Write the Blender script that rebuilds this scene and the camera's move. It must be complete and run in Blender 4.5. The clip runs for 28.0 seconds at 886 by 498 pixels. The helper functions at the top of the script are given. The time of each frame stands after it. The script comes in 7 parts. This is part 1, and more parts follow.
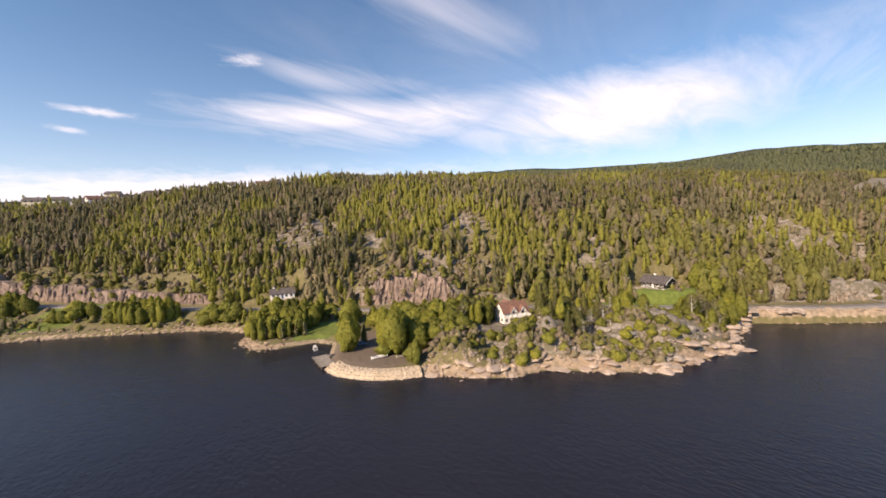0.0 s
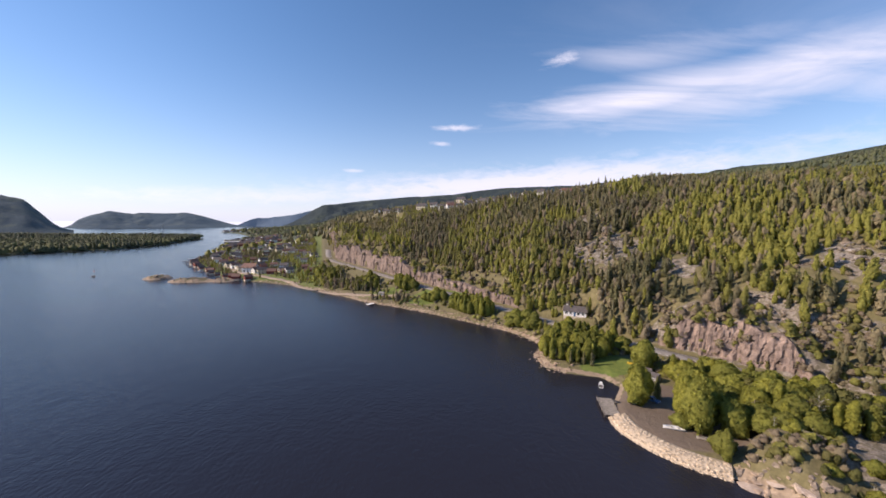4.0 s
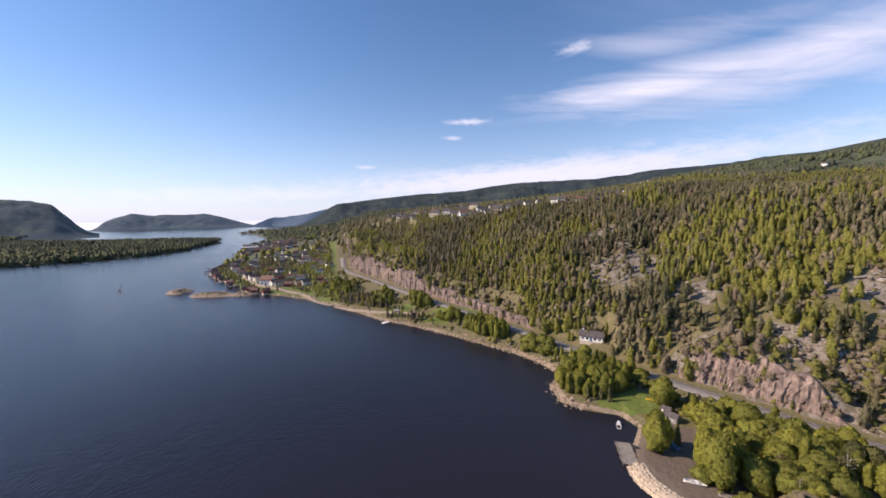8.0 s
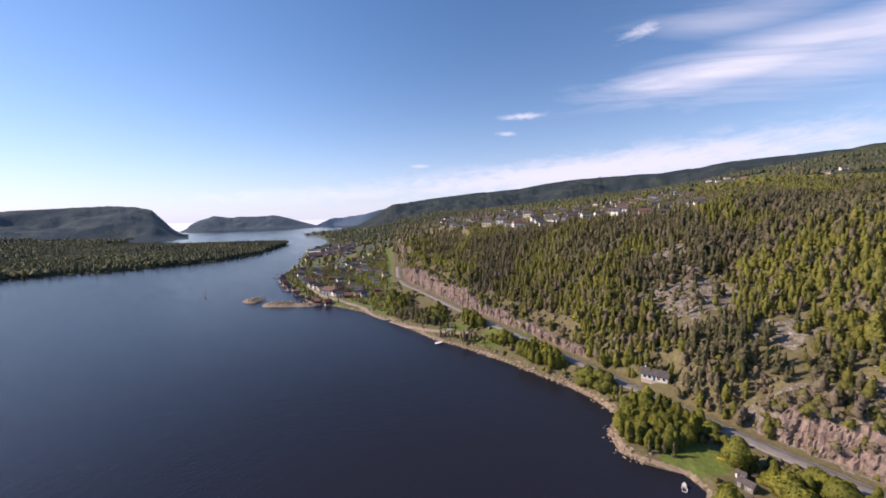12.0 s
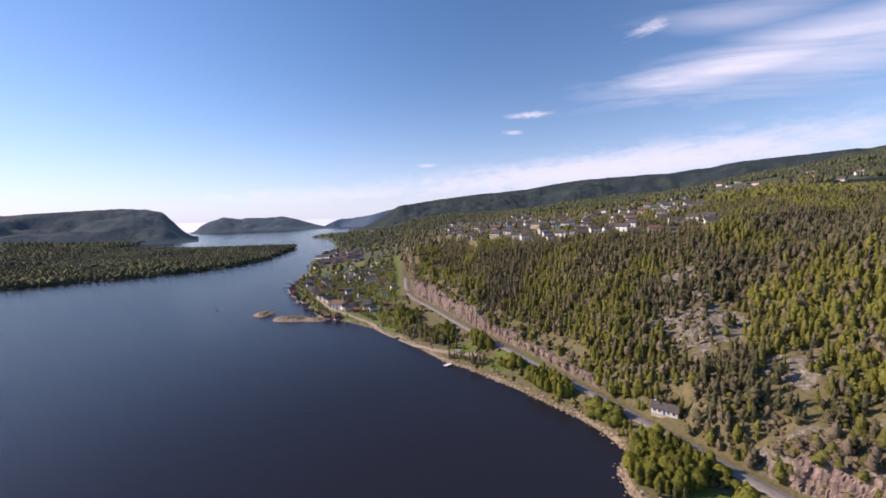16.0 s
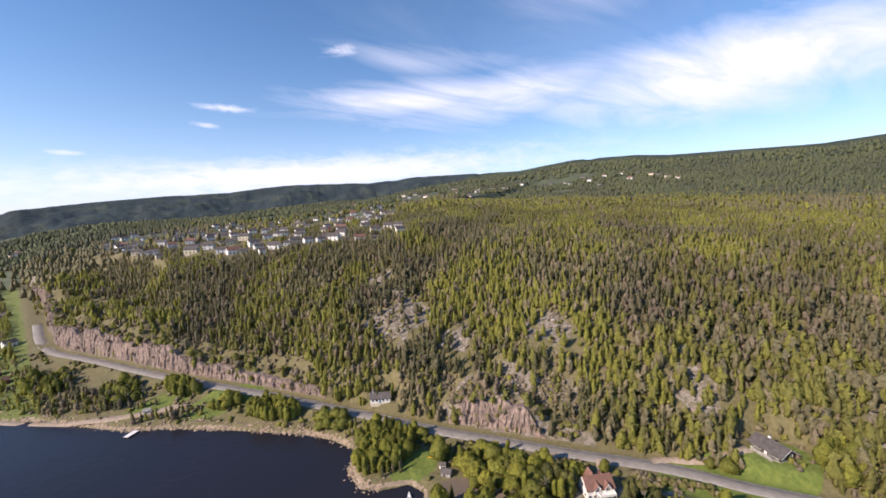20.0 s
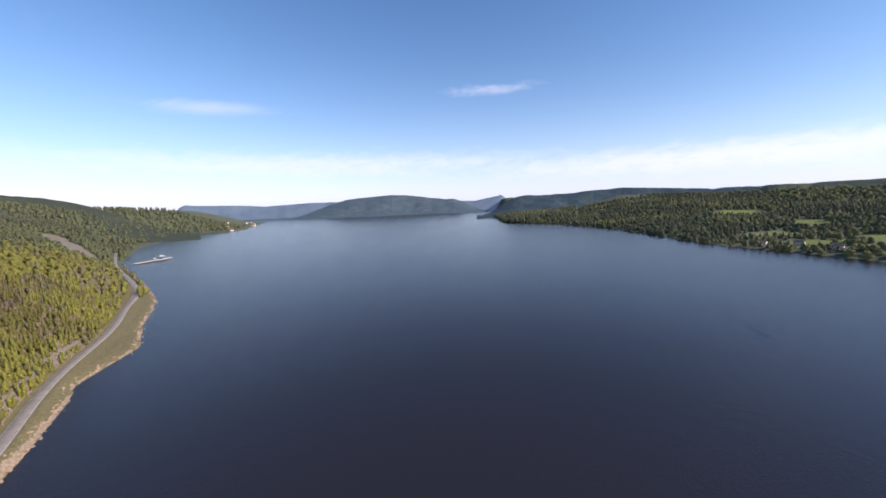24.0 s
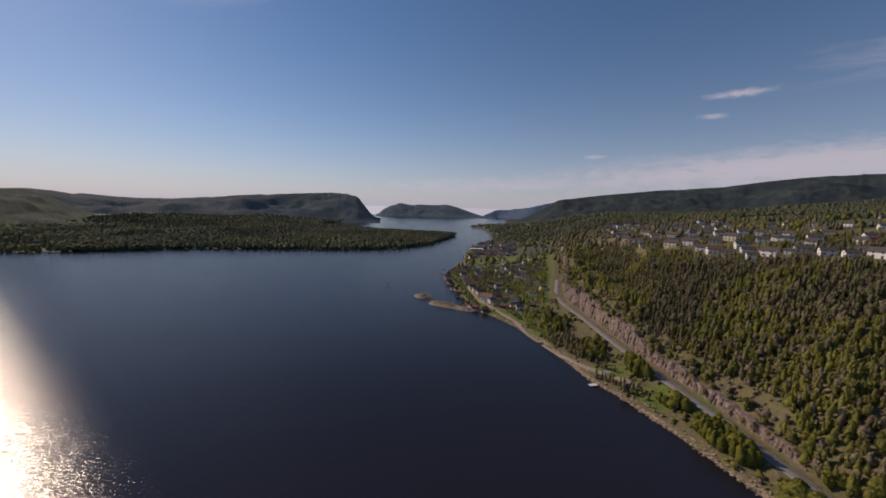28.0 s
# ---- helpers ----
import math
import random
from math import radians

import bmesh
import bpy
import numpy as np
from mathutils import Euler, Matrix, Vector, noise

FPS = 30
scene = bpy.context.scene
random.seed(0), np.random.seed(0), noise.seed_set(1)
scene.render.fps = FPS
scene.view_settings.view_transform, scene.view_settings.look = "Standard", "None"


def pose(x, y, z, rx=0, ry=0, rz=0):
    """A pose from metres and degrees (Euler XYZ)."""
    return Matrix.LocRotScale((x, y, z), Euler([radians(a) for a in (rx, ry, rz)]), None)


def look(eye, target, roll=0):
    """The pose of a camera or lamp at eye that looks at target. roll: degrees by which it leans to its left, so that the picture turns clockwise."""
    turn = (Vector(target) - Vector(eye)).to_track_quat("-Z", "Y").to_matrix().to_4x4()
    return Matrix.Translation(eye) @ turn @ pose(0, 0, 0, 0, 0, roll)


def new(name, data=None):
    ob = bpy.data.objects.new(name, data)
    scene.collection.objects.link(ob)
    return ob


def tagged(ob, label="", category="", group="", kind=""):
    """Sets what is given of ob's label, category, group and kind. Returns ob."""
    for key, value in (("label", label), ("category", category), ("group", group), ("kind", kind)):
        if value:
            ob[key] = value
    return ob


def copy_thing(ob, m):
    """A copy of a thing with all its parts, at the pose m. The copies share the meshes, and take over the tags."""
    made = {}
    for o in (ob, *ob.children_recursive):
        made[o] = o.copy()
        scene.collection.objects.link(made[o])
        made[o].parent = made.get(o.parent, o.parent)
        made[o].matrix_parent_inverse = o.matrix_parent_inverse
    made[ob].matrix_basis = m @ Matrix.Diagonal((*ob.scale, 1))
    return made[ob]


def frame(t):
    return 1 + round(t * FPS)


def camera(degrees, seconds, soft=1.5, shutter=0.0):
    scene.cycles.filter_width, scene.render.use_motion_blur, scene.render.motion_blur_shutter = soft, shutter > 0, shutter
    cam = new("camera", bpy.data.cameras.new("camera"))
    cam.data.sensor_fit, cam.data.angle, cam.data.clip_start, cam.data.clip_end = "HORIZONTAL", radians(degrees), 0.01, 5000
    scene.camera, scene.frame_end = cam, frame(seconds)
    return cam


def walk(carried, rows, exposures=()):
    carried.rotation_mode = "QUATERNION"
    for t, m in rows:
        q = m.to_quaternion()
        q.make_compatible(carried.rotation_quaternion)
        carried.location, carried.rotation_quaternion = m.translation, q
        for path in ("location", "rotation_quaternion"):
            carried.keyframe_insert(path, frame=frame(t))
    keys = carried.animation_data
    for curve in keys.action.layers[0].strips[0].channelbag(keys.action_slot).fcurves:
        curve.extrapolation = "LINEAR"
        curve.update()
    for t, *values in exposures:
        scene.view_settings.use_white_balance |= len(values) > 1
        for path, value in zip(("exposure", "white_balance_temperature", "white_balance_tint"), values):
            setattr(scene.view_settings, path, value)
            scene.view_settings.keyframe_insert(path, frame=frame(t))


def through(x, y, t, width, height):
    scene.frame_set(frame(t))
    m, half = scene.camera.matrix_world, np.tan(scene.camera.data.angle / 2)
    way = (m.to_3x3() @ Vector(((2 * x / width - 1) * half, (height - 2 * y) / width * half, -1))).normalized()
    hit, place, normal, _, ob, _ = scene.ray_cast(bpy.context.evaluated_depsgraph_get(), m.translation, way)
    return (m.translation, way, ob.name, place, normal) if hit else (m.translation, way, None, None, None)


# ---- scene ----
# ---- camera ----
cam = camera(101.5, 28.0, 1.7)
# seconds, heading, pitch and roll in degrees (heading clockwise from +y), place in metres
PATH = [
    (0.0, 47.27, -3.44, -2.13, 0.1, 0.3, 41.0),
    (0.5, 38.94, -3.21, -1.48, 0.4, 0.1, 43.0),
    (1.0, 29.17, -3.06, -0.88, 0.4, 0.1, 45.0),
    (1.5, 20.14, -3.02, -0.28, 0.4, -0.1, 46.8),
    (2.0, 8.46, -3.29, 0.30, 0.5, -0.3, 48.9),
    (2.5, 3.89, -3.58, 0.43, 0.4, -0.5, 50.9),
    (3.0, 3.31, -3.80, 0.36, 0.4, -0.6, 52.9),
    (3.5, 2.92, -4.02, 0.28, 0.2, -0.7, 54.8),
    (5.5, 1.65, -4.57, -0.30, 0.0, -0.5, 62.6),
    (6.0, 1.40, -4.66, -0.44, -0.0, -0.4, 64.7),
    (6.5, 1.36, -4.76, -0.50, -0.1, -0.2, 66.5),
    (7.0, 1.33, -4.81, -0.66, -0.1, -0.1, 68.5),
    (7.5, 1.15, -4.84, -0.78, -0.1, 0.2, 70.6),
    (8.0, 0.42, -4.98, -0.86, -0.1, 0.3, 72.7),
    (8.5, -0.80, -4.89, -0.97, -0.0, 0.3, 74.7),
    (9.0, -1.70, -4.97, -1.07, 0.0, 0.3, 76.8),
    (9.5, -2.63, -5.00, -1.07, 0.2, 0.3, 78.7),
    (10.0, -4.04, -5.23, -1.29, 0.6, 0.4, 81.5),
    (10.5, -5.40, -5.14, -1.37, 0.7, 0.3, 83.5),
    (11.0, -6.74, -5.14, -1.42, 0.7, 0.3, 85.6),
    (11.5, -7.56, -5.20, -1.52, 0.6, 0.2, 87.6),
    (12.0, -7.99, -5.20, -1.54, 0.5, 0.1, 89.9),
    (12.5, -8.14, -5.27, -1.51, 0.3, 0.1, 91.9),
    (14.5, -8.16, -5.34, -1.77, 0.2, 0.1, 101.2),
    (15.0, -8.18, -5.30, -1.70, -0.1, 0.0, 103.2),
    (15.5, -8.28, -5.35, -1.69, -0.3, -0.0, 104.9),
    (16.0, -9.05, -5.29, -1.70, -0.5, -0.3, 106.9),
    (16.5, -10.81, -5.26, -1.60, -0.6, -0.7, 108.7),
    (17.0, -12.62, -5.14, -1.71, -0.5, -1.0, 110.8),
    (17.5, -14.83, -5.05, -1.61, -0.3, -1.3, 112.3),
    (18.0, -15.35, -5.04, -1.66, -0.1, -1.6, 113.2),
    (18.5, -8.18, -5.38, -1.75, 0.1, -1.6, 113.9),
    (19.0, 10.58, -5.59, -1.89, 0.2, -1.4, 113.1),
    (19.5, 20.35, -5.84, -2.13, 0.1, -1.1, 113.5),
    (20.0, 34.02, -6.05, -2.13, 0.2, -0.9, 113.6),
    (20.5, 47.46, -6.26, -2.15, 0.3, -0.4, 113.8),
    (22.5, 101.52, -7.45, -3.19, 0.7, -0.1, 117.6),
    (23.0, 126.59, -8.08, -2.92, 0.9, 0.1, 117.5),
    (23.5, 150.59, -7.97, -2.41, 1.1, 0.4, 117.6),
    (24.0, 159.74, -7.42, -2.10, 1.2, 0.4, 117.6),
    (24.5, 179.30, -7.56, -1.46, 1.9, 0.5, 117.7),
    (25.0, 206.63, -7.62, -0.22, 1.7, 0.8, 117.7),
    (25.5, 231.50, -7.67, -0.24, 1.9, 0.6, 117.4),
    (26.0, 251.80, -7.49, 0.34, 1.8, 0.8, 117.4),
    (26.5, 262.93, -7.33, 0.61, 1.6, 1.0, 117.4),
    (27.0, 289.06, -7.41, 1.40, 1.0, 1.0, 114.7),
    (27.5, 306.75, -7.12, 1.71, 0.3, 1.1, 113.9),
    (28.0, 326.84, -6.53, 1.56, 0.4, 1.4, 113.9),
]
walk(cam, [(t, pose(x, y, z, 90 + p, 0, -h) @ pose(0, 0, 0, 0, 0, r)) for t, h, p, r, x, y, z in PATH],
     exposures=[(0, 0.52, 7400, 24), (2, 0.42, 7000, 23), (3.4, 0.34, 6650, 25), (6, 0.3, 6550, 27), (18, 0.2, 6450, 30), (19.2, 0.25, 6450, 28), (20.2, 0.5, 6350, 24), (22.8, 0.42, 6150, 24), (24.2, 0.45, 6450, 26), (25.2, 0.5, 6950, 35), (26.2, 0.0, 7100, 28), (27, -0.36, 7100, 29), (28, -0.76, 6850, 28)])

# ---- world and sun ----
SUN_AZ, SUN_EL = 272.0, 32.0
world = bpy.data.worlds.new("sky")
scene.world = world
world.use_nodes = True
wn, wl = world.node_tree.nodes, world.node_tree.links
wn.clear()


def wmath(op, a, b=0.0, c=0.0):
    n = wn.new("ShaderNodeMath")
    n.operation = op
    for i, s in enumerate((a, b, c)):
        if isinstance(s, (int, float)):
            n.inputs[i].default_value = s
        else:
            wl.new(s, n.inputs[i])
    return n.outputs[0]


sky = wn.new("ShaderNodeTexSky")
sky.sky_type, sky.sun_disc = "NISHITA", False
sky.sun_elevation, sky.sun_rotation = radians(SUN_EL), radians(SUN_AZ)
sky.altitude, sky.air_density, sky.dust_density, sky.ozone_density = 100, 1.0, 0.12, 3.2
coord = wn.new("ShaderNodeTexCoord")
split = wn.new("ShaderNodeSeparateXYZ")
wl.new(coord.outputs["Generated"], split.inputs[0])
dx, dy, dz = split.outputs
el = wmath("DEGREES", wmath("ARCSINE", dz))
az = wmath("DEGREES", wmath("ARCTAN2", dx, dy))          # -180..180, clockwise from +y
# thin cloud sheet: streaks of noise on a flat layer high above
up = wmath("MAXIMUM", wmath("ADD", dz, 0.05), 0.03)
layer = wn.new("ShaderNodeCombineXYZ")
wl.new(wmath("DIVIDE", dx, up), layer.inputs[0])
wl.new(wmath("DIVIDE", dy, up), layer.inputs[1])
mapn = wn.new("ShaderNodeMapping")
mapn.inputs["Rotation"].default_value = (0, 0, radians(24))
mapn.inputs["Scale"].default_value = (0.55, 1.5, 1)
wl.new(layer.outputs[0], mapn.inputs[0])
streak = wn.new("ShaderNodeTexNoise")
streak.inputs["Scale"].default_value, streak.inputs["Detail"].default_value = 1.3, 9
streak.inputs["Roughness"].default_value, streak.inputs["Distortion"].default_value = 0.62, 0.7
wl.new(mapn.outputs[0], streak.inputs["Vector"])
puff = wn.new("ShaderNodeTexNoise")
puff.inputs["Scale"].default_value, puff.inputs["Detail"].default_value = 17, 9
puff.inputs["Roughness"].default_value, puff.inputs["Distortion"].default_value = 0.66, 0.4
flatn = wn.new("ShaderNodeMapping")
flatn.inputs["Scale"].default_value = (1, 1, 3.2)
wl.new(coord.outputs["Generated"], flatn.inputs[0])
wl.new(flatn.outputs[0], puff.inputs["Vector"])


def cloud(a0, e0, aw, eh, tilt, gain, noise_out, low, high):
    """One cloud bank round a heading and a height over the horizon, broken up by noise."""
    da = wmath("SUBTRACT", az, a0)
    da = wmath("WRAP", da, 180.0, -180.0)
    de = wmath("SUBTRACT", wmath("SUBTRACT", el, e0), wmath("MULTIPLY", da, tilt))
    q = wmath("ADD", wmath("POWER", wmath("ABSOLUTE", wmath("DIVIDE", da, aw)), 2.0),
              wmath("POWER", wmath("ABSOLUTE", wmath("DIVIDE", de, eh)), 2.0))
    body = wmath("POWER", 2.718, wmath("MULTIPLY", q, -1.0))
    r = wn.new("ShaderNodeMapRange")
    r.inputs["From Min"].default_value, r.inputs["From Max"].default_value = low, high
    wl.new(wmath("ADD", noise_out, wmath("MULTIPLY", wmath("SUBTRACT", body, 0.72), 0.5)), r.inputs["Value"])
    return wmath("MULTIPLY", wmath("MULTIPLY", r.outputs[0], body), gain)


S, U = streak.outputs[0], puff.outputs[0]
BANKS = [
    (72, 15.5, 28, 6.2, 0.02, 1.1, S, 0.26, 0.66), (46, 16.5, 26, 4.5, 0.06, 0.85, S, 0.32, 0.72),
    (30, 16.6, 22, 2.9, 0.03, 1.0, S, 0.29, 0.68), (33, 21.5, 20, 2.6, -0.08, 0.5, S, 0.38, 0.78), (48, 30.0, 26, 6.0, -0.35, 0.5, S, 0.36, 0.8),
    (60, 26.0, 50, 16.0, 0.0, 0.14, S, 0.36, 0.85),
    (15, 5.9, 42, 2.8, 0.055, 1.0, U, 0.22, 0.58), (336, 3.6, 26, 1.6, 0.03, 0.6, U, 0.3, 0.66),
    (20.3, 22.5, 3.2, 1.0, 0.1, 0.7, U, 0.34, 0.64), (4, 14.3, 4.4, 0.6, 0.0, 0.8, U, 0.34, 0.62),
    (2.1, 12.0, 2.0, 0.5, 0.0, 0.6, U, 0.34, 0.62), (348.6, 7.8, 2.2, 0.45, 0.0, 0.6, U, 0.34, 0.62),
    (140, 5.8, 48, 2.4, 0.0, 0.6, U, 0.27, 0.66), (196, 4.4, 40, 2.4, 0.0, 0.72, U, 0.24, 0.62),
    (261.5, 8.0, 5.2, 1.5, -0.2, 1.0, U, 0.26, 0.56), (203, 23.6, 9, 2.4, -0.05, 0.7, U, 0.32, 0.72), (228, 18.3, 9, 2.0, -0.12, 0.5, U, 0.3, 0.74), (271, 17.0, 3.5, 1.0, 0.0, 0.4, U, 0.3, 0.7),
    (251.6, 14.9, 3.2, 0.6, 0.0, 0.7, U, 0.27, 0.6), (297, 27, 13, 3.4, 0.25, 0.45, S, 0.34, 0.78),
    (128, 13, 10, 1.2, 0.03, 0.4, S, 0.36, 0.75), (168, 16, 9, 1.0, 0.0, 0.35, U, 0.36, 0.66)]
cover = None
for bank in BANKS:
    c = cloud(*bank)
    cover = c if cover is None else wmath("MAXIMUM", cover, c)
# thin whitish veil at the horizon
haze = wmath("MULTIPLY", wmath("POWER", 2.718, wmath("DIVIDE", wmath("MAXIMUM", el, 0.0), -4.5)), 0.12)
cover = wmath("MINIMUM", wmath("MAXIMUM", cover, haze), 0.96)
cover = wmath("MAXIMUM", cover, wmath("MULTIPLY", wmath("LESS_THAN", el, 0.0), 0.85))
tint = wn.new("ShaderNodeMixRGB")
wl.new(cover, tint.inputs[0])
deep = wn.new("ShaderNodeHueSaturation")
deep.inputs["Saturation"].default_value = 1.15
deep.inputs["Hue"].default_value = 0.494
deep.inputs["Value"].default_value = 1.15
wl.new(sky.outputs[0], deep.inputs["Color"])
# pale blue air low over the horizon, all the way round
air = wn.new("ShaderNodeMixRGB")
air.inputs[2].default_value = (5.3, 6.3, 7.6, 1)
wl.new(wmath("MULTIPLY", wmath("POWER", 2.718, wmath("DIVIDE", wmath("MAXIMUM", el, 0.0), -6.5)), 0.85), air.inputs[0])
wl.new(deep.outputs[0], air.inputs[1])
wl.new(air.outputs[0], tint.inputs[1])
# clouds brighten towards the sun
near_sun = wmath("WRAP", wmath("SUBTRACT", az, SUN_AZ), 180.0, -180.0)
gain_sun = wmath("ADD", wmath("MULTIPLY", wmath("POWER", 2.718, wmath("MULTIPLY", wmath("POWER", wmath("ABSOLUTE", wmath("DIVIDE", near_sun, 42.0)), 2.0), -1.0)), 0.55), 1.0)
white = wn.new("ShaderNodeVectorMath")
white.operation = "SCALE"
white.inputs[0].default_value = (6.9, 7.35, 8.1)
wl.new(gain_sun, white.inputs["Scale"])
wl.new(white.outputs[0], tint.inputs[2])
back = wn.new("ShaderNodeBackground")
back.inputs["Strength"].default_value = 0.104
wl.new(tint.outputs[0], back.inputs["Color"])
out = wn.new("ShaderNodeOutputWorld")
wl.new(back.outputs[0], out.inputs["Surface"])

sun = new("sun", bpy.data.lights.new("sun", "SUN"))
sun.data.energy, sun.data.angle, sun.data.color = 5.0, radians(0.53), (1.0, 0.87, 0.65)
a, e = radians(SUN_AZ), radians(SUN_EL)
sun.matrix_world = look((300 * math.sin(a) * math.cos(e), 300 * math.cos(a) * math.cos(e), 300 * math.sin(e) + 100), (0, 0, 100))

# ---- materials ----
def principled(name, rough=0.8, metal=0.0):
    m = bpy.data.materials.new(name)
    m.use_nodes = True
    nt = m.node_tree
    b = nt.nodes["Principled BSDF"]
    b.inputs["Roughness"].default_value, b.inputs["Metallic"].default_value = rough, metal
    return m, nt, b


def noise_node(nt, scale, detail=4, rough=0.55, vec=None):
    n = nt.nodes.new("ShaderNodeTexNoise")
    n.inputs["Scale"].default_value, n.inputs["Detail"].default_value, n.inputs["Roughness"].default_value = scale, detail, rough
    if vec is None:
        g = nt.nodes.new("ShaderNodeNewGeometry")
        vec = g.outputs["Position"]
    nt.links.new(vec, n.inputs["Vector"])
    return n.outputs[0]


def ramp(nt, value, stops):
    r = nt.nodes.new("ShaderNodeValToRGB")
    e = r.color_ramp.elements
    while len(e) < len(stops):
        e.new(0.5)
    for el_, (p, c) in zip(e, stops):
        el_.position, el_.color = p, (*c, 1)
    nt.links.new(value, r.inputs[0])
    return r.outputs[0]


def mix(nt, fac, c1, c2, mode="MIX"):
    n = nt.nodes.new("ShaderNodeMixRGB")
    n.blend_type = mode
    for s, i in ((fac, 0), (c1, 1), (c2, 2)):
        if isinstance(s, (int, float)):
            n.inputs[i].default_value = s
        elif isinstance(s, tuple):
            n.inputs[i].default_value = (*s, 1)
        else:
            nt.links.new(s, n.inputs[i])
    return n.outputs[0]


def nmath(nt, op, a, b=0.0):
    n = nt.nodes.new("ShaderNodeMath")
    n.operation = op
    for i, s in enumerate((a, b)):
        if isinstance(s, (int, float)):
            n.inputs[i].default_value = s
        else:
            nt.links.new(s, n.inputs[i])
    return n.outputs[0]


def bump(nt, b, height, strength=0.4, dist=0.1):
    n = nt.nodes.new("ShaderNodeBump")
    n.inputs["Strength"].default_value, n.inputs["Distance"].default_value = strength, dist
    nt.links.new(height, n.inputs["Height"])
    nt.links.new(n.outputs[0], b.inputs["Normal"])


def attr(nt, name):
    n = nt.nodes.new("ShaderNodeAttribute")
    n.attribute_name = name
    return n.outputs["Fac"]


def surface(name, dark, light, scale=1.0, rough=0.8, metal=0.0, grain=8.0, relief=0.25, dist=0.03):
    """A plain material with two scales of variation and a fine relief."""
    m, nt, b = principled(name, rough, metal)
    big, fine = noise_node(nt, scale, 3), noise_node(nt, scale * grain, 5)
    c = ramp(nt, nmath(nt, "ADD", nmath(nt, "MULTIPLY", big, 0.6), nmath(nt, "MULTIPLY", fine, 0.4)), [(0.36, dark), (0.64, light)])
    nt.links.new(c, b.inputs["Base Color"])
    if relief:
        bump(nt, b, fine, relief, dist)
    return m


def leaf_material(name, stops, rough=0.6, through=0.25, mottle=0.5):
    """Leaves and needles: each tree has its own tint, each spray and each cluster of twigs a little more."""
    m, nt, b = principled(name, rough)
    t = attr(nt, "tint")
    g = nt.nodes.new("ShaderNodeNewGeometry")
    v = nmath(nt, "ADD", nmath(nt, "MULTIPLY", t, 0.84), nmath(nt, "MULTIPLY", g.outputs["Random Per Island"], 0.16))
    c = ramp(nt, v, stops)
    clump = noise_node(nt, 1.0, 4, 0.75)
    c = mix(nt, 1.0, c, ramp(nt, clump, [(0.34, (1 - mottle, 1 - mottle, 1 - mottle)), (0.50, (0.95, 0.95, 0.95)), (0.66, (1.25, 1.25, 1.2))]), "MULTIPLY")
    nt.links.new(c, b.inputs["Base Color"])
    b.inputs["Specular IOR Level"].default_value = 0.15
    bump(nt, b, clump, 0.8, 0.7)
    tr = nt.nodes.new("ShaderNodeBsdfTranslucent")
    nt.links.new(c, tr.inputs["Color"])
    mx = nt.nodes.new("ShaderNodeMixShader")
    mx.inputs[0].default_value = through
    nt.links.new(b.outputs[0], mx.inputs[1])
    nt.links.new(tr.outputs[0], mx.inputs[2])
    nt.links.new(mx.outputs[0], nt.nodes["Material Output"].inputs["Surface"])
    return m


def ground_material():
    m, nt, b = principled("ground", 0.92)
    n1, n2, n3 = noise_node(nt, 0.09, 4), noise_node(nt, 0.6, 5), noise_node(nt, 3.0, 4)
    floor_c = ramp(nt, n2, [(0.30, (0.09, 0.078, 0.036)), (0.5, (0.15, 0.13, 0.06)), (0.72, (0.22, 0.185, 0.10))])
    floor_c = mix(nt, nmath(nt, "MULTIPLY", n1, 0.7), floor_c, (0.115, 0.105, 0.045))
    grass_c = ramp(nt, n2, [(0.3, (0.075, 0.115, 0.018)), (0.7, (0.15, 0.185, 0.035))])
    rock_c = ramp(nt, n3, [(0.3, (0.115, 0.098, 0.080)), (0.52, (0.23, 0.20, 0.168)), (0.75, (0.345, 0.305, 0.262))])
    rock_c = mix(nt, nmath(nt, "MULTIPLY", nmath(nt, "GREATER_THAN", n2, 0.5), 0.7), rock_c, (0.105, 0.095, 0.055))
    shore_c = ramp(nt, n2, [(0.3, (0.19, 0.145, 0.10)), (0.55, (0.31, 0.24, 0.17)), (0.75, (0.42, 0.335, 0.25))])
    sand_c = ramp(nt, n3, [(0.3, (0.105, 0.080, 0.060)), (0.7, (0.16, 0.125, 0.095))])
    far_c = ramp(nt, noise_node(nt, 0.018, 8, 0.66), [(0.34, (0.056, 0.070, 0.038)), (0.55, (0.076, 0.092, 0.046)), (0.72, (0.105, 0.122, 0.058))])

    def weight(name, soft=0.35):
        w = nmath(nt, "ADD", attr(nt, name), nmath(nt, "MULTIPLY", nmath(nt, "SUBTRACT", n2, 0.5), soft * 2))
        r = nt.nodes.new("ShaderNodeMapRange")
        r.inputs["From Min"].default_value, r.inputs["From Max"].default_value = 0.42, 0.58
        nt.links.new(w, r.inputs["Value"])
        return r.outputs[0]
    c = mix(nt, weight("grass"), floor_c, grass_c)
    c = mix(nt, weight("rock"), c, rock_c)
    c = mix(nt, weight("shore"), c, shore_c)
    c = mix(nt, weight("sand", 0.1), c, sand_c)
    c = mix(nt, weight("far", 0.05), c, far_c)
    nt.links.new(c, b.inputs["Base Color"])
    bump(nt, b, nmath(nt, "ADD", n2, nmath(nt, "MULTIPLY", n3, 0.4)), 0.8, 0.5)
    return m


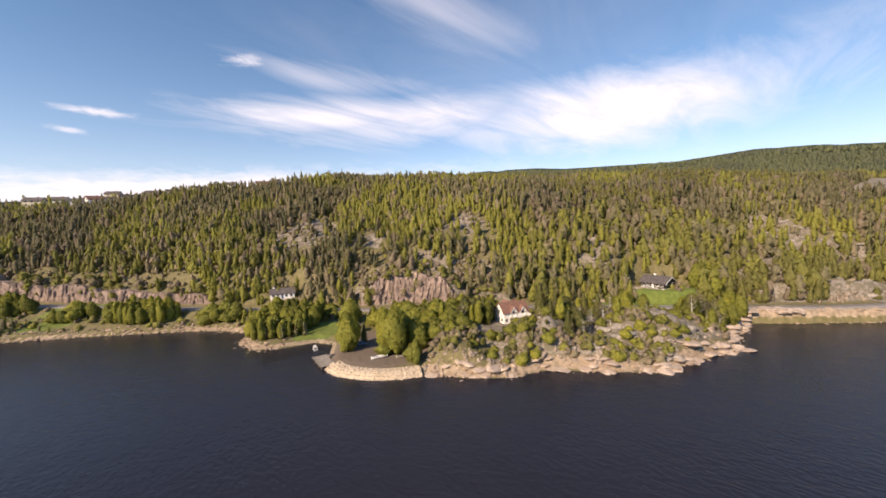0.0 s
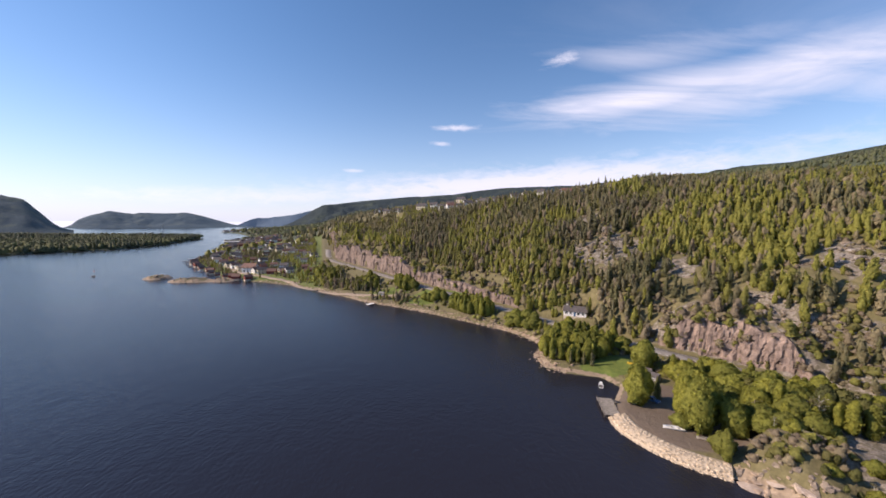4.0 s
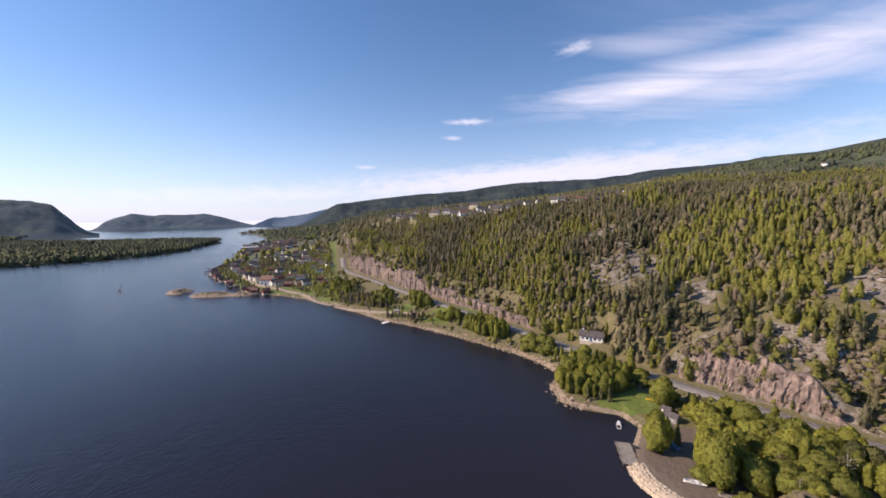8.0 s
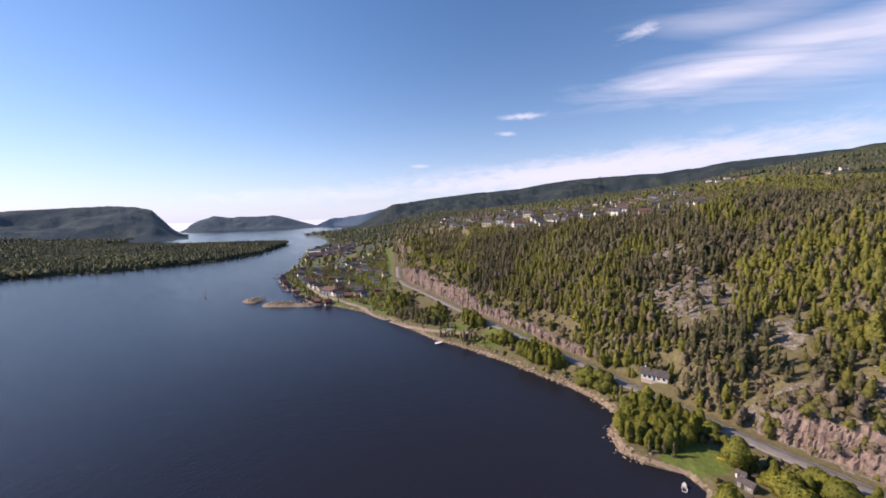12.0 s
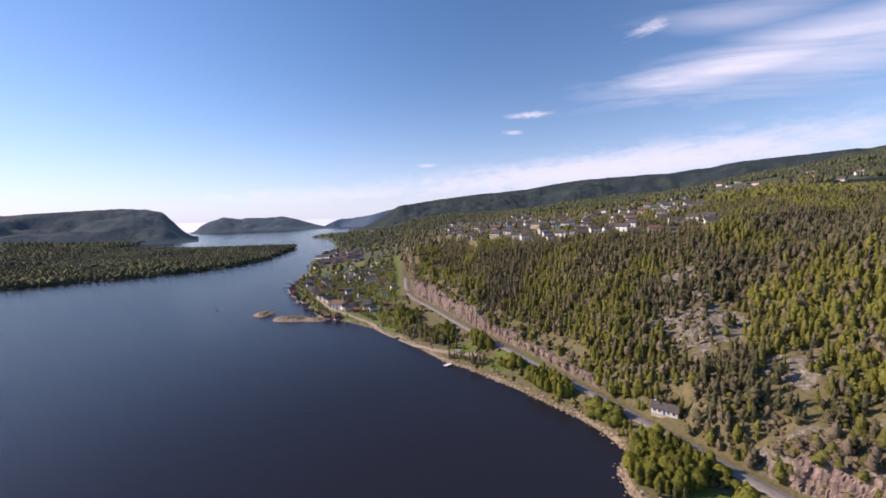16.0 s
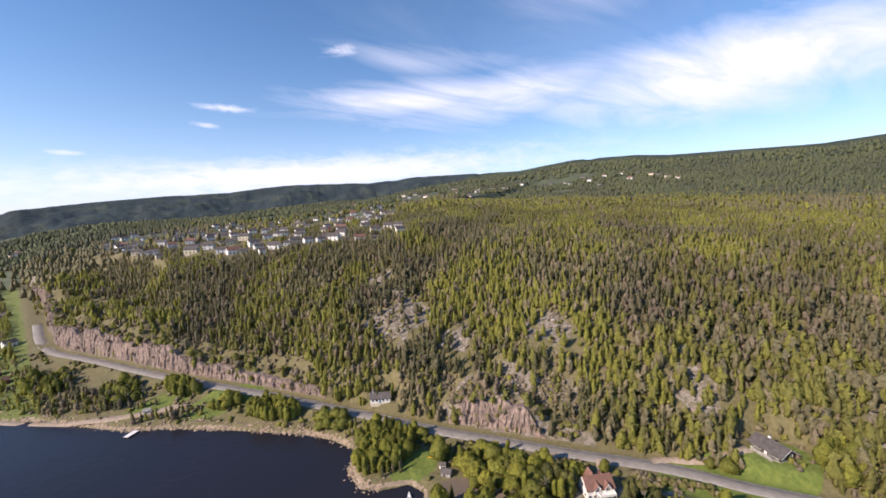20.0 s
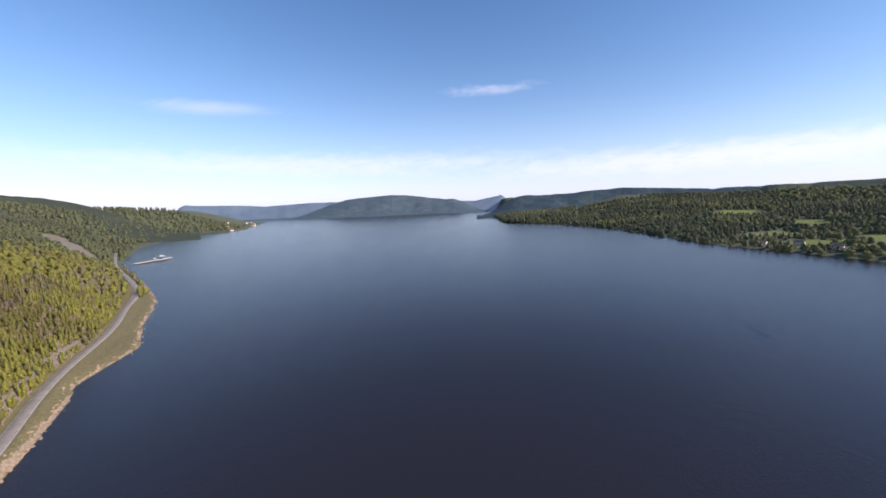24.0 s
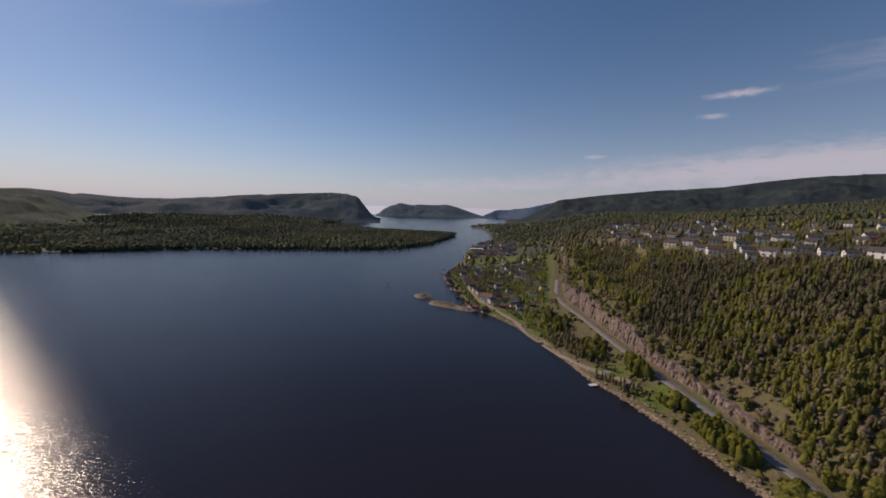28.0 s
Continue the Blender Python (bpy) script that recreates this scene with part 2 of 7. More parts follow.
def water_material():
    m, nt, b = principled("water", 0.10)
    g = nt.nodes.new("ShaderNodeNewGeometry")
    mp = nt.nodes.new("ShaderNodeMapping")
    mp.inputs["Scale"].default_value = (1.0, 0.55, 1.0)
    nt.links.new(g.outputs["Position"], mp.inputs[0])
    lanes = nt.nodes.new("ShaderNodeMapping")
    lanes.inputs["Rotation"].default_value = (0, 0, radians(35))
    lanes.inputs["Scale"].default_value = (1.0, 0.32, 1.0)
    nt.links.new(g.outputs["Position"], lanes.inputs[0])
    w1, w2, w3 = noise_node(nt, 1.1, 3, 0.6, mp.outputs[0]), noise_node(nt, 0.22, 3, 0.5, mp.outputs[0]), noise_node(nt, 0.012, 5, 0.6, lanes.outputs[0])
    # glassy lanes between the rippled water
    calm = ramp(nt, w3, [(0.30, (0.2, 0.2, 0.2)), (0.36, (1, 1, 1))])
    h = nmath(nt, "MULTIPLY", nmath(nt, "ADD", w1, nmath(nt, "MULTIPLY", w2, 0.9)), calm)
    bump(nt, b, h, 0.42, 0.42)
    wave = b.inputs["Normal"].links[0].from_socket
    gloss = nt.nodes.new("ShaderNodeBsdfAnisotropic")
    gloss.distribution = "BECKMANN"
    nt.links.new(ramp(nt, w3, [(0.30, (0.11, 0.11, 0.11)), (0.36, (0.19, 0.19, 0.19))]), gloss.inputs["Roughness"])
    body = nt.nodes.new("ShaderNodeBsdfDiffuse")
    body.inputs["Color"].default_value = (0.0172, 0.0174, 0.0245, 1)
    fres = nt.nodes.new("ShaderNodeFresnel")
    fres.inputs["IOR"].default_value = 1.33
    both = nt.nodes.new("ShaderNodeMixShader")
    for node in (gloss, fres):
        nt.links.new(wave, node.inputs["Normal"])
    nt.links.new(fres.outputs[0], both.inputs[0])
    nt.links.new(body.outputs[0], both.inputs[1])
    nt.links.new(gloss.outputs[0], both.inputs[2])
    nt.links.new(both.outputs[0], nt.nodes["Material Output"].inputs["Surface"])
    return m


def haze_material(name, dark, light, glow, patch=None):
    """Far woods with air haze painted into colour and glow: stands of two greens, clearings, and the rough of the tree
    tops.
    """
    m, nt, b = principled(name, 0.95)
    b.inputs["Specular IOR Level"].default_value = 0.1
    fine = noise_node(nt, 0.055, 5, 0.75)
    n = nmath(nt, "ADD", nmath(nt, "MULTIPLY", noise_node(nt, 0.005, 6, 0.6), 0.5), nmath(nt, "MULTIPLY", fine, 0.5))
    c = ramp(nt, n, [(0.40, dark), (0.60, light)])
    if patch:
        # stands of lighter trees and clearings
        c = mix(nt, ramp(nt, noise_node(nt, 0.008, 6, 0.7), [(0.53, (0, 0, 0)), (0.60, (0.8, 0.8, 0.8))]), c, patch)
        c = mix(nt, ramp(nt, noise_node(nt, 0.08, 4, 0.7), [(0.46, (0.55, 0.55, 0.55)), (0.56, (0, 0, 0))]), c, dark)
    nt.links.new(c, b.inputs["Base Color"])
    # this emission stands in for light scattered by the air in front
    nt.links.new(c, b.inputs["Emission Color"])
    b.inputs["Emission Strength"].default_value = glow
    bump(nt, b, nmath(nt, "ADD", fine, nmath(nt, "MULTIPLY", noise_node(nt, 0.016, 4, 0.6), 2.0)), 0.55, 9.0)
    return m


M_FAR = haze_material("hazed_distant_woods", (0.066, 0.100, 0.148), (0.090, 0.126, 0.165), 0.5)
M_FAR_MID = haze_material("hazed_inner_hills", (0.036, 0.058, 0.080), (0.056, 0.080, 0.098), 0.5, (0.075, 0.096, 0.098))
M_FAR_WOOD = haze_material("hazed_wooded_hills", (0.018, 0.034, 0.050), (0.034, 0.054, 0.064), 0.5, (0.050, 0.068, 0.060))
M_WEST_WOOD = haze_material("hazed_opposite_hills", (0.026, 0.038, 0.034), (0.048, 0.064, 0.044), 0.42, (0.086, 0.104, 0.048))
M_RIDGE = haze_material("hazed_wooded_ridge", (0.032, 0.042, 0.036), (0.052, 0.064, 0.042), 0.25, (0.070, 0.084, 0.044))
M_RIDGE_FAR = haze_material("hazed_far_ridge", (0.021, 0.031, 0.038), (0.034, 0.046, 0.045), 0.45, (0.056, 0.069, 0.050))
M_GROUND, M_WATER = ground_material(), water_material()
M_BROAD = leaf_material("broad_leaves", [(0.0, (0.200, 0.190, 0.080)), (0.4, (0.248, 0.244, 0.084)), (0.75, (0.302, 0.304, 0.086)), (1.0, (0.370, 0.368, 0.090))], 0.6, 0.52, 0.3)
M_SPRUCE = leaf_material("spruce_needles", [(0.0, (0.162, 0.160, 0.092)), (0.5, (0.200, 0.198, 0.104)), (1.0, (0.242, 0.236, 0.116))], 0.65, 0.46, 0.3)
M_PINE = leaf_material("pine_needles", [(0.0, (0.208, 0.192, 0.122)), (0.5, (0.248, 0.228, 0.138)), (1.0, (0.290, 0.266, 0.150))], 0.65, 0.48, 0.3)
M_BARE = leaf_material("bare_twigs", [(0.0, (0.235, 0.192, 0.145)), (0.5, (0.295, 0.245, 0.175)), (1.0, (0.325, 0.285, 0.175))], 0.8, 0.42, 0.3)
# foliage far off: air haze put into the colour as bluer, duller greens
M_HAZE_LEAF = leaf_material("hazed_far_leaves", [(0.0, (0.148, 0.178, 0.122)), (0.5, (0.196, 0.228, 0.140)), (1.0, (0.262, 0.282, 0.150))], 0.7, 0.6, 0.2)
M_HAZE_NEEDLE = leaf_material("hazed_far_needles", [(0.0, (0.138, 0.155, 0.116)), (0.5, (0.165, 0.184, 0.128)), (1.0, (0.200, 0.214, 0.136))], 0.7, 0.56, 0.2)
M_BARK = surface("bark", (0.06, 0.045, 0.035), (0.17, 0.14, 0.11), 2.0, 0.9)
M_BIRCH = surface("birch_bark", (0.25, 0.23, 0.2), (0.62, 0.6, 0.55), 1.5, 0.8)
M_ASPHALT = surface("asphalt", (0.18, 0.167, 0.15), (0.27, 0.25, 0.228), 0.35, 0.85, 0, 20)
M_GRAVEL = surface("gravel", (0.22, 0.17, 0.125), (0.38, 0.31, 0.24), 0.7, 0.95, 0, 12)
M_LINE = surface("road_paint", (0.45, 0.44, 0.42), (0.7, 0.69, 0.66), 1.0, 0.7)
M_WHITE = surface("white_boards", (0.68, 0.67, 0.64), (0.82, 0.81, 0.79), 0.5, 0.6)
M_CREAM = surface("cream_boards", (0.50, 0.45, 0.33), (0.68, 0.62, 0.48), 0.5, 0.65)
M_REDWALL = surface("red_boards", (0.17, 0.028, 0.018), (0.27, 0.055, 0.035), 0.5, 0.7)
M_GREYWALL = surface("grey_boards", (0.16, 0.15, 0.14), (0.30, 0.285, 0.27), 0.5, 0.75)
M_DARKWALL = surface("dark_boards", (0.022, 0.018, 0.016), (0.055, 0.043, 0.036), 0.6, 0.7)
M_TILE = surface("red_tiles", (0.13, 0.066, 0.048), (0.225, 0.118, 0.088), 0.8, 0.75)
M_SLATE = surface("dark_tiles", (0.055, 0.048, 0.047), (0.12, 0.105, 0.10), 0.7, 0.7)
M_GLASS, _nt, _b = principled("window_glass", 0.06)
_b.inputs["Base Color"].default_value = (0.02, 0.025, 0.03, 1)
M_BRICK = surface("chimney_brick", (0.14, 0.05, 0.035), (0.24, 0.1, 0.07), 3.0, 0.85)
M_PLANK = surface("weathered_planks", (0.17, 0.15, 0.125), (0.33, 0.30, 0.26), 1.2, 0.85)
M_RUBBLE = surface("breakwater_stone", (0.34, 0.27, 0.19), (0.58, 0.48, 0.36), 1.6, 0.9)
M_STONE = surface("pale_stone", (0.44, 0.37, 0.28), (0.70, 0.62, 0.50), 0.9, 0.9)
M_GRANITE = surface("pink_granite", (0.105, 0.084, 0.064), (0.35, 0.285, 0.225), 0.35, 0.9, 0, 7, 0.8, 0.3)
M_CUT = surface("fresh_cut_granite", (0.105, 0.076, 0.064), (0.335, 0.255, 0.215), 0.4, 0.9, 0, 6, 0.8, 0.3)
M_OUTCROP = surface("weathered_granite", (0.15, 0.132, 0.112), (0.35, 0.318, 0.282), 0.4, 0.9, 0, 6, 0.7, 0.25)
M_METAL = surface("grey_metal", (0.25, 0.26, 0.27), (0.42, 0.43, 0.44), 1.0, 0.4, 0.8)
M_BLACK = surface("black_paint", (0.012, 0.012, 0.014), (0.03, 0.03, 0.033), 1.0, 0.35)
M_RUBBER = surface("rubber", (0.01, 0.01, 0.01), (0.025, 0.025, 0.025), 2.0, 0.9)
M_BOAT = surface("white_hull", (0.62, 0.62, 0.6), (0.8, 0.8, 0.78), 1.0, 0.3)
M_BLUE = surface("blue_paint", (0.03, 0.09, 0.2), (0.06, 0.16, 0.32), 1.0, 0.5)

# ---- the lie of the land ----
# shorelines, clockwise in plan; metres from the point of water under the camera
SHORE = [(4700, -1900), (3300, -2350), (2500, -2420), (1720, -1495), (1823, -1293), (1384, -789), (994, -519), (688, -389), (526, -310), (425, -233),
         (362, -194), (346, -166), (327, -133), (304, -120), (254, -79), (219, -44), (202, -23), (189, -6), (180, 7), (164, 8),
         (156, 10), (142, 8), (118, 19), (110, 21), (101, 33), (92, 47), (81, 53), (74, 62), (68, 74)]
SHORE_2 = [(58, 83), (54.5, 93), (54.5, 102), (61, 110), (67, 118), (64, 126), (53, 130), (46, 136), (46, 151), (54, 156), (53, 163), (47, 176),
           (37, 189), (22, 203), (8, 216), (-23, 242), (-41, 252), (-89, 301), (-125, 328), (-154, 344), (-198, 362), (-240, 408),
           (-277, 448), (-331, 522), (-352, 600), (-375, 655), (-434, 765), (-513, 933), (-552, 1154), (-700, 1450), (-900, 1760),
           (-1138, 2022), (-1000, 2300), (-1306, 2943), (-1500, 4000), (-1400, 5200), (5200, 5200), (5200, -1900)]
SHORE = SHORE + SHORE_2
WEST = [(1000, -5200), (800, -3900), (700, -3000), (339, -1853), (80, -1740), (-134, -1404), (-235, -1120), (-307, -940), (-385, -842), (-450, -745),
        (-585, -635), (-720, -540), (-860, -432), (-990, -340), (-1110, -220), (-1190, -110), (-1139, 83), (-1040, 260), (-960, 400),
        (-860, 500), (-720, 620), (-630, 760), (-640, 920), (-740, 1200), (-780, 1290), (-860, 1280), (-1100, 1200), (-1694, 1274),
        (-2231, 2382), (-2420, 2538), (-2900, 2700), (-5200, 2900), (-5200, -5200)]
ISLETS = [(-268, 368, 15, 11, 4.2), (-222, 352, 24, 12, 4.0), (-196, 351, 15, 9, 3.2), (-341, 383, 3, 2, 1.0)]
# the main road: x, y, height
ROAD = [(1250, -650, 6), (956, -492, 5), (632, -346, 4.5), (500, -259, 4.5), (424, -204, 4.5), (357, -143, 4.5), (317, -111, 4.5), (259, -71, 4.5), (233, -47, 4.5),
        (210, -24, 4.5), (195, -5, 4.6), (187, 7, 4.7), (166, 38, 4.8), (156, 56, 4.8), (146, 70.5, 4.9), (131, 88.5, 5), (116, 108.5, 5), (106, 122, 5), (95, 136, 5),
        (78, 161, 5), (59, 189, 5.3), (42, 212, 6.1), (24, 236, 7), (4, 260, 8.3), (-8, 274, 9.2), (-35, 309, 10.6), (-72, 362, 12), (-104, 406, 13.2),
        (-120, 446, 15), (-135, 500, 19), (-160, 590, 26), (-230, 800, 36), (-300, 1200, 44), (-420, 1900, 40), (-600, 3000, 40), (-800, 5200, 40)]


def smooth(v, lo, hi):
    t = np.clip((v - lo) / (hi - lo), 0, 1)
    return t * t * (3 - 2 * t)


def lattice(ix, iy, seed):
    h = (ix.astype(np.int64) * 374761393 + iy.astype(np.int64) * 668265263 + seed * 974711) & 0x7FFFFFFF
    h = ((h ^ (h >> 13)) * 1274126177) & 0x7FFFFFFF
    return ((h ^ (h >> 16)) & 0xFFFF) / 65535.0


def value_noise(x, y, size, seed, octaves=4):
    """Smooth noise from 0 to 1 with hills about that many metres wide."""
    total, amp, norm = 0, 1.0, 0
    for o in range(octaves):
        u, v = x / size, y / size
        iu, iv = np.floor(u), np.floor(v)
        fu, fv = u - iu, v - iv
        fu, fv = fu * fu * (3 - 2 * fu), fv * fv * (3 - 2 * fv)
        q = lambda du, dv: lattice(iu + du, iv + dv, seed + o * 17)
        total = total + amp * ((q(0, 0) * (1 - fu) + q(1, 0) * fu) * (1 - fv) + (q(0, 1) * (1 - fu) + q(1, 1) * fu) * fv)
        norm, amp, size = norm + amp, amp * 0.5, size * 0.47
    return total / norm


def near_line(x, y, line, closed=False, heights=None):
    """The distance to a broken line, and the height of the nearest point on it."""
    p = np.array(line, float)
    q = np.roll(p, -1, 0) if closed else p[1:]
    p = p if closed else p[:-1]
    best, hz = np.full(x.shape, 1e9), np.zeros(x.shape)
    for a_, b_ in zip(p, q):
        ex, ey = b_[0] - a_[0], b_[1] - a_[1]
        t = np.clip(((x - a_[0]) * ex + (y - a_[1]) * ey) / (ex * ex + ey * ey), 0, 1)
        d = np.hypot(x - a_[0] - t * ex, y - a_[1] - t * ey)
        if heights:
            hz = np.where(d < best, a_[2] + t * (b_[2] - a_[2]), hz)
        best = np.minimum(best, d)
    return (best, hz) if heights else best


def inside(x, y, poly):
    res = np.zeros(x.shape, bool)
    for (x0, y0), (x1, y1) in zip(poly, poly[1:] + poly[:1]):
        if y0 != y1:
            res ^= ((y0 > y) != (y1 > y)) & (x < (x1 - x0) * (y - y0) / (y1 - y0) + x0)
    return res


QUARRY = [(1290, -532), (1180, -512), (1000, -460)]
# bare rock on the wooded slope: x, y, radius
OUTCROPS = [(113, 148, 9), (125, 136, 11), (136, 121, 11), (144, 107, 9), (114, 223, 17), (126, 277, 12), (122, 243, 8), (169, 137, 15), (156, 142, 9), (124, 172, 11), (192, 69, 12), (206, 75, 9), (267, -5, 15), (236, -31, 11), (264, -20, 11), (231, 5, 10), (274, 81, 6)]
UPHILL = [(p[0], p[1]) for p in ROAD] + [(5200, 5200), (5200, -650)]


def knots(v, table):
    return np.interp(v, [k[0] for k in table], [k[1] for k in table])


SKYLINE = [(-180, 0.75), (-174, 1.1), (-164, 0.5), (-150, 0.75), (-141, 1.3), (-135, 1.85), (-126, 1.55), (-119, 0.95), (-113, 0.95), (-106, 1.2), (-99, 1.65), (-94, 1.4), (-88, 0.35), (-82, 0.8), (-75, 0.2), (-70, 0.15), (-64, 0.75),
           (-60, 1.1), (-56, 1.35), (-51, 1.75), (-48, 1.65), (-46.6, 1.3), (-44.8, 0.2), (-43.2, -0.8), (-42, -0.15), (-40, 0.6), (-38, 0.35), (-35, 0.3), (-32, 0.45), (-27, 0.2), (-24, 0.1), (-20, 0.55), (-17.7, 1.15), (-13.7, 1.9), (-9, 2.4), (-3, 3.0), (4, 3.4),
           (9.4, 4.2), (17, 4.7), (23, 4.5), (30.5, 5.3), (39, 5.45), (46, 5.45), (54, 6.6), (62, 6.5), (66, 6.1), (73, 5.9), (80, 5.6), (88, 6.0), (93, 5.6), (100, 4.6), (107, 2.6), (113, 1.9), (119, 1.6), (127, 0.9),
           (131, 0.8), (134, 0.55), (140, 0.85), (145, 0.9), (153, 1.4), (160, 0.5), (165, 0.3), (170.5, 1.3), (174, 0.6), (180, 0.75)]
RIDGE = [(-180, 3000), (-165, 2300), (-100, 2300), (-88, 3000), (-75, 3500), (-45, 3600), (-44, 4700), (-22, 4700), (-14, 2600), (40, 2300), (95, 2150), (118, 2100), (130, 3000), (135, 4700), (166, 4700), (169, 3600), (180, 3000)]
SINK = [(-180, 0.9), (-30, 1.0), (-14, 2.8), (0, 3.3), (10, 3.3), (20, 3.0), (30, 2.2), (40, 1.3), (60, 0.9), (180, 0.9)]
RISE = [(0, 0), (10, 1.5), (25, 10), (45, 25), (80, 45), (120, 58), (180, 70), (280, 82), (480, 100), (800, 116), (6000, 150)]
STEEP = [(-60, 0.2), (-20, 0.24), (-11, 0.34), (-5, 0.52), (0, 0.66), (8, 0.86), (16, 1.04), (24, 1.13), (36, 1.1), (50, 1.06), (70, 1.0), (95, 0.95), (140, 0.9)]
CLIFF = [(-17.5, 0), (-16.2, 9), (-12.5, 13), (-8, 12.5), (-3, 11), (2, 8.5), (7, 6.5), (12, 4.5), (17, 0), (31.5, 0), (34, 9), (40, 11.5), (47, 10), (50, 5), (57, 4), (60.5, 0), (84, 0), (90, 6), (112, 7), (118, 0)]


# brink of the plateau above the road: heading, distance, height, rise beyond it
BRINK = [(-16, 900, 52, 0.02), (-12, 800, 60, 0.025), (-7.4, 632, 68, 0.03), (-3.4, 491, 70, 0.035), (4.5, 437, 75, 0.042), (12.4, 394, 79, 0.046), (20, 380, 82, 0.064), (27, 356, 85, 0.077), (35, 398, 95, 0.089), (45, 420, 100, 0.09)]


def brink(az_, k):
    return np.interp(az_, [b_[0] for b_ in BRINK], [b_[k] for b_ in BRINK])


def land(x, y):
    """Height of the ground and what covers it, for arrays of places."""
    x, y = np.asarray(x, float), np.asarray(y, float)
    r, az_ = np.hypot(x, y), np.degrees(np.arctan2(x, y))
    near, west = inside(x, y, SHORE), inside(x, y, WEST)
    ds, dw = near_line(x, y, SHORE, True), near_line(x, y, WEST, True)
    dr, zr = near_line(x, y, ROAD, False, True)
    above = inside(x, y, UPHILL) & near
    R = knots(az_, RIDGE)
    zridge = 117 + R * np.tan(np.radians(knots(az_, SKYLINE) - knots(az_, SINK))) - 6
    lump, fine = value_noise(x, y, 60, 3, 4) - 0.5, value_noise(x, y, 14, 9, 4) - 0.5
    hills = value_noise(x, y, 420, 5, 4) - 0.5
    # below the road
    k = ds / (ds + dr + 1e-6)
    bank = 1.3 * smooth(ds, 0, 4)
    knoll = smooth(np.hypot((x - 112) / 34, (y - 42) / 30), 1.25, 0.5) * smooth(ds, 1, 9) * smooth(dr, 8, 20)
    flat = smooth(np.hypot((x - 72) / 20, (y - 98) / 20), 1.15, 0.7)
    low = bank + (zr - 1.3) * k ** 1.15 + knoll * (2.2 + 9 * fine + 5 * lump) + fine * 2.2 * smooth(ds, 1, 8) * smooth(dr, 4, 10) * (1 - flat)
    low = low * (1 - flat) + flat * np.minimum(low, 1.7)
    bluff = smooth(az_, 42.5, 46) * smooth(az_, 92, 82) * smooth(ds, 1.0, 6.0) * smooth(dr, 10, 22) * (1 - flat)
    low = low + bluff * (2.4 + 7 * fine + 3 * lump)
    plot = smooth(np.hypot(x - 117, y - 74), 16, 9)
    low = low * (1 - plot) + plot * 4.6
    # above it
    rise = knots(dr, RISE) * knots(az_, STEEP)
    step = knots(az_, CLIFF)
    rb, zb = brink(az_, 1), brink(az_, 2)
    fb = np.clip(dr / (dr + np.maximum(rb - r, 0) + 1e-6), 0, 1)
    wb = smooth(az_, -17, -10) * smooth(az_, 40, 30)
    rise = rise * (1 - wb) + wb * ((zb - zr) * fb ** 0.78 * smooth(dr, 2, 20) + np.clip(r - rb, 0, 900) * brink(az_, 3))
    crag = value_noise(x, y, 7, 21, 3) - 0.5
    step = step * (0.45 + 1.25 * value_noise(x, y, 15, 33, 3))
    wall_z = step * smooth(dr + crag * 1.5, 8.6, 11.5) + smooth(dr, 9, 30) * step * 0.35
    rough = smooth(dr, 6, 40)
    high = zr + np.maximum(rise, wall_z) + rough * (lump * 16 + fine * 6) * np.clip(1 - dr / 900, 0.25, 1)
    yard = smooth(np.hypot(x - 188, y - 38), 20, 11)
    high = high * (1 - yard) + yard * 10.0
    yard2 = smooth(np.hypot(x - 77, y - 181), 13, 7)
    high = high * (1 - yard2) + yard2 * 8.8
    z = np.where(above, high, low)
    back = smooth(r, R * 0.42, R) * smooth(ds, 20, 500)
    z = z * (1 - back) + np.maximum(z, zridge) * back + hills * 40 * back * (1 - smooth(r, R * 0.8, R))
    roadbed = smooth(dr, 9, 5.5)
    z = np.where(near, z * (1 - roadbed) + zr * roadbed, -6 * smooth(ds, 0, 12))
    # the land across the water
    f = dw / (dw + np.maximum(R - r, 0) + 1)
    zw = 1.5 * smooth(dw, 0, 6) + (zridge - 3) * f ** np.interp(az_, [-180, -165, -150, -120, -108, -95, -75, -62, -40, -30], [1.3, 1.3, 1.05, 1.05, 1.5, 2.2, 2.6, 2.4, 2.2, 0.9]) + hills * 130 * smooth(dw, 80, 600) * (1 - f * 0.85) + lump * 10 * smooth(dw, 5, 60) * (1 - f * 0.5)
    z = np.where(west, np.maximum(zw, 0.6) + 5 * smooth(dw, 15, 90), z)
    far = (r > 4400) & ~near & ~west
    for ix, iy, ax_, ay_, top in ISLETS:
        d = np.hypot((x - ix) / ax_, (y - iy) / ay_) + 0.5 * fine
        z = np.maximum(z, top * (1 - d ** 2) - 0.4)
    deep = ~(near | west | far)
    fell = (720 - x) / 340
    half = 8 + 24 * np.clip(fell, 0, 1)
    scar = smooth(np.abs(y + 100 - 30 * fell) + 14 * fine, half + 3, half - 2) * smooth(fell, -0.02, 0.04) * smooth(fell, 1.04, 0.97)
    scar = np.maximum(scar, smooth(near_line(x, y, QUARRY) + 16 * fine, 30, 24))
    crop = np.zeros(x.shape)
    for ox, oy, rad in OUTCROPS:
        crop = np.maximum(crop, smooth(np.hypot(x - ox, y - oy) / rad + 2.4 * fine, 1.25, 0.7))
    return dict(z=z, y=y, ds=np.where(near, ds, 0), dw=np.where(west, dw, 0), dr=dr, above=above, near=near, west=west, far=far, r=r, az=az_, fine=fine,
                lump=lump, flat=flat, knoll=knoll, step=step, zr=zr, deep=deep, plot=plot, yard=yard, hills=hills, scar=scar, crop=crop)


